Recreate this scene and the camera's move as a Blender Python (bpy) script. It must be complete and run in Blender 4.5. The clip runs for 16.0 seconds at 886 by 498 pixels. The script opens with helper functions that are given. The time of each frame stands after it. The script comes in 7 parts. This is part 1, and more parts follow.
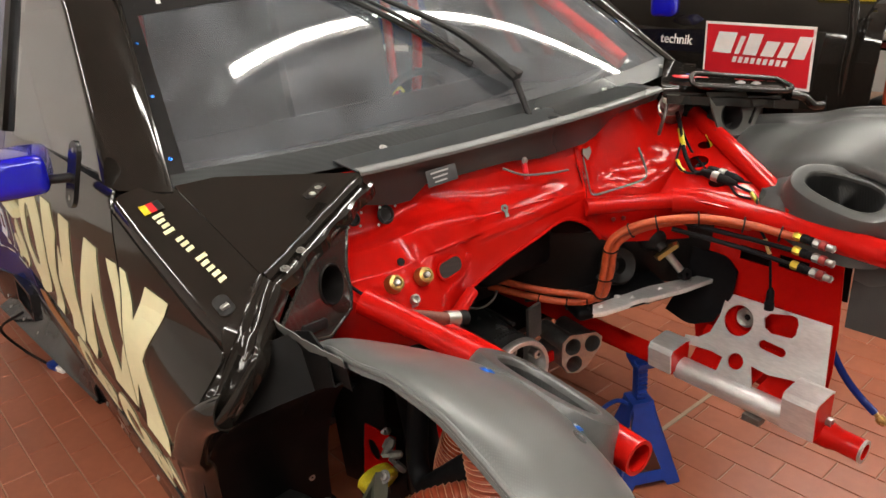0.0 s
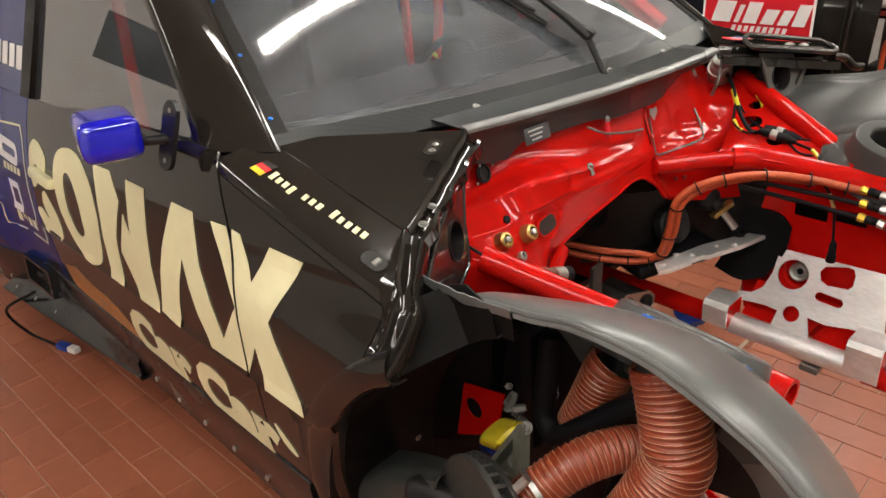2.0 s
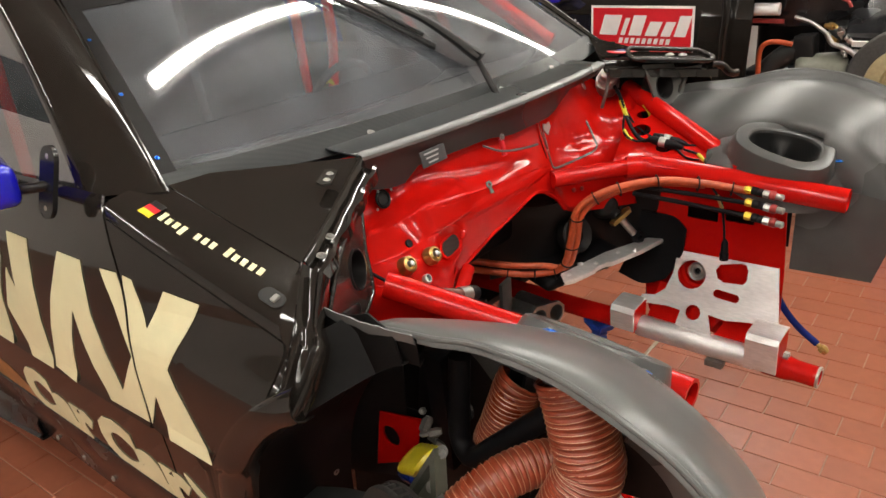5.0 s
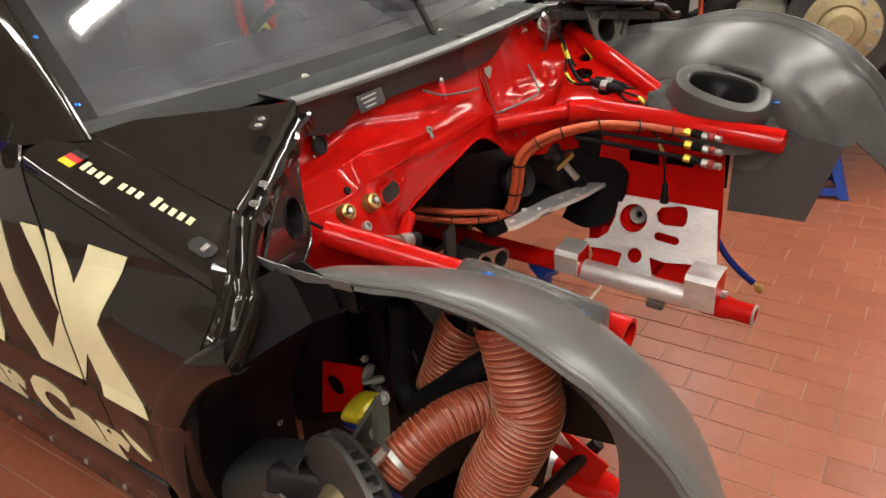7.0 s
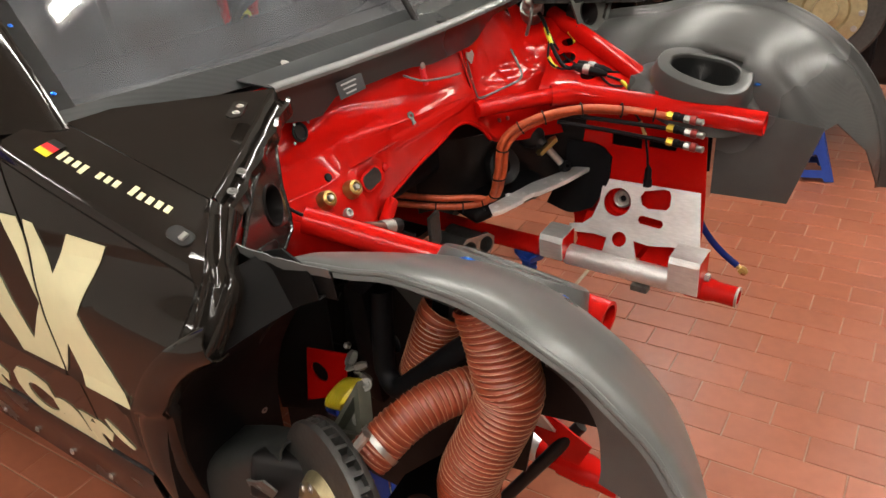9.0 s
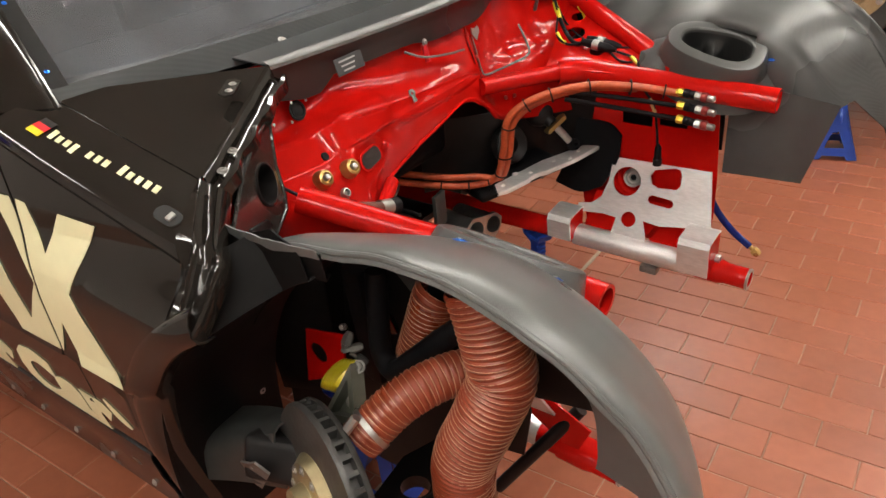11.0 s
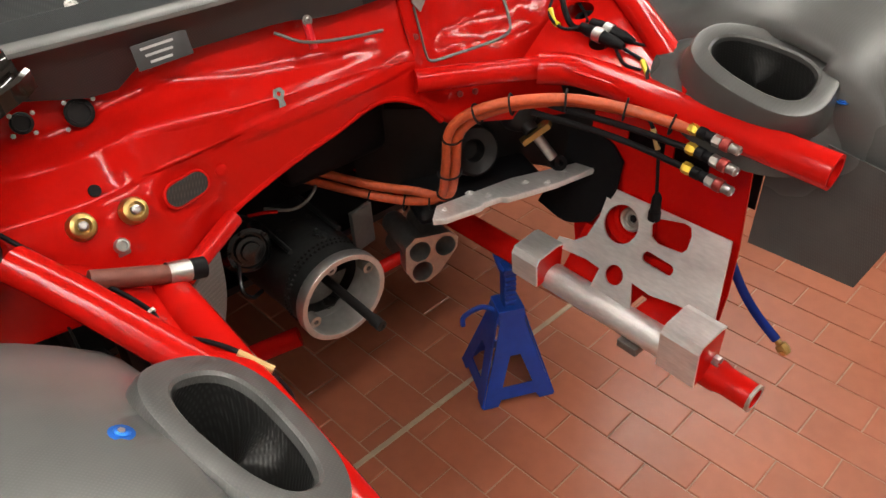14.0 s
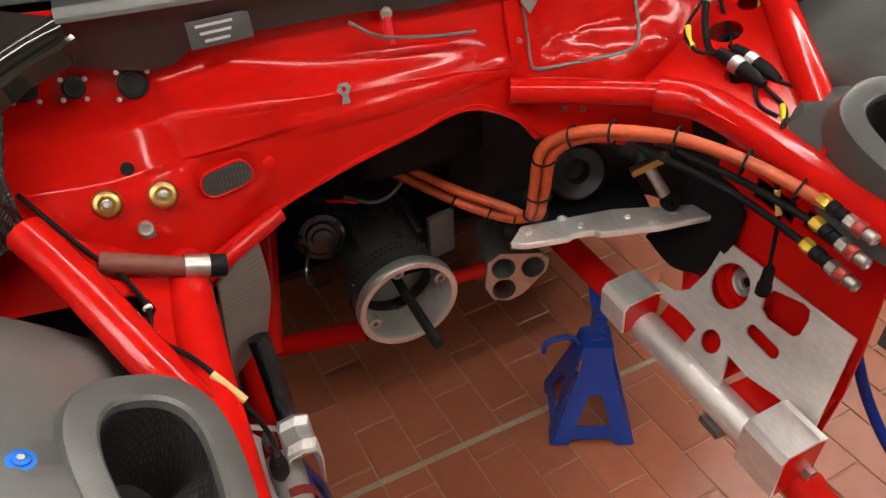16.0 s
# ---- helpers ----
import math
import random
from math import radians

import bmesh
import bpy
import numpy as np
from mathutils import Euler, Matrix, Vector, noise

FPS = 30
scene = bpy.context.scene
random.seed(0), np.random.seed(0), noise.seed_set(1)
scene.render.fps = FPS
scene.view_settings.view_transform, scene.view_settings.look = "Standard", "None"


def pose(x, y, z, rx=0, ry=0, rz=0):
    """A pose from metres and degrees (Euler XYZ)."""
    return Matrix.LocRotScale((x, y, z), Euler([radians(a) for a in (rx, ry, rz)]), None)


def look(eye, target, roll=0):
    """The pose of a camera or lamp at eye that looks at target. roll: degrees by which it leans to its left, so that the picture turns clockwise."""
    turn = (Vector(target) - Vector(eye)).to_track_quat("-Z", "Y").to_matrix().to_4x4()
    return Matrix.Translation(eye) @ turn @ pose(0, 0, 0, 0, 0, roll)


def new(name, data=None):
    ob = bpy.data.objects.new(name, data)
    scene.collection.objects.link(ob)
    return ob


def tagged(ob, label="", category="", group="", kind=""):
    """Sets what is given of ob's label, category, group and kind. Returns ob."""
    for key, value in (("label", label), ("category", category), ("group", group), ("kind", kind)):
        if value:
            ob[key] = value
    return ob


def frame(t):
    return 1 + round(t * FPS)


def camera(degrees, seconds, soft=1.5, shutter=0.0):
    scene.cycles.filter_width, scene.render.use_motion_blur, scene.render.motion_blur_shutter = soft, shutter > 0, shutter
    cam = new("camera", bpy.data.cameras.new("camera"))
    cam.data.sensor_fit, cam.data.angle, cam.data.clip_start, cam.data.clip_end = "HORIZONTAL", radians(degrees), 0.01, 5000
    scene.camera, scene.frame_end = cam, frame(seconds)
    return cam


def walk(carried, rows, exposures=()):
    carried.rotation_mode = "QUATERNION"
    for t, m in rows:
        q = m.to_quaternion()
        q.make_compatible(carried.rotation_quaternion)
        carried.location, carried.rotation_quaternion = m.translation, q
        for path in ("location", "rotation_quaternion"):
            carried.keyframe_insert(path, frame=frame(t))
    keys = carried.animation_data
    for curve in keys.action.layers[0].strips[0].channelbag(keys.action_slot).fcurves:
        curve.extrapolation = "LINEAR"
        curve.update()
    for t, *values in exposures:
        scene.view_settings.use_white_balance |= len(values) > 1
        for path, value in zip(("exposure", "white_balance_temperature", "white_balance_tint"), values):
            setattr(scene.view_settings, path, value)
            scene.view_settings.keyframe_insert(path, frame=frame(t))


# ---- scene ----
cam = camera(60.8, 16.0)
PATH = [
    (0, (1.335, -1.167, 1.656), (-0.156, -0.093, 0.866), -4.3),
    (0.5, (1.319, -1.211, 1.657), (-0.208, -0.2, 0.854), -3.4),
    (1, (1.273, -1.282, 1.655), (-0.249, -0.28, 0.832), -3.1),
    (1.5, (1.185, -1.377, 1.648), (-0.248, -0.267, 0.803), -3.6),
    (2, (1.13, -1.444, 1.639), (-0.245, -0.267, 0.788), -3.6),
    (2.5, (1.098, -1.471, 1.644), (-0.241, -0.248, 0.801), -2.0),
    (3, (1.089, -1.47, 1.647), (-0.247, -0.215, 0.846), -1.6),
    (3.5, (1.098, -1.452, 1.65), (-0.249, -0.183, 0.892), -3.0),
    (4, (1.124, -1.431, 1.651), (-0.202, -0.132, 0.906), -4.5),
    (4.5, (1.136, -1.418, 1.648), (-0.142, -0.084, 0.881), -5.2),
    (4.7, (1.143, -1.416, 1.646), (-0.117, -0.078, 0.859), -5.2),
    (7, (1.155, -1.389, 1.623), (0.047, -0.016, 0.681), -4.7),
    (7.5, (1.158, -1.383, 1.621), (0.067, -0.009, 0.661), -4.7),
    (8, (1.165, -1.379, 1.623), (0.081, -0.006, 0.655), -5.1),
    (8.5, (1.169, -1.374, 1.616), (0.083, -0.007, 0.642), -5.4),
    (9, (1.173, -1.379, 1.62), (0.09, -0.008, 0.646), -5.1),
    (9.2, (1.179, -1.376, 1.62), (0.097, -0.003, 0.649), -5.2),
    (11.3, (1.196, -1.307, 1.607), (0.06, -0.023, 0.577), -6.2),
    (11.5, (1.196, -1.257, 1.607), (0.041, 0.004, 0.57), -6.0),
    (12, (1.228, -1.102, 1.596), (0.066, 0.124, 0.525), -4.6),
    (12.5, (1.277, -0.967, 1.601), (0.118, 0.235, 0.498), -4.8),
    (12.7, (1.271, -0.916, 1.588), (0.097, 0.269, 0.485), -5.2),
    (13, (1.226, -0.827, 1.586), (0.059, 0.343, 0.46), -4.9),
    (13.5, (1.147, -0.681, 1.575), (-0.023, 0.435, 0.398), -4.2),
    (14, (1.113, -0.591, 1.57), (-0.121, 0.399, 0.346), -3.4),
    (14.5, (1.111, -0.49, 1.561), (-0.24, 0.323, 0.331), -1.8),
    (15, (1.116, -0.404, 1.556), (-0.283, 0.316, 0.32), -1.1),
    (15.5, (1.092, -0.362, 1.557), (-0.322, 0.286, 0.301), -1.8),
    (16, (1.07, -0.354, 1.558), (-0.353, 0.242, 0.286), -2.9),
]
walk(cam, [(t, look(eye, target, roll)) for t, eye, target, roll in PATH])

# ---- light ----
world = bpy.data.worlds.new("world")
scene.world = world
world.use_nodes = True
world.node_tree.nodes["Background"].inputs[0].default_value = (0.9, 0.95, 1.0, 1)
world.node_tree.nodes["Background"].inputs[1].default_value = 0.05
scene.view_settings.exposure = 0.0


# ---- materials ----
def mat(name, base, rough=0.5, metal=0.0, var=0.12, scale=30.0, bump=0.0, coat=0.0, spots=0.0, rvar=0.1, stretch=(1, 1, 1), spec=0.5):
    m = bpy.data.materials.new(name)
    m.use_nodes = True
    nt = m.node_tree
    p = nt.nodes["Principled BSDF"]
    p.inputs["Roughness"].default_value = rough
    p.inputs["Metallic"].default_value = metal
    p.inputs["Specular IOR Level"].default_value = spec
    if coat:
        p.inputs["Coat Weight"].default_value = coat
        p.inputs["Coat Roughness"].default_value = 0.06
    co = nt.nodes.new("ShaderNodeTexCoord")
    mp = nt.nodes.new("ShaderNodeMapping")
    mp.inputs["Scale"].default_value = stretch
    nt.links.new(co.outputs["Object"], mp.inputs[0])
    fine = nt.nodes.new("ShaderNodeTexNoise")
    fine.inputs["Scale"].default_value = scale
    fine.inputs["Detail"].default_value = 6
    broad = nt.nodes.new("ShaderNodeTexNoise")
    broad.inputs["Scale"].default_value = scale / 9
    broad.inputs["Detail"].default_value = 4
    nt.links.new(mp.outputs[0], fine.inputs[0])
    nt.links.new(mp.outputs[0], broad.inputs[0])
    add = nt.nodes.new("ShaderNodeMath")
    add.operation = "ADD"
    nt.links.new(fine.outputs[0], add.inputs[0])
    nt.links.new(broad.outputs[0], add.inputs[1])
    ramp = nt.nodes.new("ShaderNodeMapRange")
    ramp.inputs[1].default_value, ramp.inputs[2].default_value = 0.6, 1.4
    ramp.inputs[3].default_value, ramp.inputs[4].default_value = 1 - var, 1 + var
    nt.links.new(add.outputs[0], ramp.inputs[0])
    mul = nt.nodes.new("ShaderNodeVectorMath")
    mul.operation = "SCALE"
    mul.inputs[0].default_value = base
    nt.links.new(ramp.outputs[0], mul.inputs["Scale"])
    nt.links.new(mul.outputs[0], p.inputs["Base Color"])
    rr = nt.nodes.new("ShaderNodeMapRange")
    rr.inputs[1].default_value, rr.inputs[2].default_value = 0.35, 0.65
    rr.inputs[3].default_value, rr.inputs[4].default_value = max(0.02, rough - rvar), min(1, rough + rvar)
    nt.links.new(broad.outputs[0], rr.inputs[0])
    nt.links.new(rr.outputs[0], p.inputs["Roughness"])
    if bump:
        b = nt.nodes.new("ShaderNodeBump")
        b.inputs["Strength"].default_value = bump
        b.inputs["Distance"].default_value = 0.003
        nt.links.new(fine.outputs[0], b.inputs["Height"])
        nt.links.new(b.outputs[0], p.inputs["Normal"])
    return m


def weave(name, dark, light, rough, pitch=0.004, coat=0.0, metal=0.0, spec=0.5, relief=0.12):
    """Carbon cloth: a fine twill of two tones."""
    m = mat(name, dark, rough, metal, 0.25, 14, 0.0, coat, spec=spec)
    nt = m.node_tree
    p = nt.nodes["Principled BSDF"]
    co = nt.nodes["Texture Coordinate"]
    waves = []
    for turn in (0.7, -0.7):
        mp = nt.nodes.new("ShaderNodeMapping")
        mp.inputs["Rotation"].default_value = (turn, turn * 0.6, turn)
        nt.links.new(co.outputs["Object"], mp.inputs[0])
        w = nt.nodes.new("ShaderNodeTexWave")
        w.inputs["Scale"].default_value = 0.32 / pitch
        w.inputs["Distortion"].default_value = 0.6
        nt.links.new(mp.outputs[0], w.inputs[0])
        waves.append(w)
    mx = nt.nodes.new("ShaderNodeMath")
    mx.operation = "MULTIPLY"
    nt.links.new(waves[0].outputs["Fac"], mx.inputs[0])
    nt.links.new(waves[1].outputs["Fac"], mx.inputs[1])
    mix = nt.nodes.new("ShaderNodeMix")
    mix.data_type = "RGBA"
    old = p.inputs["Base Color"].links[0].from_socket
    nt.links.new(mx.outputs[0], mix.inputs["Factor"])
    nt.links.new(old, mix.inputs["A"])
    mix.inputs["B"].default_value = (*light, 1)
    nt.links.new(mix.outputs["Result"], p.inputs["Base Color"])
    b = nt.nodes.new("ShaderNodeBump")
    b.inputs["Strength"].default_value = relief
    b.inputs["Distance"].default_value = 0.001
    nt.links.new(mx.outputs[0], b.inputs["Height"])
    nt.links.new(b.outputs[0], p.inputs["Normal"])
    return m


RED = mat("red_paint", (0.45, 0.006, 0.004), 0.135, 0, 0.10, 22, 0.03, 0.0, rvar=0.035, spec=0.20)
BLACK = mat("black_paint", (0.0125, 0.0102, 0.0085), 0.07, 0, 0.25, 16, 0.012, 0.0, rvar=0.05)
SATIN = mat("black_satin", (0.010, 0.009, 0.009), 0.45, 0, 0.3, 40, 0.05, spec=0.22)
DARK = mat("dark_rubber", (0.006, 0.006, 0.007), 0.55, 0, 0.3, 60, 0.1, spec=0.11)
# far liner, scoop and flap: darker and smoother than the near carbon
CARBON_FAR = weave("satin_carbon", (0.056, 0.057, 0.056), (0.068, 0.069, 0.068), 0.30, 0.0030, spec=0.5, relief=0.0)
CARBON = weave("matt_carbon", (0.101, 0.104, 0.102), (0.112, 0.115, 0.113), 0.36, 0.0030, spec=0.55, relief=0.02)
CARBON_GLOSS = weave("gloss_carbon", (0.012, 0.011, 0.010), (0.044, 0.040, 0.036), 0.28, 0.0036, 0.6)
# carbon darkened to carry the shade inside the scoop mouths
SHADE_CARBON = weave("shaded_carbon", (0.012, 0.012, 0.012), (0.028, 0.028, 0.028), 0.42, 0.0048, relief=0.3)
FRAME_GREY = mat("frame_grey", (0.060, 0.060, 0.054), 0.36, 0, 0.2, 30, 0.05)
GOLD_NUT = mat("yellow_chromate", (0.60, 0.42, 0.05), 0.34, 0.7, 0.15, 60, 0.05)
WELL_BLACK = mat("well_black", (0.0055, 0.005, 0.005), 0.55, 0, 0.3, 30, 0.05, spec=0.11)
RING_METAL = mat("turned_ring", (0.58, 0.57, 0.55), 0.36, 0.85, 0.15, 60, 0.05)
# guard carbon, made paler to stand for the light falling on it
GUARD = weave("lit_carbon", (0.15, 0.145, 0.135), (0.21, 0.20, 0.19), 0.5, 0.0048, relief=0.3)
SATIN_GLOSS = mat("black_gloss_enamel", (0.010, 0.010, 0.011), 0.22, 0, 0.3, 40, 0.05)
CARBON_RIB = weave("ribbed_carbon", (0.068, 0.069, 0.068), (0.080, 0.081, 0.080), 0.40, 0.0036, spec=0.5, relief=0.10)
DASH_CLOTH = weave("dash_cloth", (0.014, 0.014, 0.014), (0.020, 0.020, 0.020), 0.42, 0.0090, relief=0.0)
TWILL = weave("dark_twill", (0.012, 0.010, 0.009), (0.045, 0.038, 0.032), 0.45, 0.0030)
COWL = weave("cowl_carbon", (0.018, 0.021, 0.022), (0.030, 0.033, 0.034), 0.32, 0.003)
ALU = mat("brushed_aluminium", (0.80, 0.80, 0.79), 0.40, 0.72, 0.16, 45, 0.10, stretch=(1, 4, 4), rvar=0.07)
STEEL = mat("bare_steel", (0.42, 0.41, 0.39), 0.38, 0.9, 0.22, 80, 0.1)
CAST_BLACK = mat("cast_black", (0.023, 0.024, 0.024), 0.37, 0.2, 0.35, 60, 0.35)
GREY_CAST = mat("cast_grey", (0.16, 0.155, 0.145), 0.55, 0.6, 0.25, 120, 0.3)
BRASS = mat("brass", (0.46, 0.31, 0.11), 0.32, 0.95, 0.2, 60, 0.05)
ORANGE = mat("orange_sleeve", (0.42, 0.066, 0.018), 0.5, 0, 0.35, 90, 0.4)
DUCT = mat("duct_silicone", (0.245, 0.042, 0.016), 0.34, 0, 0.2, 60, 0.15, 0.1)
WIRE = mat("duct_wire", (0.50, 0.27, 0.17), 0.5, 0, 0.2, 60)
BLUE = mat("blue_enamel", (0.008, 0.045, 0.30), 0.4, 0, 0.2, 40, 0.08)
MIRROR_BLUE = mat("gloss_blue", (0.007, 0.007, 0.40), 0.16, 0, 0.08, 20, 0, 0.9)
BOLT_BLUE = mat("anodised_blue", (0.02, 0.16, 0.62), 0.3, 0.7, 0.1, 90)
CREAM = mat("cream_vinyl", (0.70, 0.665, 0.42), 0.42, 0, 0.06, 25)
WHITE = mat("white_vinyl", (0.80, 0.79, 0.77), 0.4, 0, 0.05, 40)
SIGN_RED = mat("red_vinyl", (0.60, 0.012, 0.022), 0.4, 0, 0.06, 30)
YELLOW = mat("yellow_plastic", (0.62, 0.50, 0.02), 0.4, 0, 0.15, 50)
FLAG_BLACK = mat("flag_black", (0.012, 0.012, 0.012), 0.4, 0, 0.1, 40)
NAVY = mat("navy_film", (0.007, 0.020, 0.155), 0.2, 0, 0.15, 20, 0, 0.0, spec=0.2)
SMEAR = mat("bronze_smear", (0.30, 0.13, 0.045), 0.45, 0, 0.4, 40, 0.1)
TILE = mat("red_quarry_tile", (0.315, 0.099, 0.052), 0.36, 0, 0.12, 26, 0.12, rvar=0.05)
GROUT = mat("grout", (0.36, 0.23, 0.165), 0.8, 0, 0.3, 50, 0.3)
STRIP = mat("joint_strip", (0.36, 0.30, 0.22), 0.6, 0, 0.2, 60, 0.1)
WALL = mat("wall_paint", (0.40, 0.39, 0.37), 0.7, 0, 0.06, 6, 0.05)
WHITE_WALL = mat("white_wall_paint", (0.76, 0.75, 0.73), 0.7, 0, 0.05, 6, 0.04)
PANE = mat("dark_pane", (0.03, 0.036, 0.036), 0.06, 0, 0.1, 4)
CEIL = mat("ceiling_paint", (0.38, 0.38, 0.36), 0.8, 0, 0.05, 6)
BROWN = mat("brown_hose", (0.13, 0.035, 0.022), 0.6, 0, 0.25, 90, 0.2)
DULL_RED = mat("worn_red_anodising", (0.28, 0.035, 0.03), 0.45, 0.3, 0.25, 80, 0.1)
DISC_IRON = mat("worn_iron", (0.055, 0.053, 0.05), 0.45, 0.5, 0.3, 90, 0.2)
OLIVE = mat("grey_green_paint", (0.11, 0.11, 0.085), 0.42, 0.2, 0.2, 60, 0.08)
DUCT_GREY = mat("grey_plastic", (0.026, 0.027, 0.026), 0.36, 0, 0.3, 30, 0.08)
PALE_GOLD = mat("pale_gold", (0.42, 0.35, 0.20), 0.42, 0.8, 0.2, 60, 0.1)
GREY_PRINT = mat("grey_print", (0.36, 0.36, 0.36), 0.5, 0, 0.15, 60)
PLATE_DARK = mat("dark_anodising", (0.06, 0.06, 0.062), 0.45, 0.4, 0.2, 60)
TAN = mat("tan_sleeve", (0.55, 0.36, 0.14), 0.6, 0, 0.1, 60)

# vary each tile a little in tone
nt = TILE.node_tree
info = nt.nodes.new("ShaderNodeObjectInfo")
geo = nt.nodes.new("ShaderNodeNewGeometry")
mr = nt.nodes.new("ShaderNodeMath")
mr.operation = "ADD"
nt.links.new(info.outputs["Random"], mr.inputs[0])
nt.links.new(geo.outputs["Random Per Island"], mr.inputs[1])
fr = nt.nodes.new("ShaderNodeMath")
fr.operation = "FRACT"
nt.links.new(mr.outputs[0], fr.inputs[0])
for ln in list(nt.links):
    if ln.from_node.name == "Texture Coordinate":
        nt.links.new(geo.outputs["Position"], ln.to_socket)
hs = nt.nodes.new("ShaderNodeHueSaturation")
vr = nt.nodes.new("ShaderNodeMapRange")
vr.inputs[3].default_value, vr.inputs[4].default_value = 0.92, 1.08
nt.links.new(fr.outputs[0], vr.inputs[0])
nt.links.new(vr.outputs[0], hs.inputs["Value"])
bs = nt.nodes["Principled BSDF"].inputs["Base Color"]
nt.links.new(bs.links[0].from_socket, hs.inputs["Color"])
nt.links.new(hs.outputs[0], bs)


def glass_mat(name, tint, rough, dirt_haze=0.0):
    m = bpy.data.materials.new(name)
    m.use_nodes = True
    n = m.node_tree
    p = n.nodes["Principled BSDF"]
    p.inputs["Base Color"].default_value = (*tint, 1)
    p.inputs["Transmission Weight"].default_value = 1.0
    p.inputs["Roughness"].default_value = rough
    p.inputs["IOR"].default_value = 1.45
    if dirt_haze:
        co = n.nodes.new("ShaderNodeTexCoord")
        a = n.nodes.new("ShaderNodeTexNoise")
        a.inputs["Scale"].default_value = 7
        a.inputs["Detail"].default_value = 8
        r = n.nodes.new("ShaderNodeMapRange")
        r.inputs[1].default_value, r.inputs[2].default_value = 0.4, 0.75
        r.inputs[3].default_value, r.inputs[4].default_value = dirt_haze * 0.35, dirt_haze
        d = n.nodes.new("ShaderNodeBsdfDiffuse")
        d.inputs[0].default_value = (0.38, 0.41, 0.46, 1)
        mx = n.nodes.new("ShaderNodeMixShader")
        n.links.new(co.outputs["Object"], a.inputs[0])
        n.links.new(a.outputs[0], r.inputs[0])
        fleck = n.nodes.new("ShaderNodeTexVoronoi")
        fleck.inputs["Scale"].default_value = 55
        n.links.new(co.outputs["Object"], fleck.inputs["Vector"])
        fl = n.nodes.new("ShaderNodeMapRange")
        fl.inputs[1].default_value, fl.inputs[2].default_value = 0.09, 0.05
        fl.inputs[3].default_value, fl.inputs[4].default_value = 0.0, 0.45
        n.links.new(fleck.outputs["Distance"], fl.inputs[0])
        gate = n.nodes.new("ShaderNodeMath")
        gate.operation = "GREATER_THAN"
        gate.inputs[1].default_value = 0.86
        sep = n.nodes.new("ShaderNodeSeparateColor")
        n.links.new(fleck.outputs["Color"], sep.inputs[0])
        n.links.new(sep.outputs[0], gate.inputs[0])
        both = n.nodes.new("ShaderNodeMath")
        both.operation = "MULTIPLY"
        n.links.new(fl.outputs[0], both.inputs[0])
        n.links.new(gate.outputs[0], both.inputs[1])
        most = n.nodes.new("ShaderNodeMath")
        most.operation = "MAXIMUM"
        n.links.new(r.outputs[0], most.inputs[0])
        n.links.new(both.outputs[0], most.inputs[1])
        n.links.new(most.outputs[0], mx.inputs[0])
        n.links.new(p.outputs[0], mx.inputs[1])
        n.links.new(d.outputs[0], mx.inputs[2])
        n.links.new(mx.outputs[0], n.nodes["Material Output"].inputs[0])
    return m


# the windscreen's film is dust plus pale haze standing for bright reflections
GLASS = glass_mat("windscreen_glass", (0.92, 0.94, 0.94), 0.03, 0.13)
SIDE_GLASS = glass_mat("side_glass", (0.6, 0.62, 0.64), 0.0, 0.07)
GLASS.node_tree.nodes["Principled BSDF"].inputs["IOR"].default_value = 1.7
SIDE_GLASS.node_tree.nodes["Principled BSDF"].inputs["IOR"].default_value = 2.6

TUBE_LIGHT = bpy.data.materials.new("fluorescent_tube")
TUBE_LIGHT.use_nodes = True
em = TUBE_LIGHT.node_tree.nodes.new("ShaderNodeEmission")
em.inputs[0].default_value = (1.0, 0.955, 0.862, 1)
em.inputs[1].default_value = 46.5
TUBE_LIGHT.node_tree.links.new(em.outputs[0], TUBE_LIGHT.node_tree.nodes["Material Output"].inputs[0])


# ---- mesh helpers ----
def V(*a):
    return Vector(a)


def part(name, bm, material, parent=None, label="", smooth=True, angle=38, solid=0.0, subd=0, offset=0.0):
    """One mesh object under a thing or a part; bm is in world metres."""
    me = bpy.data.meshes.new(name)
    bmesh.ops.recalc_face_normals(bm, faces=bm.faces)
    bm.to_mesh(me)
    bm.free()
    me.materials.append(material)
    ob = new(name, me)
    if parent is not None:
        ob.parent = parent
        root = parent
        off = Vector()
        while root is not None:
            off += root.location
            root = root.parent
        me.transform(Matrix.Translation(-off))
    if smooth and len(me.polygons):
        me.polygons.foreach_set("use_smooth", [True] * len(me.polygons))
        me.set_sharp_from_angle(angle=radians(angle))
    if solid and len(me.polygons):
        # keep the rim of a thickened sheet crisp
        use = np.zeros(len(me.loops), dtype=np.int32)
        me.loops.foreach_get("edge_index", use)
        for k in np.flatnonzero(np.bincount(use, minlength=len(me.edges)) == 1):
            me.edges[int(k)].use_edge_sharp = True
    if subd:
        s = ob.modifiers.new("subd", "SUBSURF")
        s.levels = s.render_levels = subd
    if solid:
        s = ob.modifiers.new("solid", "SOLIDIFY")
        s.thickness, s.offset = solid, offset
    if label:
        tagged(ob, label)
    return ob


def thing(name, at, label, category, group="", kind=""):
    e = new(name)
    e.empty_display_size = 0.1
    e.location = at
    return tagged(e, label, category, group, kind)


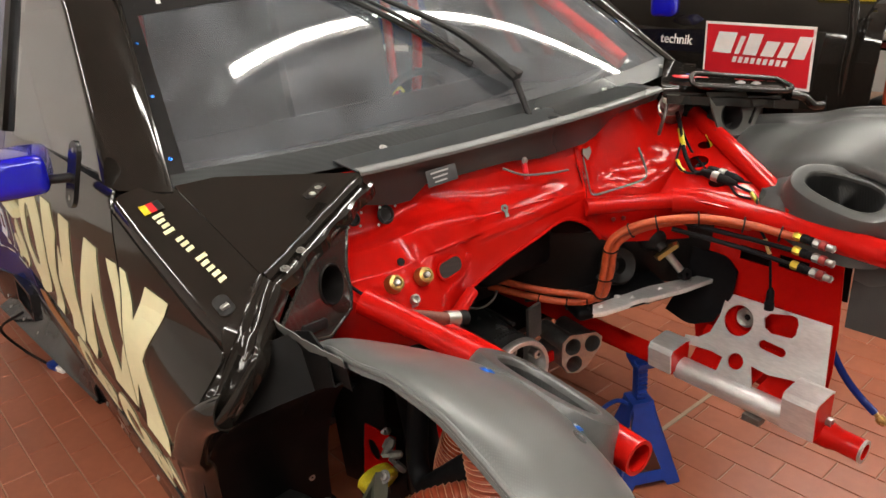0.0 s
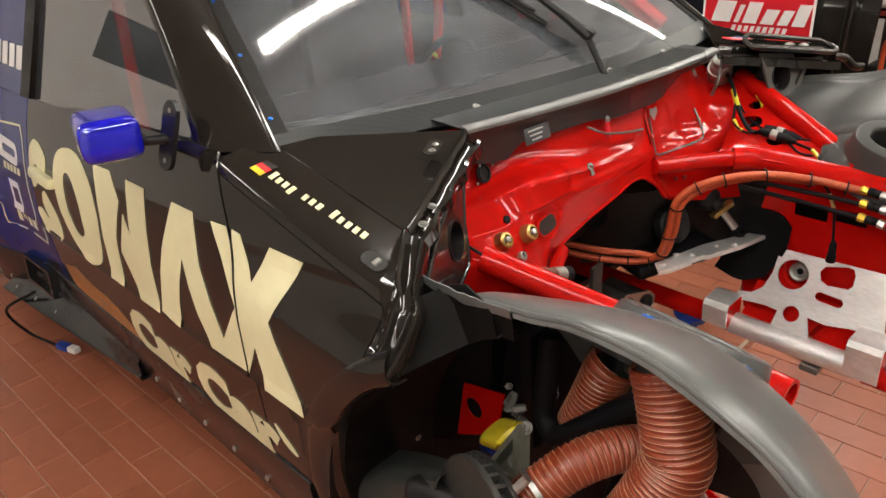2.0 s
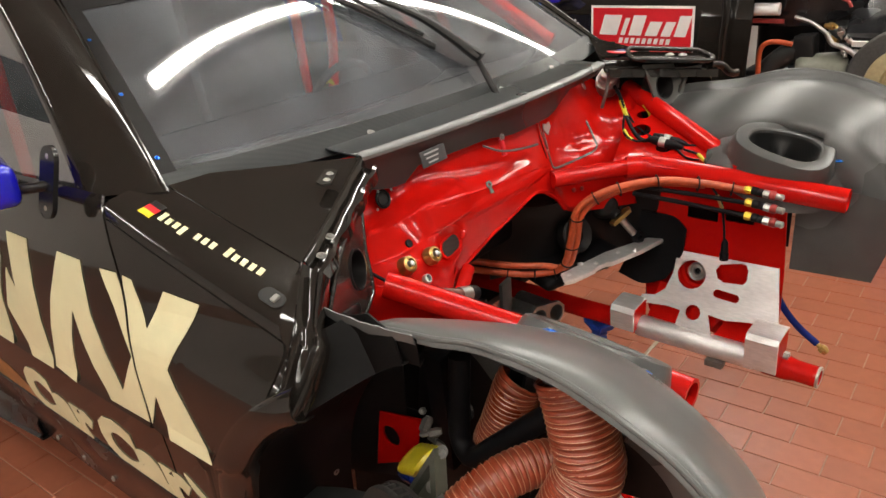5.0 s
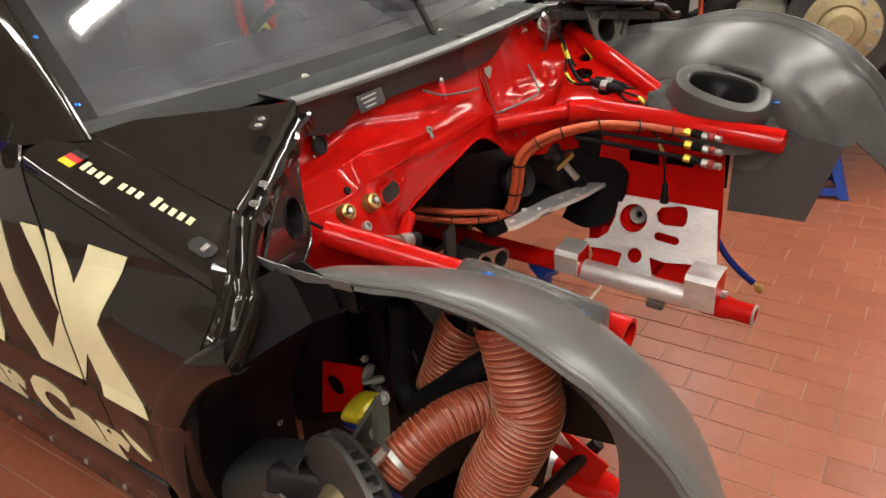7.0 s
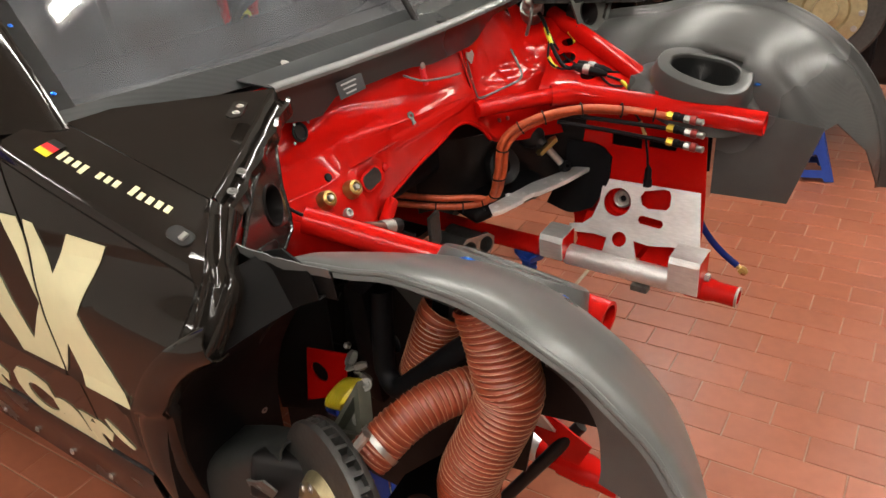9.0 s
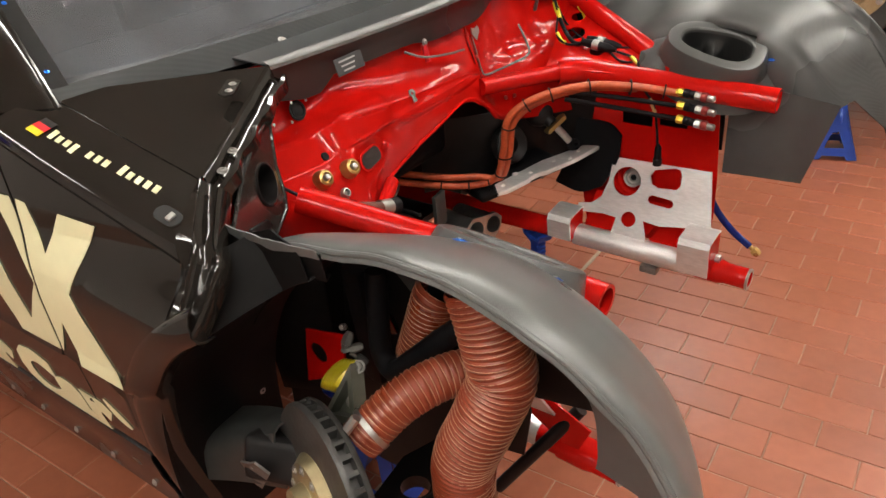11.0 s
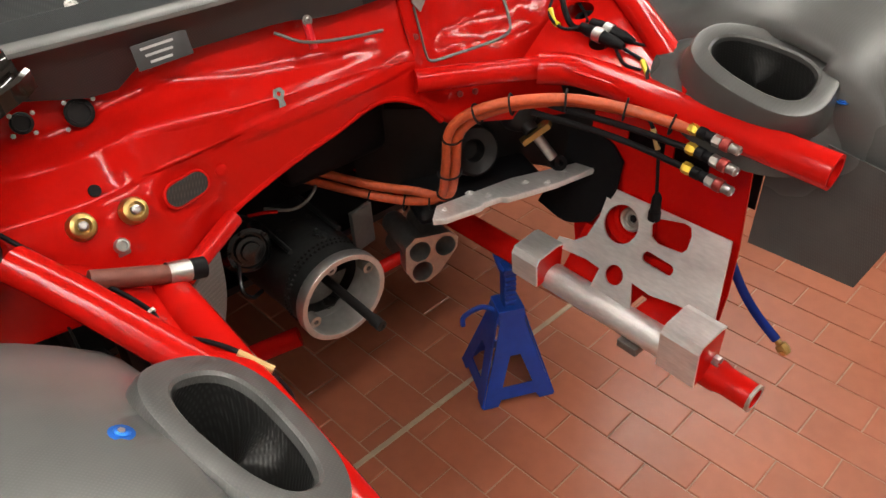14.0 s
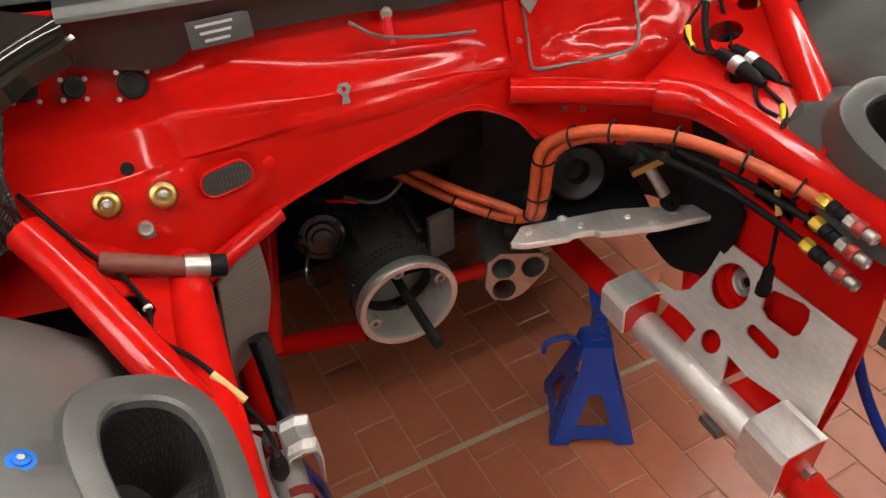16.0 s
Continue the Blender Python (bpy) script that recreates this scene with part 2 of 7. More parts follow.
def curve_points(pts, steps=8):
    """A smooth line through the points."""
    p = [Vector(q) for q in pts]
    if len(p) < 3 or steps < 2:
        return p
    ext = [2 * p[0] - p[1], *p, 2 * p[-1] - p[-2]]
    out = []
    for i in range(1, len(ext) - 2):
        a, b, c, d = ext[i - 1:i + 3]
        for k in range(steps):
            t = k / steps
            out.append(0.5 * (2 * b + (c - a) * t + (2 * a - 5 * b + 4 * c - d) * t * t + (3 * b - a - 3 * c + d) * t ** 3))
    out.append(p[-1])
    return out


def sweep(bm, pts, r, n=14, caps=True, wall=0.0, flat=1.0):
    """A round bar or a pipe along points; r is a number or a function of 0..1."""
    pts = [Vector(p) for p in pts]
    rings = []
    d0 = (pts[1] - pts[0]).normalized()
    side = d0.cross(V(0, 0, 1))
    if side.length < 0.05:
        side = d0.cross(V(0, 1, 0))
    side.normalize()
    last = len(pts) - 1
    for i, p in enumerate(pts):
        d = (pts[min(i + 1, last)] - pts[max(i - 1, 0)]).normalized()
        side = (side - d * side.dot(d)).normalized()
        up = d.cross(side)
        rad = r(i / last) if callable(r) else r
        rings.append([bm.verts.new(p + (side * math.cos(2 * math.pi * k / n) + up * flat * math.sin(2 * math.pi * k / n)) * rad) for k in range(n)])
    for a, b in zip(rings, rings[1:]):
        for k in range(n):
            bm.faces.new((a[k], a[(k + 1) % n], b[(k + 1) % n], b[k]))
    if wall:
        for ring, inner_dir in ((rings[0], 1), (rings[-1], -1)):
            c = sum((v.co for v in ring), Vector()) / n
            k1 = [bm.verts.new(c + (v.co - c) * (1 - wall)) for v in ring]
            d = (pts[1] - pts[0]).normalized() if inner_dir > 0 else (pts[-2] - pts[-1]).normalized()
            rad = (ring[0].co - c).length
            k2 = [bm.verts.new(v.co + d * rad * 1.6) for v in k1]
            for k in range(n):
                j = (k + 1) % n
                bm.faces.new((ring[k], ring[j], k1[j], k1[k]))
                bm.faces.new((k1[k], k1[j], k2[j], k2[k]))
            bm.faces.new(k2)
    elif caps:
        bm.faces.new(rings[0])
        bm.faces.new(rings[-1])
    return bm


def bar(pts, r, n=14, wall=0.0, steps=8, flat=1.0):
    return sweep(bmesh.new(), curve_points(pts, steps), r, n, wall=wall, flat=flat)


def lathe(profile, origin, axis, n=28, bm=None):
    """Turn (radius, height) round the axis at origin."""
    bm = bm or bmesh.new()
    q = Vector(axis).normalized().to_track_quat("Z", "Y")
    rings = []
    for r, h in profile:
        if r < 1e-5:
            rings.append([bm.verts.new(Vector(origin) + q @ V(0, 0, h))])
        else:
            rings.append([bm.verts.new(Vector(origin) + q @ V(r * math.cos(2 * math.pi * k / n), r * math.sin(2 * math.pi * k / n), h)) for k in range(n)])
    for a, b in zip(rings, rings[1:]):
        for k in range(n):
            j = (k + 1) % n
            if len(a) == 1 and len(b) == 1:
                continue
            if len(a) == 1:
                bm.faces.new((a[0], b[j], b[k]))
            elif len(b) == 1:
                bm.faces.new((a[k], a[j], b[0]))
            else:
                bm.faces.new((a[k], a[j], b[j], b[k]))
    return bm


def loft(rows, bm=None, close=False):
    bm = bm or bmesh.new()
    grid = [[bm.verts.new(p) for p in row] for row in rows]
    for a, b in zip(grid, grid[1:]):
        m = len(a)
        for k in range(m if close else m - 1):
            j = (k + 1) % m
            bm.faces.new((a[k], a[j], b[j], b[k]))
    return bm


def surface(ctrl, nu=4, nv=4):
    """A smooth sheet through a grid of control points."""
    rows = [curve_points(r, nv) for r in ctrl]
    cols = [curve_points([r[k] for r in rows], nu) for k in range(len(rows[0]))]
    return loft(cols)


def box(size, m=None, bevel=0.0, seg=2, bm=None):
    bm = bm or bmesh.new()
    got = bmesh.ops.create_cube(bm, size=1.0, matrix=(m or Matrix()) @ Matrix.Diagonal((*size, 1)))
    if bevel:
        edges = list({e for v in got["verts"] for e in v.link_edges})
        bmesh.ops.bevel(bm, geom=edges, offset=bevel, segments=seg, affect="EDGES", profile=0.6)
    return bm


def plate(outline, holes, thick, m):
    """A flat sheet with holes, drawn in its own plane and laid at m."""
    bm = bmesh.new()
    edges = []
    for ring in (outline, *holes):
        vs = [bm.verts.new((x, y, 0)) for x, y in ring]
        edges += [bm.edges.new((vs[i], vs[(i + 1) % len(vs)])) for i in range(len(vs))]
    bmesh.ops.triangle_fill(bm, use_beauty=True, use_dissolve=False, edges=edges)
    faces = list(bm.faces)
    got = bmesh.ops.extrude_face_region(bm, geom=faces)
    bmesh.ops.translate(bm, verts=[v for v in got["geom"] if isinstance(v, bmesh.types.BMVert)], vec=(0, 0, thick))
    bmesh.ops.transform(bm, matrix=m, verts=bm.verts)
    return bm


def circle(cx, cy, r, n=24, ry=None):
    return [(cx + r * math.cos(2 * math.pi * k / n), cy + (ry or r) * math.sin(2 * math.pi * k / n)) for k in range(n)]


def slot(cx, cy, half, r, turn=0.0, n=8):
    """A stadium-shaped outline."""
    out = []
    for s in (1, -1):
        for k in range(n + 1):
            a = math.pi * k / n - math.pi / 2
            x, y = s * (half + r * math.cos(a)), s * r * math.sin(a)
            out.append((cx + x * math.cos(turn) - y * math.sin(turn), cy + x * math.sin(turn) + y * math.cos(turn)))
    return out


def basis(origin, ex, ey):
    """A pose whose x and y run along ex and ey."""
    ex = Vector(ex).normalized()
    ez = ex.cross(Vector(ey)).normalized()
    ey = ez.cross(ex)
    m = Matrix((ex, ey, ez)).transposed().to_4x4()
    m.translation = origin
    return m


def bolt(name, at, axis, r, material, parent, h=None, label=""):
    """A dome-headed bolt with a washer and a socket."""
    h = h or r * 0.6
    return part(name, lathe([(r * 1.5, 0), (r * 1.5, h * 0.25), (r, h * 0.3), (r * 0.92, h * 0.8), (r * 0.7, h), (r * 0.4, h), (r * 0.36, h * 0.5), (0, h * 0.5)], at, axis, 14), material, parent, label)


def hexnut(bm, at, axis, r, h, n=6):
    return lathe([(0, 0), (r, 0), (r, h), (r * 0.55, h), (r * 0.55, h * 0.6), (0, h * 0.6)], at, axis, n, bm)


def smooth(a, b, x):
    t = min(1, max(0, (x - a) / (b - a)))
    return t * t * (3 - 2 * t)


def lerp_table(table, x):
    if x <= table[0][0]:
        return table[0][1]
    for (a, p), (b, q) in zip(table, table[1:]):
        if x <= b:
            return p + (q - p) * (x - a) / (b - a)
    return table[-1][1]


MID = 0.053  # the car's centre line


# ---- room ----
def room():
    bm = box((16, 14, 0.1), pose(0, 1.0, -0.0535))
    floor = tagged(part("floor", bm, GROUT, None, smooth=False), "workshop floor of red quarry tiles in running bond", "floor", kind="structure")
    wall = part("wall_west", plate([(-5.2, 0.0), (6.2, 0.0), (6.2, 3.38), (-5.2, 3.38)], [[(-3.55, 1.42), (-2.5, 1.42), (-2.5, 1.95), (-3.55, 1.95)]], 0.2, basis((-6.2, 0, 0), (0, 1, 0), (0, 0, 1))), WHITE_WALL, None, smooth=False)
    tagged(wall, "white painted workshop wall with a low window", "wall", kind="structure")
    win = thing("window_1", (-6.1, -3.02, 1.42), "dark window pane in a white frame", "window", kind="structure")
    part("pane", box((0.01, 1.03, 0.51), pose(-6.1, -3.025, 1.685)), PANE, win, smooth=False)
    for yy in (-3.53, -2.52):
        part("frame_post", box((0.08, 0.05, 0.53), pose(-6.06, yy, 1.685), 0.006), WHITE, win)
    for zz in (1.44, 1.93):
        part("frame_rail", box((0.08, 0.96, 0.05), pose(-6.06, -3.025, zz), 0.006), WHITE, win)
    for nm, size, at in (("wall_north", (16, 0.2, 3.4), (0, 6.1, 1.69)), ("wall_south", (16, 0.2, 3.4), (0, -5.1, 1.69)),
                         ("wall_east", (0.2, 11.4, 3.4), (6.1, 0.5, 1.69))):
        tagged(part(nm, box(size, pose(*at)), WHITE_WALL if nm == "wall_south" else WALL, None, smooth=False), "plain painted workshop wall", "wall", kind="structure")
    tagged(part("ceiling", box((12.6, 11.6, 0.1), pose(0, 0.5, 3.36)), CEIL, None, smooth=False), "plain white workshop ceiling", "ceiling", kind="structure")
    return floor


FLOOR = room()


def ceiling_lamp(x, y0, count, length=1.5):
    """A row of shallow fluorescent fittings with bright diffusers."""
    for i in range(count):
        c = V(x, y0 + (i + 0.5) * (length + 0.03), 3.2)
        e = thing("ceiling_lamp", c, "white fluorescent ceiling fitting with a bright diffuser", "lamp", "ceiling lamps")
        part("housing", box((0.20, length, 0.06), Matrix.Translation(c + V(0, 0, 0.062)), 0.01), WHITE, e)
        part("diffuser", box((0.105, length - 0.02, 0.05), Matrix.Translation(c), 0.02, 3), TUBE_LIGHT, e)
        part("rod", sweep(bmesh.new(), [c + V(0, 0, 0.09), c + V(0, 0, 0.12)], 0.01, 8), WHITE, e)


# the last three rows are unseen, added to brighten flank, liner and floor
for lx, ly, ln in ((-0.72, -0.45, 4), (1.55, -3.83, 6), (-2.6, -3.4, 1), (3.4, -4.2, 1), (0.3, -4.6, 2), (3.1, 1.0, 2)):
    ceiling_lamp(lx, ly, ln)

# ---- the car: body ----
CAR = thing("race_car", (0, 0, 0), "black touring race car on stands with bonnet and wheels removed", "car")
RISE = 0.055
SIDE = [(0.30, -0.845), (0.40, -0.868), (0.60, -0.905), (0.80, -0.922), (0.92, -0.918), (1.0, -0.908), (1.08, -0.893), (1.15, -0.875), (1.21, -0.855), (1.26, -0.82)]


def side(x, h, out=0.0):
    """A point on the car's near flank at height h over the car's own base."""
    y = lerp_table(SIDE, h) + max(0, x + 0.2) * 0.11 * smooth(0.95, 1.06, h) - out
    y -= 0.10 * smooth(-1.80, -2.35, x) * smooth(1.0, 0.62, h)
    y += 0.010 * smooth(0.797, 0.780, h) - 0.006 * math.exp(-((h - 0.797) / 0.007) ** 2)
    return V(x, y, h + RISE * x)


def gap(h):
    """Where the shut line between door and fender runs."""
    return lerp_table([(0.46, -0.130), (0.564, -0.115), (0.70, -0.097), (0.807, -0.091), (0.945, -0.106), (1.07, -0.134), (1.206, -0.203), (1.26, -0.23)], h)


def flank(name, x0, x1, h0, h1, label, nx=10, nh=60, mtl=None):
    rows = []
    for i in range(nx + 1):
        row = []
        for k in range(nh + 1):
            h = h0 + (h1 - h0) * k / nh
            start = x0(h) if callable(x0) else x0
            row.append(side(start + (x1 - start) * i / nx, h))
        rows.append(row)
    return part(name, loft(rows), mtl or BLACK, CAR, label, solid=0.006)


DOOR = flank("front_door", lambda h: gap(h) - 0.0035, -1.52, 0.53, 1.225, "glossy black front door with cream stickers")
REAR = flank("rear_side_panel", -1.528, -3.3, 0.53, 1.215, "rear side panel in dark blue film with small stickers", mtl=NAVY)
ARCH_C = (0.62, 0.52)


def arch_floor(x):
    """Lower edge of the fender: the sill, then the cut of the wheel arch."""
    r = 0.574
    dx = ARCH_C[0] - x
    if dx >= r:
        return 0.50
    return max(0.50, ARCH_C[1] + math.sqrt(max(0, r * r - dx * dx)) - RISE * x)


FRONT = [(0.90, 0.285), (0.96, 0.288), (1.0, 0.292), (1.035, 0.289), (1.06, 0.272), (1.08, 0.262)]
rows = []
for i in range(25):
    u = i / 24
    row = []
    for k in range(51):
        x = -0.12 + 0.41 * u
        for _ in range(4):
            lo = arch_floor(x)
            h = lo + (1.19 - 0.30 * (x + 0.2) - lo) * k / 50
            x = gap(h) + 0.0035 + (lerp_table(FRONT, h) - gap(h) - 0.0035) * u
        row.append(side(x, h))
    rows.append(row)
FENDER = part("front_fender", loft(rows), BLACK, CAR, "glossy black front fender cut off ahead of the wheel arch", solid=0.006)

# rolled lip of the wheel arch and the ragged front edge of the fender
def arch_point(r, a, inboard):
    x, z = ARCH_C[0] + r * math.cos(a), ARCH_C[1] + r * math.sin(a)
    return V(x, side(x, z - RISE * x).y + inboard, z)


ARCH_ANGLES = [math.pi * (1.06 - 0.395 * k / 30) for k in range(31)]
part("arch_lip", loft([[arch_point(r, a, d) for r, d in ((0.578, 0.001), (0.576, -0.004), (0.570, -0.006), (0.556, -0.005), (0.540, 0.001), (0.529, 0.010), (0.524, 0.022), (0.524, 0.040))] for a in ARCH_ANGLES]), BLACK, FENDER, "broad rolled lip of the wheel arch", solid=0.003)
# top of the fender between screen, bonnet edge and shoulder
F1, F2 = V(0.035, -0.43, 1.200), V(0.205, -0.733, 1.131)
top = []
for k in range(9):
    t = k / 8
    a = F1.lerp(F2, t)
    b = V(-0.21, -0.74, 1.212).lerp(V(0.206, -0.736, 1.130), t)
    top.append([a, a.lerp(b, 0.33) , a.lerp(b, 0.66), b])
part("fender_top", loft(top), BLACK, FENDER, solid=0.004)


def shoulder(x, t, lift=0.0):
    """The rounded edge between fender top (t = 0) and flank (t = 1)."""
    k = (x + 0.21) / (0.416 + 0.07 * t)
    inner = V(-0.21, -0.74, 1.212).lerp(V(0.206, -0.736, 1.130), k)
    xo = -0.21 + 0.486 * k
    outer = side(xo, 1.19 - 0.30 * (xo + 0.2))
    f = 1 - abs((t - 0.8) / (0.8 if t < 0.8 else 0.2)) ** 1.7
    p = inner.lerp(outer, t) + V(0, -0.009, 0.014) * f
    return p + V(0, -0.5, 0.86) * lift


part("fender_shoulder", loft([[shoulder(-0.21 + (0.416 + 0.07 * j / 20) * k / 14, j / 20) for j in range(21)] for k in range(15)]), BLACK, FENDER)

# ragged front flange
FL = [(0.207, -0.737, 1.131), (0.238, -0.774, 1.108), (0.262, -0.803, 1.084), (0.279, -0.828, 1.060), (0.291, -0.858, 1.025), (0.298, -0.880, 1.000), (0.306, -0.898, 0.980)]
FR = [(0.236, -0.722, 1.116), (0.264, -0.758, 1.089), (0.288, -0.787, 1.064), (0.322, -0.812, 1.052), (0.340, -0.850, 1.024), (0.346, -0.880, 1.000), (0.346, -0.904, 0.978)]
EDGE = [side(lerp_table(FRONT, 0.90 + 0.0074 * k) - 0.003, 0.90 + 0.0074 * k, -0.001) for k in range(21)] + [shoulder(-0.213 + 0.416 + 0.07 * k / 14, k / 14, -0.001) for k in range(15)]
strip = []
for a, b in zip(curve_points(FL, 7), curve_points(FR, 7)):
    n = V(0.35, -0.6, 0.7)
    lead = min(EDGE, key=lambda p: (p - a).length)
    strip.append([lead] + [a.lerp(b, u) + n * w for u, w in ((0.0, 0.006), (0.10, 0.010), (0.20, 0.006), (0.30, -0.007), (0.55, -0.009), (0.78, -0.006), (0.86, 0.003), (0.95, 0.007), (1.04, 0.002), (1.10, -0.012), (1.10, -0.030))])
part("front_flange", loft(strip), BLACK, FENDER, "crumpled glossy flange", solid=0.003, angle=60)

# bonnet shut channel: two ridges with bolts
def channel(parent, a, b, drop, name):
    d = (b - a).normalized()
    n = d.cross(V(0, 0, 1)).normalized()
    if n.x < 0:
        n = -n
    rows = []
    prof = [(0, 0.001), (0.003, 0.0045), (0.008, 0.001), (0.013, -0.022), (0.024, -0.026), (0.036, -0.024), (0.040, -0.014), (0.046, -0.016), (0.048, -0.04)]
    for k in range(15):
        p = a.lerp(b, k / 14)
        w = 1 + 0.12 * math.sin(k * 1.7)
        rows.append([p + n * u * w * 0.72 + V(0, 0, v * 0.9 - drop * u) for u, v in prof])
    return part(name, loft(rows), BLACK, parent, "glossy black channel along the bonnet edge", solid=0.004)


channel(FENDER, F1, F2, 0.1, "bonnet_channel")
for p in ((0.171, -0.643, 1.137), (0.201, -0.690, 1.126)):
    bolt("bolt", p, (0.3, 0, 1), 0.0062, GREY_CAST, FENDER)
m = basis((0.078, -0.555, 1.202), (0.53, -0.85, -0.17), (0.85, 0.53, 0))
part("tab", plate([(-0.03, -0.012), (0.02, -0.014), (0.03, 0.0), (0.024, 0.016), (-0.022, 0.016), (-0.032, 0.004)], [], 0.004, m), CARBON_GLOSS, FENDER)
for s in (-0.012, 0.012):
    bolt("bolt", m @ V(s, 0.004, 0.004), (0.1, 0, 1), 0.005, STEEL, FENDER)
# latch on the flank; a flat black plate stands for its dark recess
m = basis(shoulder(0.222, 0.62, 0.001), shoulder(0.232, 0.62) - shoulder(0.212, 0.62), shoulder(0.222, 0.55) - shoulder(0.222, 0.69))
part("latch", plate(slot(0, 0, 0.013, 0.014), [], 0.002, m), FLAG_BLACK, FENDER, "flat black plate for a dark latch recess, with a bare pin")
part("latch_pin", box((0.010, 0.015, 0.006), m @ pose(0.008, 0, 0.004), 0.002), STEEL, FENDER)

# sill skirt with rivets
SILL = []
for i in range(31):
    x = 0.03 - 3.3 * i / 30
    SILL.append([side(x, h, o) for h, o in ((0.572, -0.004), (0.568, 0.006), (0.555, 0.010), (0.50, 0.012), (0.45, 0.008), (0.41, 0.010), (0.392, 0.014), (0.380, 0.006), (0.376, -0.05), (0.376, -0.3))])
SKIRT = part("side_skirt", loft(SILL), SATIN_GLOSS, CAR, "dull black side skirt with rivets", solid=0.004)
# the skirt widens into a shelf towards the rear, with the exhaust outlet above it
rows = []
for i in range(13):
    x = -1.0 - 1.2 * i / 12
    wide = 0.886 + 0.112 * i / 12
    z = 0.388 + RISE * x
    rows.append([V(x, -0.86, z + 0.085), V(x, -0.885 - 0.25 * (wide - 0.885), z + 0.045), V(x, -wide + 0.004, z + 0.006), V(x, -wide - 0.004, z), V(x, -wide + 0.002, z - 0.012), V(x, -0.80, z - 0.012)])
part("skirt_shelf", loft(rows), SATIN_GLOSS, SKIRT, solid=0.004)
for i in range(6):
    bolt("rivet", V(-1.1 - 0.2 * i, -0.878 - 0.018 * i, 0.408 + RISE * (-1.1 - 0.2 * i)), (0, -0.6, 0.8), 0.0055, STEEL, SKIRT, 0.004)
outlet = [(-0.15, -0.05), (0.15, -0.05), (0.13, 0.05), (-0.17, 0.05)]
m = basis((-1.80, -0.905, 0.425), (1, 0.03, 0.05), (0, 0.12, 1))
OUTLET = part("exhaust_outlet", plate(outlet, [[(x * 0.88, y * 0.80) for x, y in outlet]], 0.03, m), SATIN_GLOSS, CAR, "black box-shaped exhaust outlet in the sill")
part("outlet_throat", plate([(x * 0.9, y * 0.9) for x, y in outlet], [], 0.004, m @ pose(0, 0, -0.05)), WELL_BLACK, OUTLET)
for i in range(16):
    x = -0.06 - 0.165 * i
    bolt("rivet", side(x, 0.425, 0.013), (0, -1, 0.2), 0.0055, STEEL, SKIRT, 0.004)


# ---- stickers: plain shapes laid on the flank ----
def decal(name, outline, material, parent, out=0.0048, label="", holes=()):
    """A thin sheet that follows the flank; the outline runs in x and height."""
    bm = bmesh.new()
    edges = []
    for ring in (outline, *holes):
        pts = []
        for (a, b), (c, d) in zip(ring, [*ring[1:], ring[0]]):
            n = max(1, int(math.hypot(c - a, d - b) / 0.03))
            pts += [(a + (c - a) * k / n, b + (d - b) * k / n) for k in range(n)]
        vs = [bm.verts.new((x, h, 0)) for x, h in pts]
        edges += [bm.edges.new((vs[i], vs[(i + 1) % len(vs)])) for i in range(len(vs))]
    bmesh.ops.triangle_fill(bm, use_beauty=True, use_dissolve=False, edges=edges)
    hs = [v.co.y for v in bm.verts]
    for h in np.arange(min(hs), max(hs), 0.025):
        bmesh.ops.bisect_plane(bm, geom=list(bm.verts) + list(bm.edges) + list(bm.faces), plane_co=(0, h, 0), plane_no=(0, 1, 0))
    for v in bm.verts:
        v.co = side(v.co.x, v.co.y, out)
    return part(name, bm, material, parent, label, solid=0.0012, smooth=False)


def rounded(ring, steps=5):
    """A closed smooth outline through a few corners."""
    n = len(ring)
    out = []
    for i in range(n):
        a, b, c, d = (V(*ring[(i + k) % n], 0) for k in (-1, 0, 1, 2))
        for k in range(steps):
            t = k / steps
            p = 0.5 * (2 * b + (c - a) * t + (2 * a - 5 * b + 4 * c - d) * t * t + (3 * b - a - 3 * c + d) * t ** 3)
            out.append((p.x, p.y))
    return out


# a row of big plain cream shapes: two hooks, an oval ring, slanted bars, a wedge, crossing bands
for pts in ([(-1.515, 1.0), (-1.50, 1.06), (-1.43, 1.10), (-1.33, 1.06), (-1.36, 1.0), (-1.45, 1.02), (-1.44, 0.965), (-1.50, 0.94)],
            [(-1.38, 0.945), (-1.29, 0.885), (-1.27, 0.82), (-1.33, 0.785), (-1.45, 0.80), (-1.51, 0.855), (-1.46, 0.875), (-1.39, 0.85), (-1.42, 0.90)]):
    decal("sticker_shape", rounded(pts), CREAM, DOOR, label="plain cream sticker shape")
decal("sticker_shape", rounded([(-1.215, 1.085), (-1.11, 1.116), (-1.0, 1.10), (-0.915, 1.03), (-0.885, 0.93), (-0.92, 0.825), (-1.03, 0.797), (-1.145, 0.828), (-1.225, 0.905), (-1.258, 1.005)]), CREAM, DOOR, label="plain cream sticker shape",
      holes=[rounded([(-1.155, 1.03), (-1.105, 1.04), (-1.05, 0.99), (-1.022, 0.90), (-1.055, 0.868), (-1.11, 0.882), (-1.157, 0.95)])])
for pts in ([(-0.892, 1.104), (-0.771, 1.106), (-0.712, 1.04), (-0.752, 0.94), (-0.755, 0.80), (-0.85, 0.80), (-0.862, 0.968)], [(-0.662, 1.102), (-0.548, 1.101), (-0.522, 0.799), (-0.64, 0.799), (-0.728, 0.906), (-0.688, 1.013), (-0.648, 0.968)]):
    decal("sticker_shape", pts, CREAM, DOOR, label="plain cream sticker shape")
# the shut line cuts through these, so each piece belongs to one panel
SHUT = [(gap(h), h) for h in (1.096, 1.07, 1.03, 0.99, 0.945)]
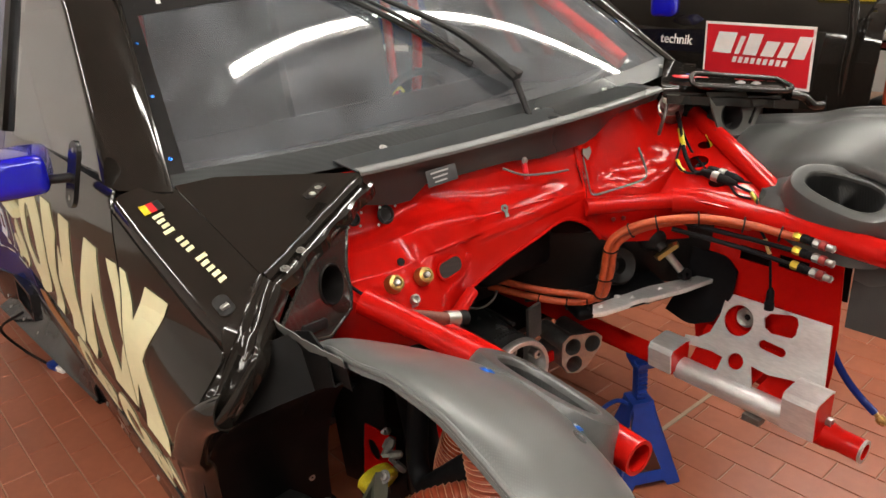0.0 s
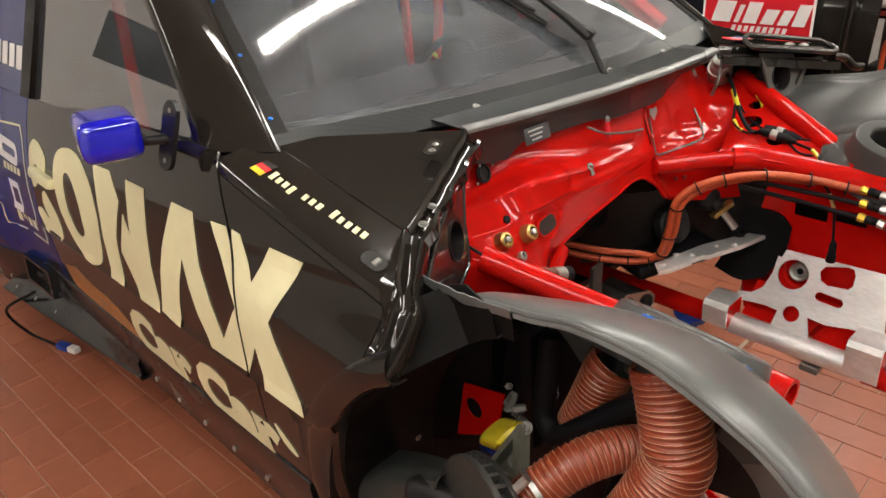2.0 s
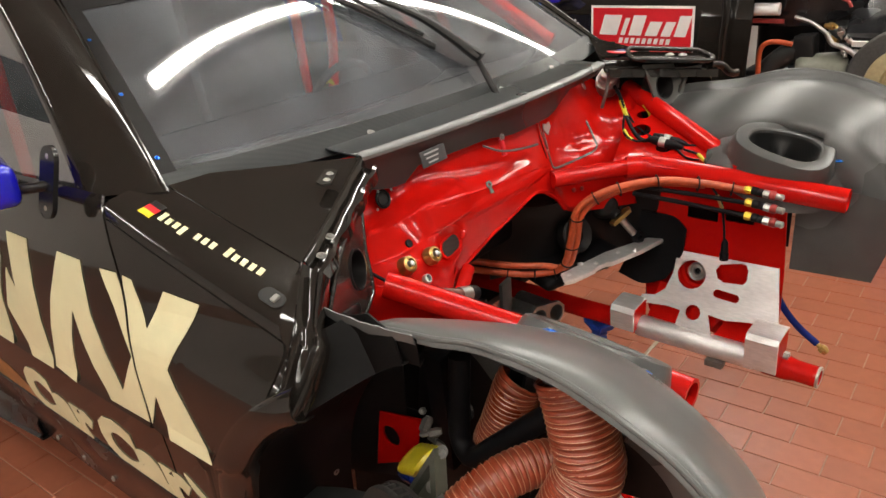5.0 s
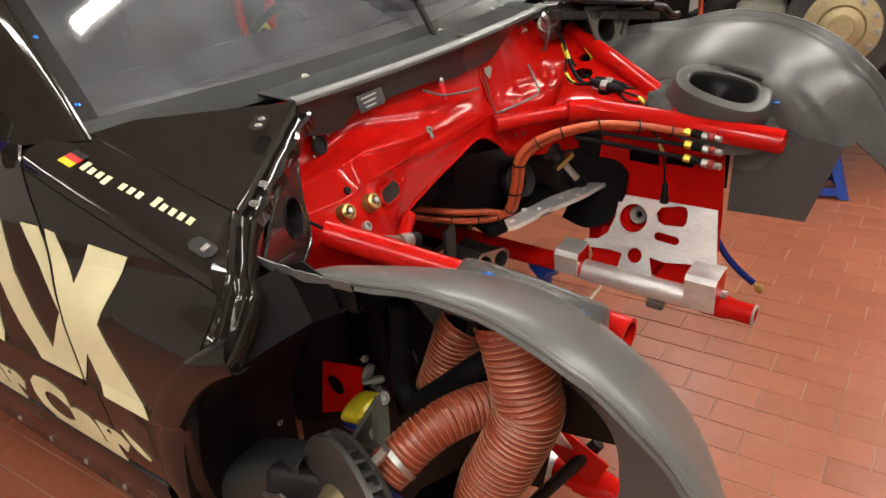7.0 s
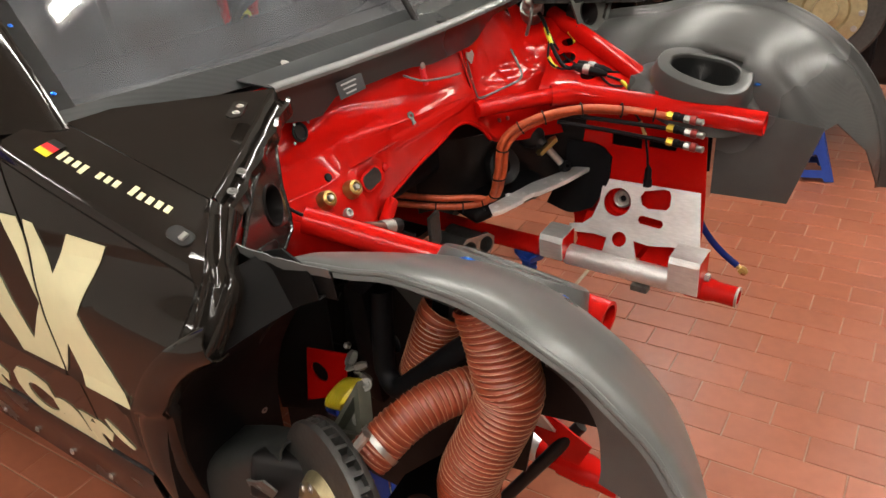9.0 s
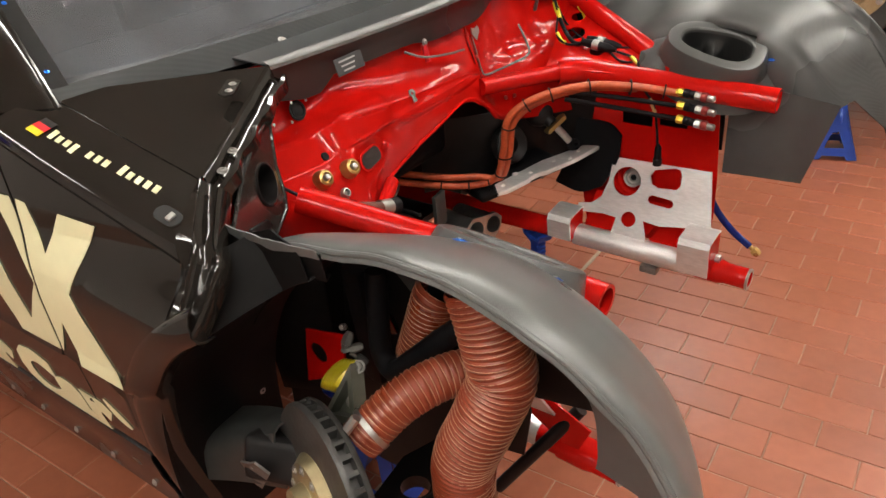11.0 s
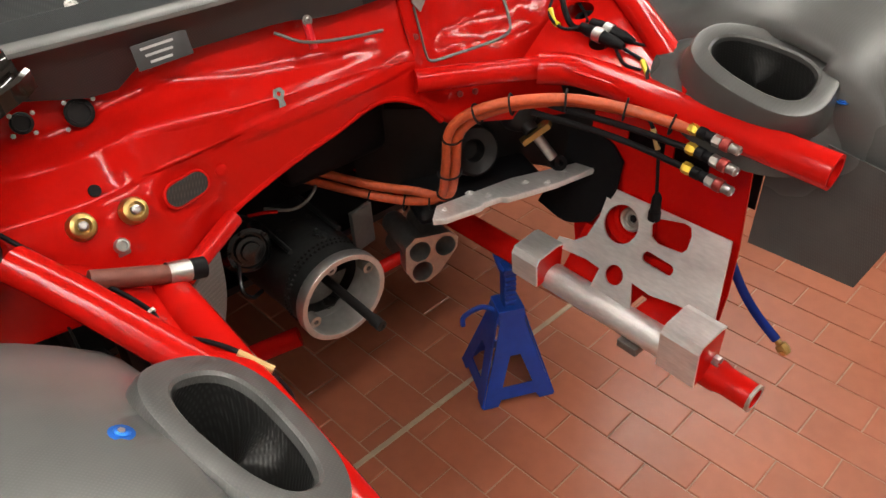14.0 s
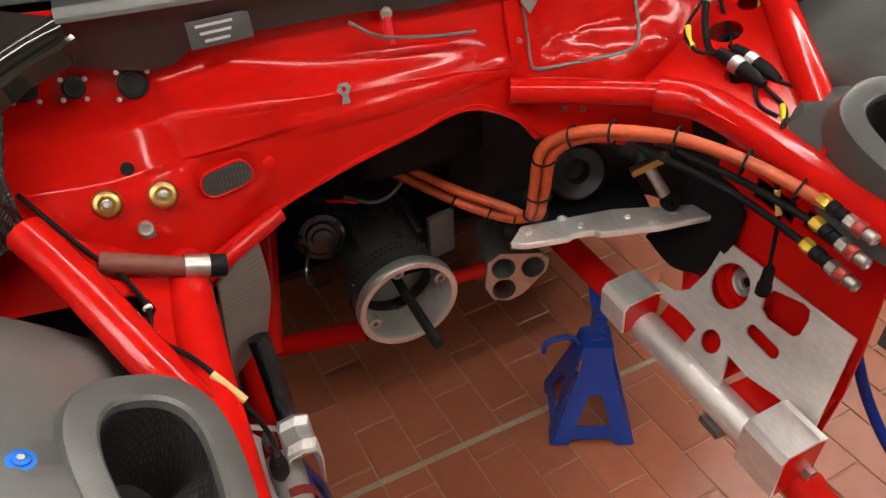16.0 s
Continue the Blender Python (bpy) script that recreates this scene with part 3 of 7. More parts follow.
LOW = [(gap(h), h) for h in (0.945, 0.91, 0.87, 0.807)]
decal("sticker_shape", [(-0.393, 1.099), (-0.289, 1.098), (-0.262, 0.99), (-0.184, 0.848), *[(x - 0.005, h) for x, h in LOW], (-0.25, 0.805), (-0.300, 0.870), (-0.348, 0.985), (-0.392, 0.870), (-0.406, 0.799), (-0.515, 0.806), (-0.455, 0.98)], CREAM, DOOR, label="plain cream sticker shape")
decal("sticker_shape", [(-0.207, 1.097), *[(x - 0.005, h) for x, h in SHUT]], CREAM, DOOR, label="plain cream sticker shape")
decal("sticker_shape", [*[(x + 0.005, h) for x, h in SHUT[1:]], *[(x + 0.005, h) for x, h in LOW[1:]], (-0.045, 0.882), (-0.018, 0.799), (0.122, 0.799), (0.017, 0.954), (0.086, 1.075), (-0.011, 1.083), (-0.056, 1.008), (-0.105, 1.09), (-0.132, 1.094)], CREAM, FENDER, label="plain cream sticker shape")


def words(text, x, h, size, material, parent, out=0.0048, label="", shear=0.0, bold=0.0, squeeze=1.0, place=None):
    """Lettering in the built-in font, laid on the flank."""
    cu = bpy.data.curves.new("lettering", "FONT")
    cu.body, cu.size, cu.shear, cu.offset = text, size, shear, bold
    cu.resolution_u = 3
    tmp = bpy.data.objects.new("lettering", cu)
    scene.collection.objects.link(tmp)
    me = bpy.data.meshes.new_from_object(tmp.evaluated_get(bpy.context.evaluated_depsgraph_get()))
    bpy.data.objects.remove(tmp)
    bpy.data.curves.remove(cu)
    bm = bmesh.new()
    bm.from_mesh(me)
    bpy.data.meshes.remove(me)
    for v in bm.verts:
        v.co = (place or side)(x + v.co.x * squeeze, h + v.co.y, out)
    left = set(bm.verts)
    while left:
        island, stack = set(), [next(iter(left))]
        while stack:
            v = stack.pop()
            if v in island:
                continue
            island.add(v)
            stack += [e.other_vert(v) for e in v.link_edges]
        left -= island
        one = bmesh.new()
        made = {v: one.verts.new(v.co) for v in island}
        for f in bm.faces:
            if f.verts[0] in island:
                one.faces.new([made[v] for v in f.verts])
        part("letter", one, material, parent, label, smooth=False, solid=0.001)
    bm.free()


for wx in (-0.868, -0.440):
    words("Car", wx, 0.572, 0.178, CREAM, DOOR, label="cream letter", bold=0.0115, shear=-0.05, squeeze=1.36)
decal("sticker_shape", rounded([(-0.060, 0.684), (-0.035, 0.675), (0.012, 0.640), (0.0, 0.632), (-0.04, 0.648)]), CREAM, FENDER, label="plain cream sticker shape")
decal("smear", [(-1.46, 0.66), (-1.32, 0.69), (-1.2, 0.665), (-1.06, 0.66), (-0.97, 0.645), (-0.84, 0.60), (-0.72, 0.575), (-0.9, 0.578), (-1.15, 0.578), (-1.30, 0.582), (-1.42, 0.59)], SMEAR, DOOR, 0.0044, "bronze airbrushed patch")
# flat black patch stands for the shaded inside of an outlet
decal("vent", [(-1.80, 0.60), (-1.58, 0.63), (-1.56, 0.58), (-1.76, 0.576)], DARK, REAR, 0.0044, "flat black patch for the dark of an outlet")
frame_line = [(-2.02, 0.70), (-1.60, 0.70), (-1.575, 0.74), (-1.575, 1.09), (-1.60, 1.125), (-2.0, 1.105), (-2.03, 1.07), (-2.03, 0.73)]
decal("sticker_line", frame_line, CREAM, REAR, holes=[[(-1.80 + (x + 1.80) * 0.965, 0.91 + (h - 0.91) * 0.965) for x, h in frame_line]])
decal("sticker_shape", slot(-1.80, 1.02, 0.10, 0.040, -0.05), WHITE, REAR, holes=[slot(-1.77, 1.02, 0.07, 0.014, -0.05)])
for i in range(5):
    decal("sticker_bar", [(-1.87 + i * 0.045, 0.945), (-1.84 + i * 0.045, 0.945), (-1.835 + i * 0.045, 0.97), (-1.865 + i * 0.045, 0.97)], CREAM, REAR)
decal("sticker_shape", [(-1.84, 0.80), (-1.72, 0.80), (-1.72, 0.91), (-1.84, 0.91)], WHITE, REAR, holes=[[(-1.82, 0.825), (-1.74, 0.825), (-1.74, 0.885), (-1.82, 0.885)]])
for i in range(4):
    decal("sticker_bar", [(-1.90 + i * 0.06, 0.735), (-1.86 + i * 0.06, 0.735), (-1.85 + i * 0.06, 0.775), (-1.89 + i * 0.06, 0.775)], CREAM, REAR)

# door handle
m = basis(side(-1.35, 0.995, 0.014), (1, 0, 0.0), (0, 0.2, 1))
part("handle", box((0.20, 0.035, 0.03), m, 0.012), CREAM, DOOR, "pull handle with cream film over it")

# flag and name bars on the shoulder
def shoulder_sheet(name, x0, x1, t0, t1, material, slant=0.0):
    rows = [[shoulder(x0 + (x1 - x0) * i / 4 + slant * j / 4, t0 + (t1 - t0) * j / 4, 0.0025) for j in range(5)] for i in range(5)]
    return part(name, loft(rows), material, FENDER, solid=0.001)


for i, mt in enumerate((FLAG_BLACK, SIGN_RED, YELLOW)):
    shoulder_sheet("flag_stripe", -0.138, -0.103, 0.33 + 0.10 * i, 0.43 + 0.10 * i, mt)
bar_x = -0.092
for w in (4, 3, 5):
    for k in range(w):
        wide = (shoulder(bar_x, 0) - shoulder(bar_x, 1)).length
        tm = 0.50 - 0.42 * (bar_x + 0.092)
        shoulder_sheet("name_bar", bar_x, bar_x + 0.0115, tm - (0.012 if k == 0 and w != 3 else 0.006) / wide, tm + (0.014 if (w, k) == (4, 3) else 0.008) / wide, CREAM, 0.003)
        bar_x += 0.0198
    bar_x += 0.0165

# ---- glasshouse ----
def base_line(y, back=0.0, up=0.0):
    dy = y - MID
    return V(-0.02 - 0.22 * dy * dy - back, y, 1.212 - 0.045 * dy * dy + up)




def screen(u, v):
    """The windscreen: u from near to far side (-1..1), v up the slope in metres."""
    half = 0.80 - 0.20 * v
    y = MID + u * half
    dy = u * 0.80
    x = -0.03 - 0.24 * dy * dy - 0.86 * v + 0.05 * (1 - u * u) * v
    z = 1.215 - 0.012 * dy * dy + 0.52 * v + 0.045 * math.sin(min(1, v / 0.8) * math.pi) * (1 - 0.6 * u * u)
    return V(x, y, z)


def screen_patch(name, u0, u1, v0, v1, material, parent, lift=0.0, nu=20, nv=10, label="", solid=0.0):
    rows = []
    for i in range(nv + 1):
        v = v0 + (v1 - v0) * i / nv
        rows.append([screen(u0 + (u1 - u0) * k / nu, v) + V(0.5, 0, 0.86) * lift for k in range(nu + 1)])
    return part(name, loft(rows), material, parent, label, solid=solid)


SCREEN = screen_patch("windscreen", -0.965, 0.965, 0.022, 0.535, GLASS, CAR, 0, 24, 12, "dusty scratched windscreen with dark border", solid=0.004)
SCREEN.visible_shadow = False
screen_patch("border", -1.0, 1.0, -0.035, 0.024, COWL, SCREEN, 0.003, 24, 3, "black lower border", 0.003)
screen_patch("border", -1.0, -0.955, 0.02, 0.80, SATIN, SCREEN, 0.003, 2, 12, solid=0.003)
screen_patch("border", 0.955, 1.0, 0.02, 0.80, SATIN, SCREEN, 0.003, 2, 12, solid=0.003)
screen_patch("sun_strip", -0.965, 0.965, 0.53, 0.80, SATIN, SCREEN, 0.002, 20, 4, "black strip with white lettering", 0.003)
for u, v in ((-0.885, -0.018), (-0.452, -0.010), (0.10, -0.010), (0.445, -0.010), (-0.98, 0.06), (-0.98, 0.24), (-0.98, 0.42), (0.90, -0.01), (0.98, 0.2)):
    bolt("screen_screw", screen(u, v) + V(0.5, 0, 0.86) * 0.005, (0.5, 0, 0.86), 0.0065 if v < 0 else 0.0035, STEEL if v < 0 else BOLT_BLUE, SCREEN)

for i, ch in enumerate("TOUR"):
    cu = bpy.data.curves.new("strip_text", "FONT")
    cu.body, cu.size, cu.offset, cu.resolution_u = ch, 0.098, 0.0, 3
    tmp = bpy.data.objects.new("strip_text", cu)
    scene.collection.objects.link(tmp)
    me = bpy.data.meshes.new_from_object(tmp.evaluated_get(bpy.context.evaluated_depsgraph_get()))
    bpy.data.objects.remove(tmp)
    bpy.data.curves.remove(cu)
    bm = bmesh.new()
    bm.from_mesh(me)
    bpy.data.meshes.remove(me)
    for v in bm.verts:
        v.co = screen(-0.925 + ((0.0, 0.062, 0.142, 0.214)[i] + v.co.x) / 0.68, 0.560 + v.co.y) + V(0.5, 0, 0.86) * 0.0062
    part("letter", bm, WHITE, SCREEN, "white letter", smooth=False, solid=0.001)

# roof, far flank and cabin shell
rows = []
for i in range(9):
    x = -0.74 - 1.5 * i / 8
    rows.append([V(x, MID + u * (0.735 + 0.0 * i / 8), 1.65 + 0.05 * math.sin(min(1, i / 4) * 1.57) * (1 - u * u) - 0.03 * abs(u) ** 4) for u in [-1 + 2 * k / 12 for k in range(13)]])
part("roof", loft(rows), BLACK, CAR, solid=0.02)


def pillar(name, pts, w, mtl, parent):
    return part(name, bar(pts, w, 10, flat=0.6), mtl, parent)


for s in (-1, 1):
    def sy(d):
        return MID + s * d
    a = V(-0.20, sy(0.845), 1.19)
    rows = []
    for k in range(9):
        t = k / 8
        inner = screen(s * 1.0, -0.03 + 0.80 * t)
        outer = V(-0.275 - 0.625 * t, sy(0.880 - 0.117 * t), 1.180 + 0.465 * t + 0.035 * math.sin(t * 3.14))
        outer += V(-0.035, s * 0.012, 0.002) * (1 - t) ** 3
        swell = V(0.6, s * 0.35, 0.55) * (0.018 + 0.012 * t)
        rows.append(curve_points([inner, inner.lerp(outer, 0.10) + swell * 0.7, inner.lerp(outer, 0.35) + swell, inner.lerp(outer, 0.65) + swell, inner.lerp(outer, 0.90) + swell * 0.8, outer], 5))
    part("pillar", loft(rows), BLACK, CAR, solid=0.02)
    part("screen_trim", bar([screen(s * 1.0, -0.03 + 0.80 * k / 8) + V(0.004, 0, 0.008) for k in range(9)], 0.006, 8, steps=3), BLACK, CAR)
    # roof rail above the side windows
    part("roof_rail", bar([(-0.88, sy(0.755), 1.65), (-1.3, sy(0.735), 1.675), (-2.2, sy(0.73), 1.65)], 0.035, 10), BLACK, CAR)
    part("centre_pillar", loft([[V(-1.43, sy(0.915), 1.14), V(-1.53, sy(0.915), 1.135)], [V(-1.40, sy(0.75), 1.65), V(-1.50, sy(0.75), 1.65)]]), SATIN, CAR, solid=0.03)
    g = part("side_window", loft([[V(-0.285, sy(0.884), 1.182), V(-1.43, sy(0.912), 1.14)], [V(-0.89, sy(0.765), 1.645), V(-1.41, sy(0.75), 1.65)]]), SIDE_GLASS, CAR, solid=0.004)
    g.visible_shadow = False
    q = part("rear_window", loft([[V(-1.53, sy(0.914), 1.135), V(-2.3, sy(0.905), 1.10)], [V(-1.50, sy(0.75), 1.65), V(-2.2, sy(0.73), 1.60)]]), NAVY, CAR, "blue film with white bars", solid=0.004)
    part("rear_pillar", loft([[V(-2.305, sy(0.905), 1.098), V(-3.1, sy(0.88), 1.055)], [V(-2.205, sy(0.73), 1.60), V(-2.42, sy(0.72), 1.56)]]), NAVY, CAR, solid=0.02)
    if s < 0:
        for k in range(4):
            part("name_bar", box((0.055, 0.075, 0.002), basis((-1.60 - 0.082 * k, sy(0.914 - 0.164 * 0.21) - 0.005, 1.135 + 0.515 * 0.21), (1, 0.012, 0.04), (0, 0.303, 0.953))), WHITE, q)

# far flank, tail and underbody
rows = [[V(x, MID + 0.925, 0.42 + RISE * x), V(x, MID + 0.975, 0.8 + RISE * x), V(x, MID + 0.915, 1.19 + RISE * x)] for x in (-0.16, -1.0, -2.0, -3.3)]
part("far_flank", loft(rows), BLACK, CAR, solid=0.012)
part("tail", loft([[V(-3.3, y, 0.3), V(-3.3, y, 1.0), V(-2.6, y, 1.08), V(-2.3, y * 0.8, 1.1), V(-2.2, y * 0.62, 1.6)] for y in (-0.86, -0.4, 0.4, 0.96)]), BLACK, CAR, solid=0.012)
part("underbody", box((3.0, 1.66, 0.02), pose(-1.78, MID, 0.33, 0, -3.1, 0)), SATIN, CAR, smooth=False)
# dark cabin: dashboard, floor bulkhead, cage
rows = []
for i in range(7):
    t = i / 6
    rows.append([V(-0.10 - 0.24 * u * u - 0.40 * t, MID + 0.70 * u, 1.21 - 0.02 * u * u - 0.06 * math.sin(t * 1.57) * 1.6) for u in [-1 + 2 * k / 12 for k in range(13)]])
part("dashboard", loft(rows), DASH_CLOTH, CAR, "carbon dashboard under the screen", solid=0.01)
part("dash_front", loft([[V(-0.56, y, 1.115), V(-0.58, y, 0.75)] for y in (-0.66, 0.0, 0.76)]), DARK, CAR, solid=0.01)
part("cabin_floor", box((2.2, 1.5, 0.02), pose(-1.6, MID, 0.44, 0, -3.1, 0)), DARK, CAR, smooth=False)
part("seat_back", surface([[V(-1.35, y, 0.6), V(-1.45, y, 0.9), V(-1.5, y, 1.2), V(-1.52, y, 1.45)] for y in (0.15, 0.38, 0.62)], 3, 3), DARK, CAR, solid=0.06)
part("rear_bulkhead", box((0.04, 1.4, 1.0), pose(-2.1, MID, 0.95)), DARK, CAR, smooth=False)
CAGE = part("roll_cage", bar([(-0.44, -0.655, 1.14), (-0.70, -0.60, 1.36), (-0.98, -0.52, 1.55), (-1.45, -0.52, 1.60)], 0.02, 10), RED, CAR, "red painted roll cage tubes")
for pts in ([(-0.30, 0.77, 1.20), (-0.60, 0.71, 1.40), (-0.90, 0.63, 1.57), (-1.45, 0.63, 1.60)], [(-1.45, -0.55, 0.6), (-1.45, -0.53, 1.6)], [(-1.45, 0.65, 0.6), (-1.45, 0.63, 1.6)],
            [screen(-0.965, v) + V(-0.03, 0.0, -0.05) for v in (0.06, 0.25, 0.45, 0.62)], [screen(0.90, v) + V(-0.03, -0.01, -0.05) for v in (0.10, 0.25, 0.45, 0.62)],
            [(-1.45, -0.52, 1.58), (-1.45, 0.63, 1.58)], [(-1.30, 0.60, 0.70), (-1.22, 0.62, 1.20), (-1.25, 0.62, 1.55)], [(-0.50, -0.66, 0.95), (-1.45, -0.60, 0.95)]):
    part("cage_tube", bar(pts, 0.02, 10), RED, CAGE)
wheel = []
for k in range(25):
    a = 2 * math.pi * k / 24
    wheel.append(V(-0.90, 0.36, 1.04) + V(0.25 * 0.15 * math.sin(a), 0.15 * math.cos(a), 0.15 * 0.97 * math.sin(a)))
STEER = part("steering_wheel", sweep(bmesh.new(), wheel, 0.014, 8), DARK, CAR, "black steering wheel with a yellow grip mark")
part("grip_mark", bar([V(-0.90, 0.295 + 0.032 * math.cos(a), 1.10 + 0.036 * math.sin(a)) for a in (0.5, 1.1, 1.8, 2.6, 3.4, 4.0)], lambda t: 0.004 + 0.006 * math.sin(math.pi * t), 8), YELLOW, STEER)

# wiper: arm, blade and pivot
def over(u, v, h):
    return screen(u, v) + V(0.5, 0, 0.86) * h


WIPER = part("wiper_arm", bar([over(0.07, 0.075, 0.034), over(0.02, 0.15, 0.042), over(-0.05, 0.25, 0.042), over(-0.20, 0.40, 0.034)], lambda t: 0.024 - 0.014 * t, 10, flat=0.6), SATIN, CAR, "black wiper arm")
part("wiper_shaft", bar([over(0.035, -0.045, 0.012), over(0.07, 0.085, 0.034)], 0.0085, 10, steps=1), SATIN, WIPER)
part("wiper_knuckle", box((0.035, 0.03, 0.022), basis(over(0.068, 0.08, 0.040), (-0.8, -0.3, 0.5), (0.3, -0.9, 0)), 0.005), SATIN, WIPER)
part("wiper_blade", bar([over(-0.03, 0.15, 0.014), over(-0.19, 0.33, 0.016), over(-0.40, 0.58, 0.014)], 0.008, 8), SATIN, WIPER)
part("wiper_blade", bar([over(-0.06, 0.18, 0.030), over(-0.20, 0.34, 0.034), over(-0.36, 0.54, 0.030)], 0.005, 8), SATIN, WIPER)

# mirror on the near door
MIRROR = part("mirror", box((0.20, 0.118, 0.085), basis((-0.455, -0.970, 1.235), (0.97, -0.22, 0.06), (0.22, 0.97, 0.0)), 0.028, 4), MIRROR_BLUE, CAR, "gloss blue door mirror on a black stalk")
part("stalk", bar([(-0.40, -0.955, 1.225), (-0.365, -0.92, 1.225), (-0.335, -0.885, 1.228)], 0.010, 10), SATIN, MIRROR)
FOOT_M = basis((-0.335, -0.884, 1.232), (1, 0.10, 0.05), (0, 0.30, 1))
part("foot", plate(slot(0, 0, 0.045, 0.026, 1.45), [], 0.010, FOOT_M), SATIN_GLOSS, MIRROR, "black mirror foot plate")
for k in (-0.05, 0.05):
    bolt("screw", FOOT_M @ V(0.12 * k, k, 0.010), FOOT_M.to_3x3() @ V(0, 0, 1), 0.0035, STEEL, MIRROR)

# ---- cowl ----
def cowl_edge(y):
    dy = y - MID
    return V(0.082 - 0.20 * dy * dy, y, 1.206 - 0.02 * dy * dy)


ys = [-0.43 + 0.97 * k / 24 for k in range(25)]
rows = [[base_line(y) + V(0.004, 0, 0.004), (base_line(y) + V(0.004, 0, 0.004)).lerp(cowl_edge(y), 0.5), cowl_edge(y) + V(-0.002, 0, 0.0)] for y in ys]
COWL_P = part("cowl_panel", loft(rows), COWL, CAR, "matt black carbon scuttle panel under the screen", solid=0.003)


# the lip's paler carbon stands for wear and for lamp sheen along it
part("cowl_lip", loft([[cowl_edge(y) + V(-0.012, 0, 0.006), cowl_edge(y) + V(0.006, 0, 0.003), cowl_edge(y) + V(0.009, 0, 0.0), cowl_edge(y) + V(0.009, 0, -0.006)] for y in ys]), CARBON, COWL_P, "worn front lip, paled for lamp sheen", solid=0.002)


def flap_depth(y):
    d = 0.075 + 0.02 * smooth(-0.42, -0.36, y) - 0.028 * smooth(-0.31, -0.28, y)
    return d + 0.015 * smooth(-0.05, 0.05, y) * (1 - smooth(0.24, 0.27, y)) - 0.075 * smooth(0.26, 0.40, y)


rows = [[cowl_edge(y) + V(0.002, 0, -0.004), cowl_edge(y) + V(-0.012, 0, -0.03), cowl_edge(y) + V(-0.02, 0, -max(0.02, flap_depth(y)))] for y in ys]
part("cowl_flap", loft(rows), COWL, COWL_P, solid=0.003)
m = basis(cowl_edge(-0.239) + V(-0.008, 0, -0.052), (-0.05, 1, 0), (-0.25, 0, 1))
part("type_plate", box((0.085, 0.036, 0.002), m @ pose(0, 0, 0.006), 0.001), PLATE_DARK, COWL_P, "grey type plate with plain bars")
for k in range(3):
    part("plate_bar", box((0.05 - 0.008 * k, 0.0035, 0.001), m @ pose(-0.006, 0.010 - 0.010 * k, 0.008)), GREY_PRINT, COWL_P)
bolt("screw", (0.078, -0.008, 1.135), (1, 0, 0.2), 0.006, STEEL, COWL_P)
part("vacuum_pipe", bar([(0.06, -0.06, 1.125), (0.085, -0.02, 1.105), (0.09, 0.06, 1.09), (0.085, 0.13, 1.08)], 0.0028, 8), GREY_CAST, COWL_P)
part("drain", bar([(0.075, -0.008, 1.13), (0.082, -0.006, 1.09)], 0.007, 8), SIGN_RED, COWL_P)

# ---- red bulkhead ----
YS = (-0.64, -0.52, -0.42, -0.33, -0.24, -0.12, 0.0, 0.11, 0.20)
BULK = (((-0.06, 1.19), (-0.03, 1.195), (0.0, 1.195), (0.0, 1.195), (0.01, 1.195), (0.02, 1.19), (0.03, 1.19), (0.03, 1.19), (0.02, 1.19)),
        ((-0.02, 1.08), (0.0, 1.07), (0.013, 1.065), (0.02, 1.085), (0.03, 1.10), (0.045, 1.085), (0.05, 1.08), (0.05, 1.08), (0.04, 1.08)),
        ((0.035, 1.05), (0.06, 1.047), (0.075, 1.045), (0.094, 1.064), (0.10, 1.055), (0.094, 1.04), (0.09, 1.03), (0.088, 1.02), (0.07, 1.0)),
        ((0.09, 1.01), (0.115, 1.01), (0.13, 1.01), (0.115, 1.01), (0.105, 1.01), (0.10, 1.0), (0.098, 1.0), (0.09, 0.99), (0.075, 0.975)),
        ((0.12, 0.95), (0.145, 0.96), (0.158, 0.962), (0.14, 0.955), (0.11, 0.945), (0.10, 0.95), (0.10, 0.965), (0.09, 0.97), (0.08, 0.945)),
        ((0.15, 0.86), (0.17, 0.86), (0.18, 0.855), (0.165, 0.82), (0.11, 0.872), (0.10, 0.912), (0.098, 0.94), (0.09, 0.957), (0.085, 0.915)))
ctrl = [[V(x, y, z) for (x, z), y in zip(row, YS)] for row in BULK]


def tighten(rows, k):
    """Two more rows close to row k, to make a crisp fold there."""
    before = [a.lerp(b, 0.84) for a, b in zip(rows[k - 1], rows[k])]
    after = [a.lerp(b, 0.16) for a, b in zip(rows[k], rows[k + 1])]
    return [*rows[:k], before, rows[k], after, *rows[k + 1:]]


def emboss(bm, relief):
    """Push a pressed panel in or out along its own normals."""
    bm.normal_update()
    for v, n in [(v, v.normal.copy()) for v in bm.verts]:
        if n.x < 0:
            n = -n
        v.co += n * relief(v.co.y, v.co.z)
    return bm


def near_relief(y, z):
    d = math.hypot(max(0.0, abs(y + 0.285) - 0.022), z - 0.968)
    e = 0.0065 * math.exp(-((d - 0.036) / 0.007) ** 2) - 0.002 * smooth(0.03, 0.02, d)
    e += 0.010 * smooth(-0.335, -0.322, y) * smooth(-0.16, -0.20, y) * smooth(1.005, 1.012, z) * smooth(1.075, 1.06, z)
    e -= 0.006 * smooth(-0.335, -0.342, y) * smooth(1.055, 1.07, z)
    e += 0.006 * math.exp(-((z - 0.905 - 0.42 * (y + 0.30)) / 0.012) ** 2) * smooth(-0.40, -0.36, y) * smooth(-0.21, -0.24, y)
    e += 0.004 * smooth(-0.19, -0.175, y) * smooth(0.985, 0.995, z) * smooth(1.02, 1.01, z)
    return e


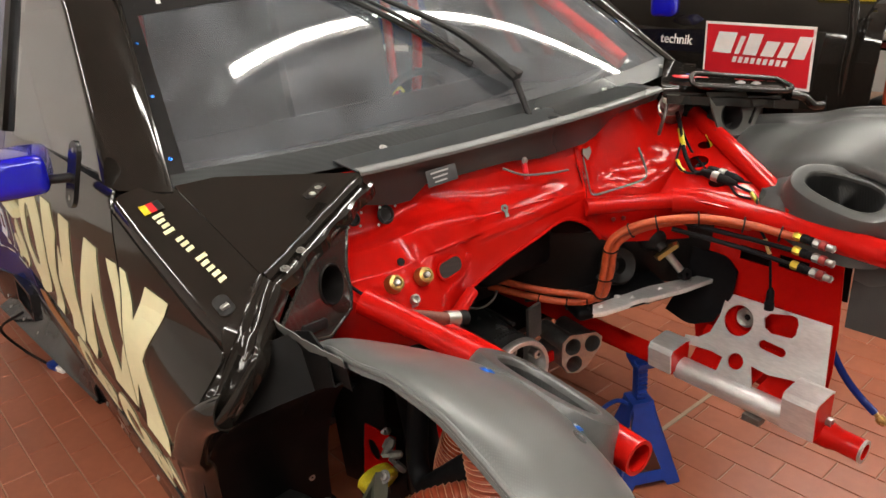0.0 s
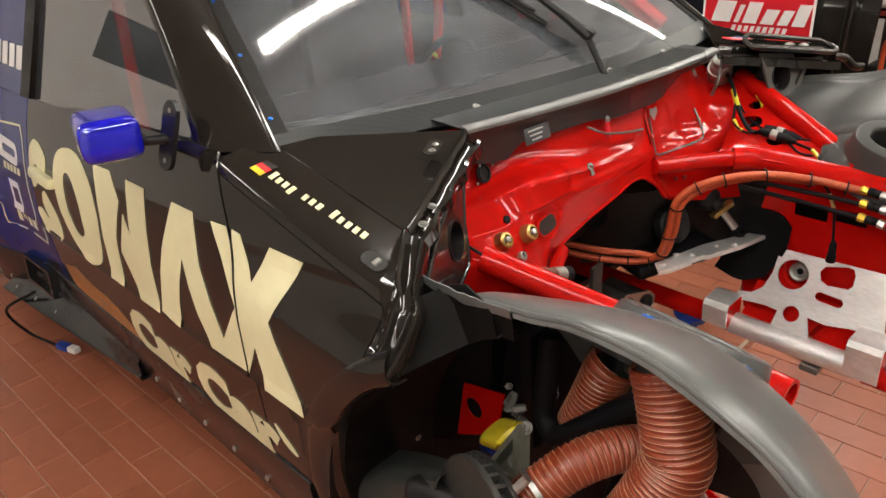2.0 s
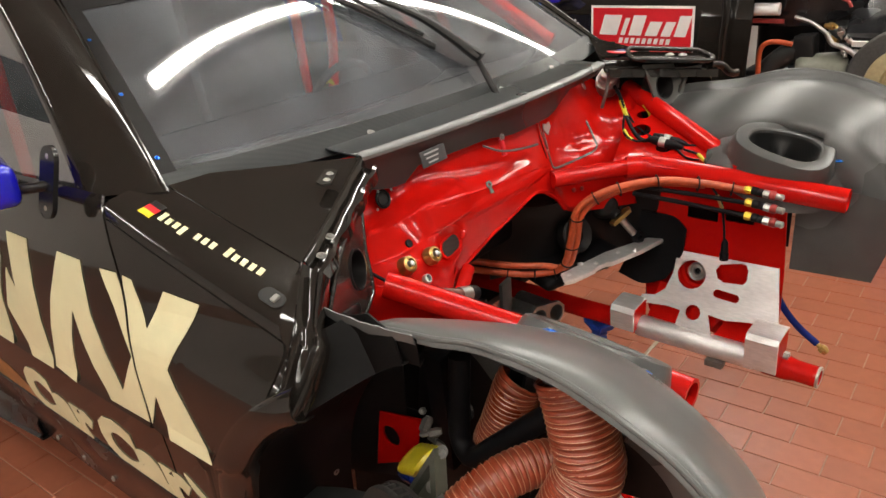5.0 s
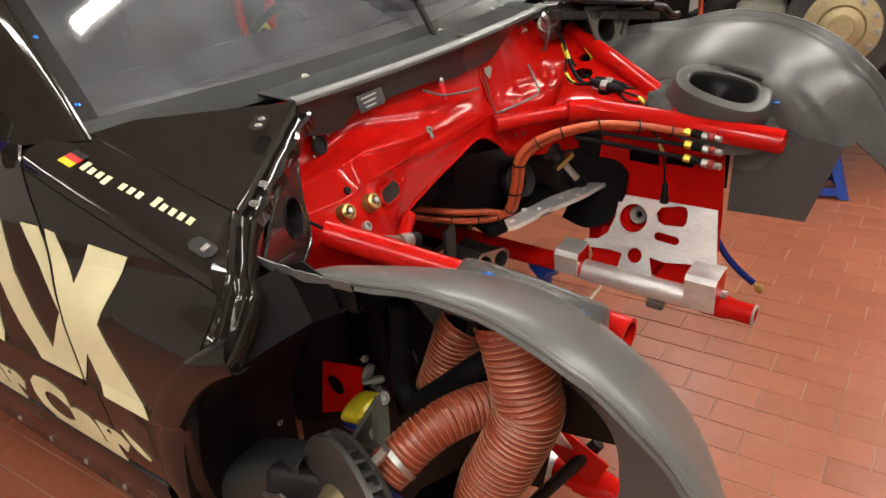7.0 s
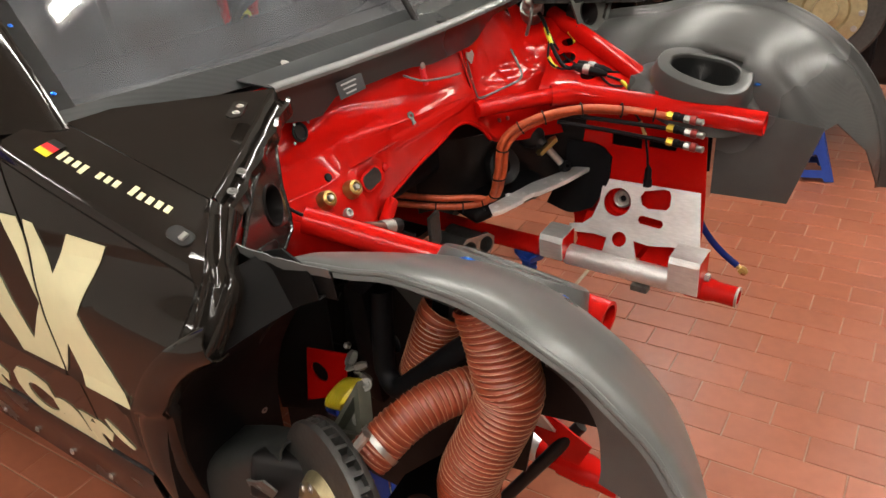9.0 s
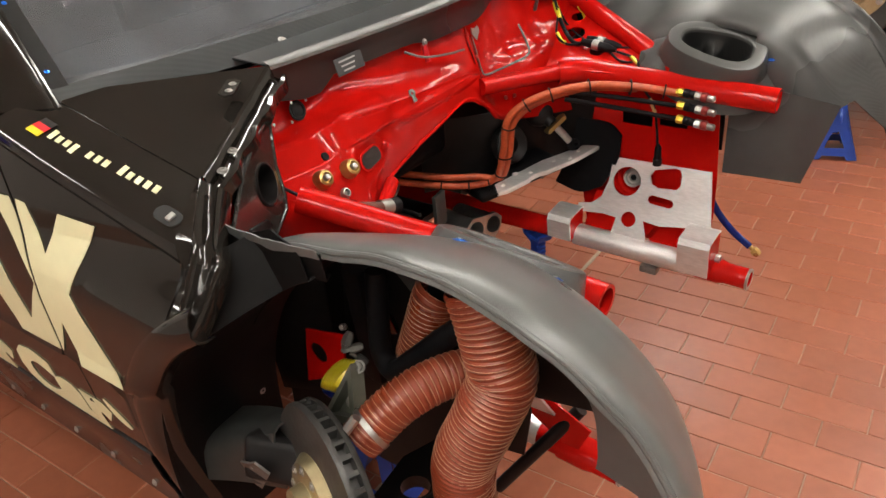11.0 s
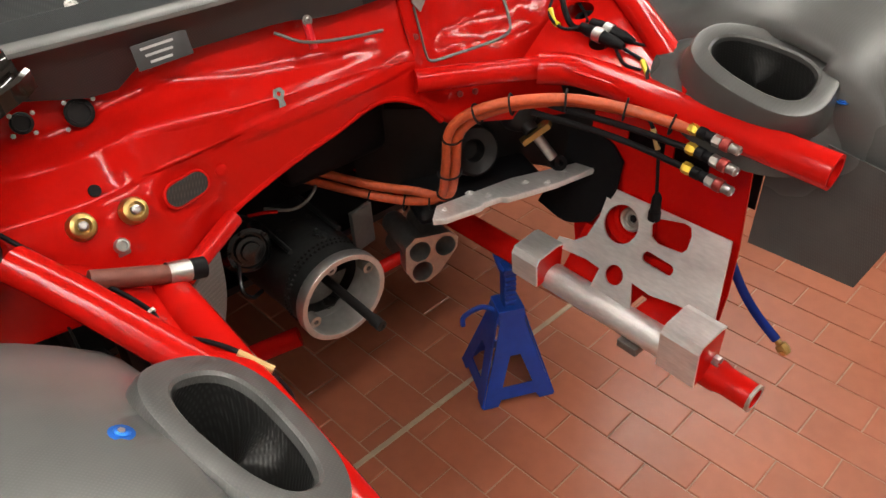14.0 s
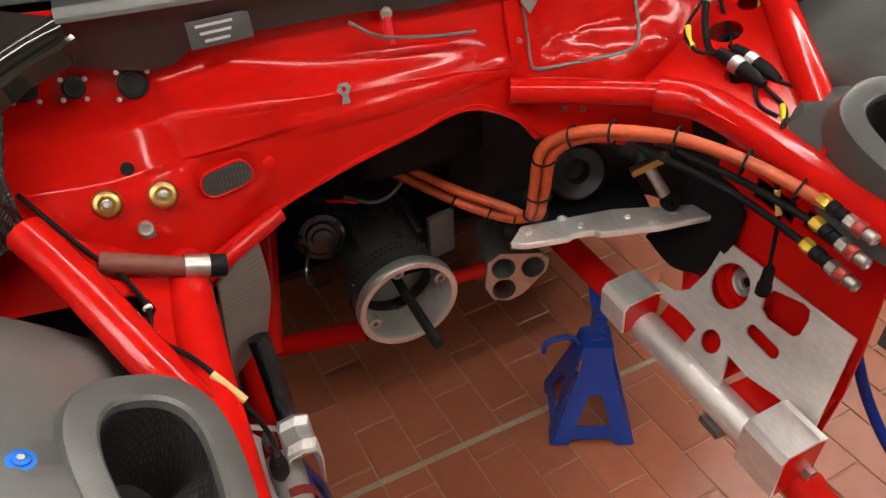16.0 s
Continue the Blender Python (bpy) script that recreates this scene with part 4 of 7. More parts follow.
def far_relief(y, z):
    e = 0.0
    for cy, cz, ry, rz, h in ((0.292, 1.02, 0.022, 0.034, -0.009), (0.345, 1.045, 0.020, 0.030, 0.008), (0.42, 1.0, 0.035, 0.05, -0.012), (0.35, 0.955, 0.018, 0.016, 0.007), (0.52, 1.03, 0.03, 0.045, -0.012), (0.47, 0.90, 0.02, 0.02, 0.007)):
        e += 0.38 * h * smooth(1.35, 0.65, math.hypot((y - cy) / ry, (z - cz) / rz))
    return e


BULKHEAD = part("bulkhead", emboss(surface(tighten(tighten(ctrl, 3), 2), 6, 10), near_relief), RED, CAR, "gloss red pressed steel bulkhead", solid=0.004, angle=60)
# rolled edge along the engine opening
part("opening_edge", bar([ctrl[-1][k] for k in range(3, 9)] + [V(0.09, 0.245, 0.865)], 0.006, 8), RED, BULKHEAD)
# the far side: recessed panel with a flat tray
YL = (0.20, 0.26, 0.36, 0.48, 0.60, 0.70)
LEFT = (((0.02, 1.19), (0.0, 1.19), (-0.01, 1.19), (-0.03, 1.17), (-0.08, 1.13), (-0.12, 1.12)),
        ((0.04, 1.08), (0.015, 1.07), (0.0, 1.07), (0.005, 1.07), (-0.02, 1.06), (-0.05, 1.07)),
        ((0.07, 1.0), (0.03, 1.0), (0.02, 1.0), (0.04, 1.0), (0.06, 1.02), (0.05, 1.06)),
        ((0.075, 0.96), (0.045, 0.955), (0.06, 0.95), (0.09, 0.94), (0.10, 0.96), (0.08, 1.0)),
        ((0.085, 0.915), (0.09, 0.86), (0.10, 0.84), (0.12, 0.83), (0.14, 0.83), (0.14, 0.83)),
        ((0.08, 0.90), (0.085, 0.835), (0.09, 0.80), (0.13, 0.78), (0.16, 0.76), (0.16, 0.74)))
lctrl = [[V(x, y, z + 0.02) for (x, z), y in zip(row, YL)] for row in LEFT]
FAR_BULK = part("far_bulkhead", emboss(surface(lctrl, 9, 14), far_relief), RED, CAR, "gloss red far half of the bulkhead", solid=0.004, angle=60)


def on_panel(ob, y, z):
    """The point of a panel's front at this y and height."""
    ok, at, _, _ = ob.ray_cast(V(0.6, y, z), V(-1, 0, 0))
    return at if ok else V(0.05, y, z)


bpy.context.view_layer.update()
part("sealer_bead", bar([on_panel(FAR_BULK, y, z) + V(0.002, 0, 0) for y, z in ((0.245, 1.075), (0.250, 1.03), (0.252, 0.99), (0.262, 0.972), (0.32, 0.970), (0.39, 0.972), (0.445, 0.978), (0.462, 1.0), (0.468, 1.05))], 0.0032, 8, flat=0.6), GREY_CAST, FAR_BULK, "grey sealer bead")
for y, z in ((0.225, 1.03), (0.30, 0.90), (0.335, 0.895)):
    part("weld_stud", lathe([(0.006, -0.003), (0.006, 0.004), (0.004, 0.006), (0, 0.006)], on_panel(FAR_BULK, max(y, 0.215), z), (0.9, -0.1, 0.3), 10), DULL_RED, FAR_BULK)

# fittings on the bulkhead
face = V(0.85, 0.05, 0.52)
for nm, at in (("coupling", (0.150, -0.442, 0.991)), ("coupling", (0.156, -0.372, 0.987))):
    e = part(nm, lathe([(0.0, -0.02), (0.015, -0.02), (0.015, 0.004), (0.020, 0.004), (0.020, 0.012), (0.017, 0.016), (0.017, 0.024), (0.013, 0.027), (0.011, 0.027), (0.011, 0.018), (0, 0.018)], V(*at) - face * 0.012, face, 20), BRASS, BULKHEAD, "gold quick coupling")
    part("core", lathe([(0.0065, 0.0), (0.0065, 0.012), (0.004, 0.014), (0, 0.014)], V(*at) + face * 0.006, face, 12), STEEL, e)
e = part("union", lathe([(0, -0.01), (0.017, -0.01), (0.017, 0.008), (0.014, 0.010), (0, 0.010)], (0.152, -0.407, 0.940), face, 6), STEEL, BULKHEAD, "steel union")
part("thread", lathe([(0.011, 0.008), (0.011, 0.022), (0.009, 0.025), (0.007, 0.025), (0.007, 0.016), (0, 0.016)], (0.152, -0.407, 0.940), face, 14), STEEL, e)
part("grommet", lathe([(0.009, 0), (0.008, 0.004), (0, 0.004)], (0.124, -0.405, 1.02), face, 14), DARK, BULKHEAD)
m = basis((0.126, -0.285, 0.968), (-0.25, 1, 0.02), (-0.4, 0, 1))
part("vent", plate(slot(0, 0, 0.020, 0.0165), [], 0.003, m @ pose(0, 0, 0.004)), TWILL, BULKHEAD, "oval carbon vent")
bmv = bmesh.new()
ring_pts = [m @ V(x, y, 0.004) for x, y in slot(0, 0, 0.020, 0.0185)]
part("vent_rim", sweep(bmv, ring_pts + [ring_pts[0]], 0.0026, 8), RED, BULKHEAD)
part("plug", lathe([(0.011, 0), (0.010, 0.012), (0.007, 0.014), (0, 0.014)], (0.104, -0.22, 0.966), (1, 0, 0.2), 12), RED, BULKHEAD)
m = basis((0.096, -0.089, 1.038), (0, 1, 0), (-0.5, 0, 0.87))
part("clip", plate([(-0.008, -0.016), (0.004, -0.016), (0.004, -0.004), (0.011, 0.006), (0.006, 0.014), (-0.006, 0.014), (-0.011, 0.004), (-0.004, -0.004)], [circle(0, 0.005, 0.004, 10)], 0.002, m), GREY_CAST, BULKHEAD, "small bare clip")
for at, r in (((0.020, -0.366, 1.087), 0.0175), ((0.010, -0.44, 1.095), 0.013), ((-0.006, -0.50, 1.10), 0.014)):
    e = part("flange", lathe([(r * 1.2, 0), (r * 1.2, 0.003), (r, 0.004), (r, 0.006), (r * 0.85, 0.006), (r * 0.8, 0.002), (0, 0.002)], at, (0.93, 0.05, 0.3), 20), SATIN, BULKHEAD, "black round flange")
    for k in range(4):
        a = k * 1.57 + 0.6
        bolt("screw", V(*at) + V(0.006, math.cos(a) * r * 1.6, math.sin(a) * r * 1.6), (0.93, 0.05, 0.3), 0.0022, STEEL, BULKHEAD)
m = basis((0.03, 0.254, 1.085), (0.1, 1, 0), (-0.2, 0, 1))
part("tag", plate([(0, -0.02), (0.015, 0.0), (0.012, 0.014), (0, 0.01), (-0.012, 0.014), (-0.015, 0.0)], [], 0.003, m), STEEL, BULKHEAD, "bare metal tag")

# ---- red tubes ----
RT = 0.031
UP_L = [(0.085, 0.19, 0.965), (0.18, 0.42, 0.945), (0.26, 0.475, 0.94), (0.735, 0.503, 0.916)]
part("upper_rail", bar([UP_L[1], UP_L[2], (0.5, 0.49, 0.928), UP_L[3]], RT, 20, wall=0.22), RED, CAR, "red tube, open end", angle=50)
part("cross_tube", bar([UP_L[0], (0.13, 0.30, 0.957), UP_L[1], (0.22, 0.47, 0.942)], 0.022, 16), RED, CAR)
part("diagonal_tube", bar([(0.02, 0.73, 1.09), (0.24, 0.62, 1.03), (0.47, 0.512, 0.957)], 0.026, 16, steps=2), RED, CAR)
part("upper_rail", bar([(0.16, -0.375, 0.87), (0.40, -0.385, 0.885), (0.735, -0.390, 0.873)], RT, 20, wall=0.22), RED, CAR, "red tube, open end", angle=50)
part("diagonal_tube", bar([(0.185, -0.538, 1.000), (0.27, -0.492, 0.968), (0.47, -0.402, 0.900)], 0.026, 16, steps=2), RED, CAR)
# gussets with round holes between the tubes
def gusset(name, a, b, c, holes):
    m = basis(a, b - a, c - a)
    inv = m.inverted()
    out = [(p.x, p.y) for p in (inv @ a, inv @ b, inv @ c)]
    return part(name, plate(out, [[(x, y) for x, y in circle(*h, 18)] for h in holes], 0.003, m), RED, CAR, "red gusset sheet with round holes")


gusset("gusset", V(0.05, 0.73, 1.075), V(0.52, 0.49, 0.945), V(0.14, 0.42, 0.955), [(0.17, 0.10, 0.028), (0.28, 0.10, 0.022), (0.11, 0.05, 0.02)])
gusset("gusset", V(0.165, -0.545, 0.995), V(0.50, -0.39, 0.885), V(0.16, -0.385, 0.885), [(0.10, 0.065, 0.022), (0.17, 0.05, 0.022)])

# lower rails with their end sockets
for s, y0, z0 in ((1, 0.43, 0.45), (-1, -0.324, 0.452)):
    part("lower_rail", bar([(-0.75, y0 - s * 0.06, z0 + 0.03), (0.1, y0, z0), (0.62, y0 + s * 0.012, z0 - 0.008)], 0.030, 16, steps=3), RED, CAR)
    o = 0.0 if s > 0 else 0.02
    e = part("rail_end", sweep(bmesh.new(), [V(0.60 + o, y0 + s * 0.012, z0 - 0.008), V(0.66 + o, y0 + s * 0.014, z0 - 0.009), V(0.68 + o, y0 + s * 0.015, z0 - 0.010), V(0.74 + o, y0 + s * 0.016, z0 - 0.012)], lambda t: 0.034 if t < 0.5 else 0.029, 18, wall=0.3), RED, CAR, "red socket at the rail's end", angle=50)
    part("worn_rim", lathe([(0.0292, -0.006), (0.0298, -0.005), (0.0298, 0.0005), (0.0215, 0.0008), (0.0215, -0.01)], (0.74 + o, y0 + s * 0.016, z0 - 0.012), (1, 0.02 * s, -0.03), 20), STEEL, e)

part("rail_cheek", plate([(0.53, 0.531), (0.55, 0.599), (0.694, 0.530), (0.66, 0.452)], [], 0.004, basis((0, -0.355, 0), (1, 0, 0), (0, 0, 1))), RED, CAR, "red welded cheek plate")
# aluminium side brackets over the lower rails
def side_bracket(s, y0, z0):
    e = part("bracket_plate", bracket_plate(s, y0, z0), ALU, CAR, "brushed aluminium bracket plate with cut-outs", angle=30)
    for x0, w in ((0.165, 0.075), (0.565, 0.085)) if s > 0 else ():
        up = 0.028 if x0 > 0.4 else 0.0
        prof = [(-0.057, 0.004), (-0.060, 0.062 + up), (-0.052, 0.076 + up), (0.010, 0.084 + up), (0.024, 0.080 + up)]
        rows = [[V(x0 + w * k, y0 + s * p, z0 + q) for p, q in prof] for k in (0, 1)]
        part("saddle", loft(rows), ALU, e, solid=0.005, smooth=False)
        end = [(p + 0.004, q - 0.006) for p, q in prof] + [(0.024, 0.02), (0.0, 0.004)]
        part("saddle_end", plate(end, [], 0.003, basis((x0 + w - 0.006, y0, z0), (0, 1, 0), (0, 0, 1))), RED, e, "red end plate inside the saddle")
    part("half_sleeve", sweep(bmesh.new(), [V(0.23, y0, z0 - 0.001), V(0.57, y0 + s * 0.01, z0 - 0.007)], 0.0325, 18), ALU, e)
    part("nut_block", box((0.05, 0.03, 0.02), pose(0.47, y0 - s * 0.01, z0 - 0.045), 0.003), GREY_CAST, e)
    if s > 0:
        back = basis((0, y0 + s * 0.017, z0 + 0.037), (1, 0, 0), (0, s * 0.43, 0.90)) @ pose(0, 0, -0.035)
        part("rail_web", plate([(0.23, -0.05), (0.60, -0.05), (0.60, 0.10), (0.25, 0.10)], [slot(0.44, 0.0, 0.028, 0.007, 1.1)], 0.003, back), RED, e, "red web between bracket and rail")
    if s < 0:
        # crumpled saddle with its strap, red bands on the sleeve and a black shaft beside it
        prof = [(-0.056, 0.0), (-0.060, 0.070), (-0.055, 0.092), (-0.034, 0.099), (-0.010, 0.094), (-0.006, 0.080)]
        rows = []
        for k in range(9):
            crease = 0.007 * math.sin(k * 1.9) * math.sin(k * 0.6 + 1)
            rows.append([V(0.225 + 0.010 * k, y0 + s * p + 0.5 * crease * (q > 0.08), z0 + q + crease * (q > 0.05)) for p, q in prof])
        part("saddle", loft(rows), ALU, e, "crumpled aluminium saddle", solid=0.003, angle=20)
        part("strap", box((0.010, 0.048, 0.003), pose(0.218, -0.338, 0.538, -14, 0, -20), 0.001), ALU, e)
        for x in (0.318, 0.352):
            part("red_band", lathe([(0.0325, -0.009), (0.0345, -0.008), (0.0345, 0.008), (0.0325, 0.009)], (x, y0 + 0.004, z0 - 0.003), (1, 0, -0.02), 24), DULL_RED, e)
        part("shaft", bar([(0.118, -0.302, 0.645), (0.145, -0.297, 0.58), (0.190, -0.293, 0.47)], 0.019, 14), SATIN_GLOSS, e, "glossy black shaft")
    for x in (0.19, 0.63):
        part("bolt", hexnut(None, V(x, y0 + s * 0.01, z0 + 0.03), V(1, 0, 0), 0.012, 0.03), STEEL, e)
    return e


def bracket_plate(s, y0, z0):
    m = basis((0, y0 + s * 0.017, z0 + 0.037), (1, 0, 0), (0, s * 0.43, 0.90))
    out = [(0.297, 0.205), (0.583, 0.214), (0.617, 0.056), (0.534, 0.049), (0.474, 0.038), (0.424, 0.042), (0.462, -0.055), (0.333, -0.055), (0.343, 0.034), (0.304, 0.037), (0.241, 0.030), (0.214, 0.022), (0.218, 0.052), (0.258, 0.060), (0.285, 0.085), (0.297, 0.134)]
    holes = [circle(0.352, 0.143, 0.042, 28), [(0.417, 0.172), (0.426, 0.190), (0.482, 0.205), (0.498, 0.203), (0.506, 0.188), (0.508, 0.160), (0.500, 0.148), (0.445, 0.142), (0.426, 0.150)], slot(0.462, 0.106, 0.026, 0.012, -0.05), circle(0.381, 0.037, 0.0225, 20)]
    return plate(out, holes, 0.005 * s, m)


side_bracket(1, 0.43, 0.45)
side_bracket(-1, -0.324, 0.452)
# inner wheelhouse sides, red on the far side and black on the near
m = basis((0, 0.555, 0.0), (1, 0, 0), (0, 0, 1))
part("inner_panel", plate([(0.20, 0.44), (0.58, 0.40), (0.592, 0.54), (0.592, 0.66), (0.578, 0.925), (0.18, 0.93), (0.16, 0.70)], [[(0.31, 0.775), (0.40, 0.775), (0.40, 0.815), (0.31, 0.815)], [(0.42, 0.785), (0.50, 0.785), (0.50, 0.82), (0.42, 0.82)]], 0.004, m), RED, CAR, "red inner wheelhouse sheet")
# dark sheet added so the panel's slots look shaded inside
part("slot_backdrop", plate([(0.24, 0.72), (0.58, 0.72), (0.58, 0.88), (0.24, 0.88)], [], 0.003, m @ pose(0, 0, -0.05)), DARK, CAR)
CUP = part("hub_cup", lathe([(0.056, -0.034), (0.056, 0.002), (0.053, 0.003), (0.051, 0.0), (0.049, -0.018), (0.040, -0.020), (0.038, -0.032), (0, -0.032)], (0.355, 0.524, 0.618), (0, -1, 0.2), 28), RED, CAR, "red cup with a steel bearing")
part("bearing", lathe([(0.027, -0.027), (0.027, -0.010), (0.024, -0.007), (0.020, -0.009), (0.018, -0.016), (0.012, -0.015), (0.010, -0.022), (0, -0.022)], (0.355, 0.524, 0.618), (0, -1, 0.2), 24), STEEL, CUP)
# flat dark disc stands for the shaded hole of the bearing
part("bore_shade", lathe([(0.009, -0.019), (0, -0.019)], (0.355, 0.524, 0.618), (0, -1, 0.2), 14), DARK, CUP)
m = basis((0, -0.45, 0.0), (1, 0, 0), (0, 0, 1))
# the near sheet's lower part is added to fill the well with black
part("inner_panel", plate([(0.16, 0.26), (0.40, 0.26), (0.46, 0.47), (0.60, 0.50), (0.62, 0.62), (0.58, 0.85), (0.18, 0.86), (0.14, 0.60)], [circle(0.28, 0.70, 0.03, 20)], 0.004, m), SATIN, CAR, "black inner wheelhouse sheet")
part("strut_panel", plate([(-0.05, 0.42), (0.16, 0.50), (0.18, 0.86), (-0.02, 1.0), (-0.1, 0.9)], [], 0.004, m @ pose(0, 0, 0.06)), SATIN, CAR)
m = basis((0, -0.52, 0), (1, 0, 0), (0, 0, 1))
part("strut_foot", plate([(0.065, 0.500), (0.195, 0.570), (0.222, 0.690), (0.098, 0.660)], [circle(0.126, 0.606, 0.025, 20)], 0.004, m), RED, CAR, "red plate with a round hole")
# dark sheet added so the plate's round hole reads black
part("strut_hole_backdrop", plate([(0.03, 0.48), (0.20, 0.52), (0.20, 0.68), (0.06, 0.66)], [], 0.003, m @ pose(0, 0, -0.03)), DARK, CAR)

# black sheet added to hide the floor and keep the well dark
part("well_backdrop", plate([(-0.16, 0.22), (0.20, 0.22), (0.22, 0.60), (0.16, 0.84), (-0.12, 0.80)], [], 0.004, basis((0, -0.42, 0.0), (1, 0, 0), (0, 0, 1))), WELL_BLACK, CAR, "added black sheet that darkens the wheelhouse")

# ---- wheelhouse liners ----
def liner(s, cx, cz, r0, a0, a1, prof, rise, slant, name):
    rows = []
    n = 88
    for i in range(n + 1):
        t = i / n
        row = []
        for d, dr in prof:
            dr += (0.016 * math.exp(-((t - 0.62) / 0.22) ** 2) * smooth(0.66, 0.775, d)) if s < 0 else 0
            a = radians(a0 + (a1 + slant * (1 - smooth(0.60, 0.77, d)) - a0) * t)
            r = r0 + dr + 0.0012 * noise.noise(V(d * 9, t * 7, s)) - 0.02 * smooth(0.62, 0.9, t) * smooth(0.76, 0.6, d)
            wob = 0.005 * noise.noise(V(t * 14, d * 20, 3 + s)) if d > 0.75 else 0
            back = smooth(0.20, 0.0, t)
            row.append(V(cx + r * math.cos(a) - rise[0] * back, MID + s * (d + wob - 0.06 * back * (d - 0.5)), cz + r * math.sin(a) + rise[1] * back * smooth(0.52, 0.74, d)))
        rows.append(row)
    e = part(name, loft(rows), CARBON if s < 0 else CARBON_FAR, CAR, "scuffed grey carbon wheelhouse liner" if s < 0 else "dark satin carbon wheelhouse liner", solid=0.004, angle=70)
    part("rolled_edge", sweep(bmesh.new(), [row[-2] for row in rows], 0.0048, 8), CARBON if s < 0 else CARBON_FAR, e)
    return e


PROF_R = [(0.522, -0.27), (0.524, -0.20), (0.527, -0.155), (0.534, -0.122), (0.545, -0.100), (0.562, -0.082), (0.60, -0.058), (0.64, -0.038), (0.68, -0.021), (0.71, -0.009), (0.735, -0.003), (0.752, -0.002), (0.762, -0.006), (0.765, -0.018)]
PROF_L = [(0.532, -0.24), (0.536, -0.16), (0.540, -0.12), (0.547, -0.085), (0.562, -0.062), (0.58, -0.05), (0.61, -0.038), (0.68, -0.014), (0.735, -0.004), (0.762, -0.006), (0.774, -0.004), (0.781, 0.004), (0.785, 0.016), (0.788, 0.017), (0.790, 0.010)]
LINER_R = liner(-1, 0.585, 0.61, 0.470, 131, -12, PROF_R, (0.03, 0.022), 0, "wheelhouse_liner")
LINER_L = liner(1, 0.53, 0.69, 0.447, 140, -4, PROF_L, (0.10, 0.055), 34, "wheelhouse_liner")
# frayed tail of the near liner under the headlamp frame
rows, hang = [], []
for k in range(17):
    u = k / 16
    p = V(0.236, -0.757, 1.080).lerp(V(0.43, -0.720, 1.058), u) + V(0, 0, 0.005 * noise.noise(V(u * 11, 2, 0)) - 0.006 * math.sin(math.pi * u))
    rows.append([p, p + V(0.0, 0.002, -0.010), p + V(0.0, 0.004, -0.018 - 0.006 * noise.noise(V(u * 17, 5, 0)))])
    hang.append([p + V(0.0, 0.006, -0.010), p + V(0.0, 0.010, -0.06), V(0.19 + 0.24 * u, -0.700, 0.515 + math.sqrt(0.526 ** 2 - (0.19 + 0.24 * u - 0.62) ** 2))])
part("frayed_edge", loft(rows), CARBON, LINER_R, solid=0.002)
# black sheet added to darken the gap below the tail
part("dark_filler", loft(hang), WELL_BLACK, LINER_R, solid=0.003)
# front sheet under the far liner
m = basis((0, 0.545, 0.0), (1, 0, 0), (0, 0.03, 1))
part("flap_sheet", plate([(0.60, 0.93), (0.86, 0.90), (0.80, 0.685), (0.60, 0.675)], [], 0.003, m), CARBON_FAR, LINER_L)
m = basis((0, -0.44, 0.0), (1, 0, 0), (0, 0.0, 1))
part("flap_sheet", plate([(0.63, 0.85), (0.79, 0.82), (0.77, 0.68), (0.615, 0.65)], [], 0.003, m), SATIN, LINER_R)


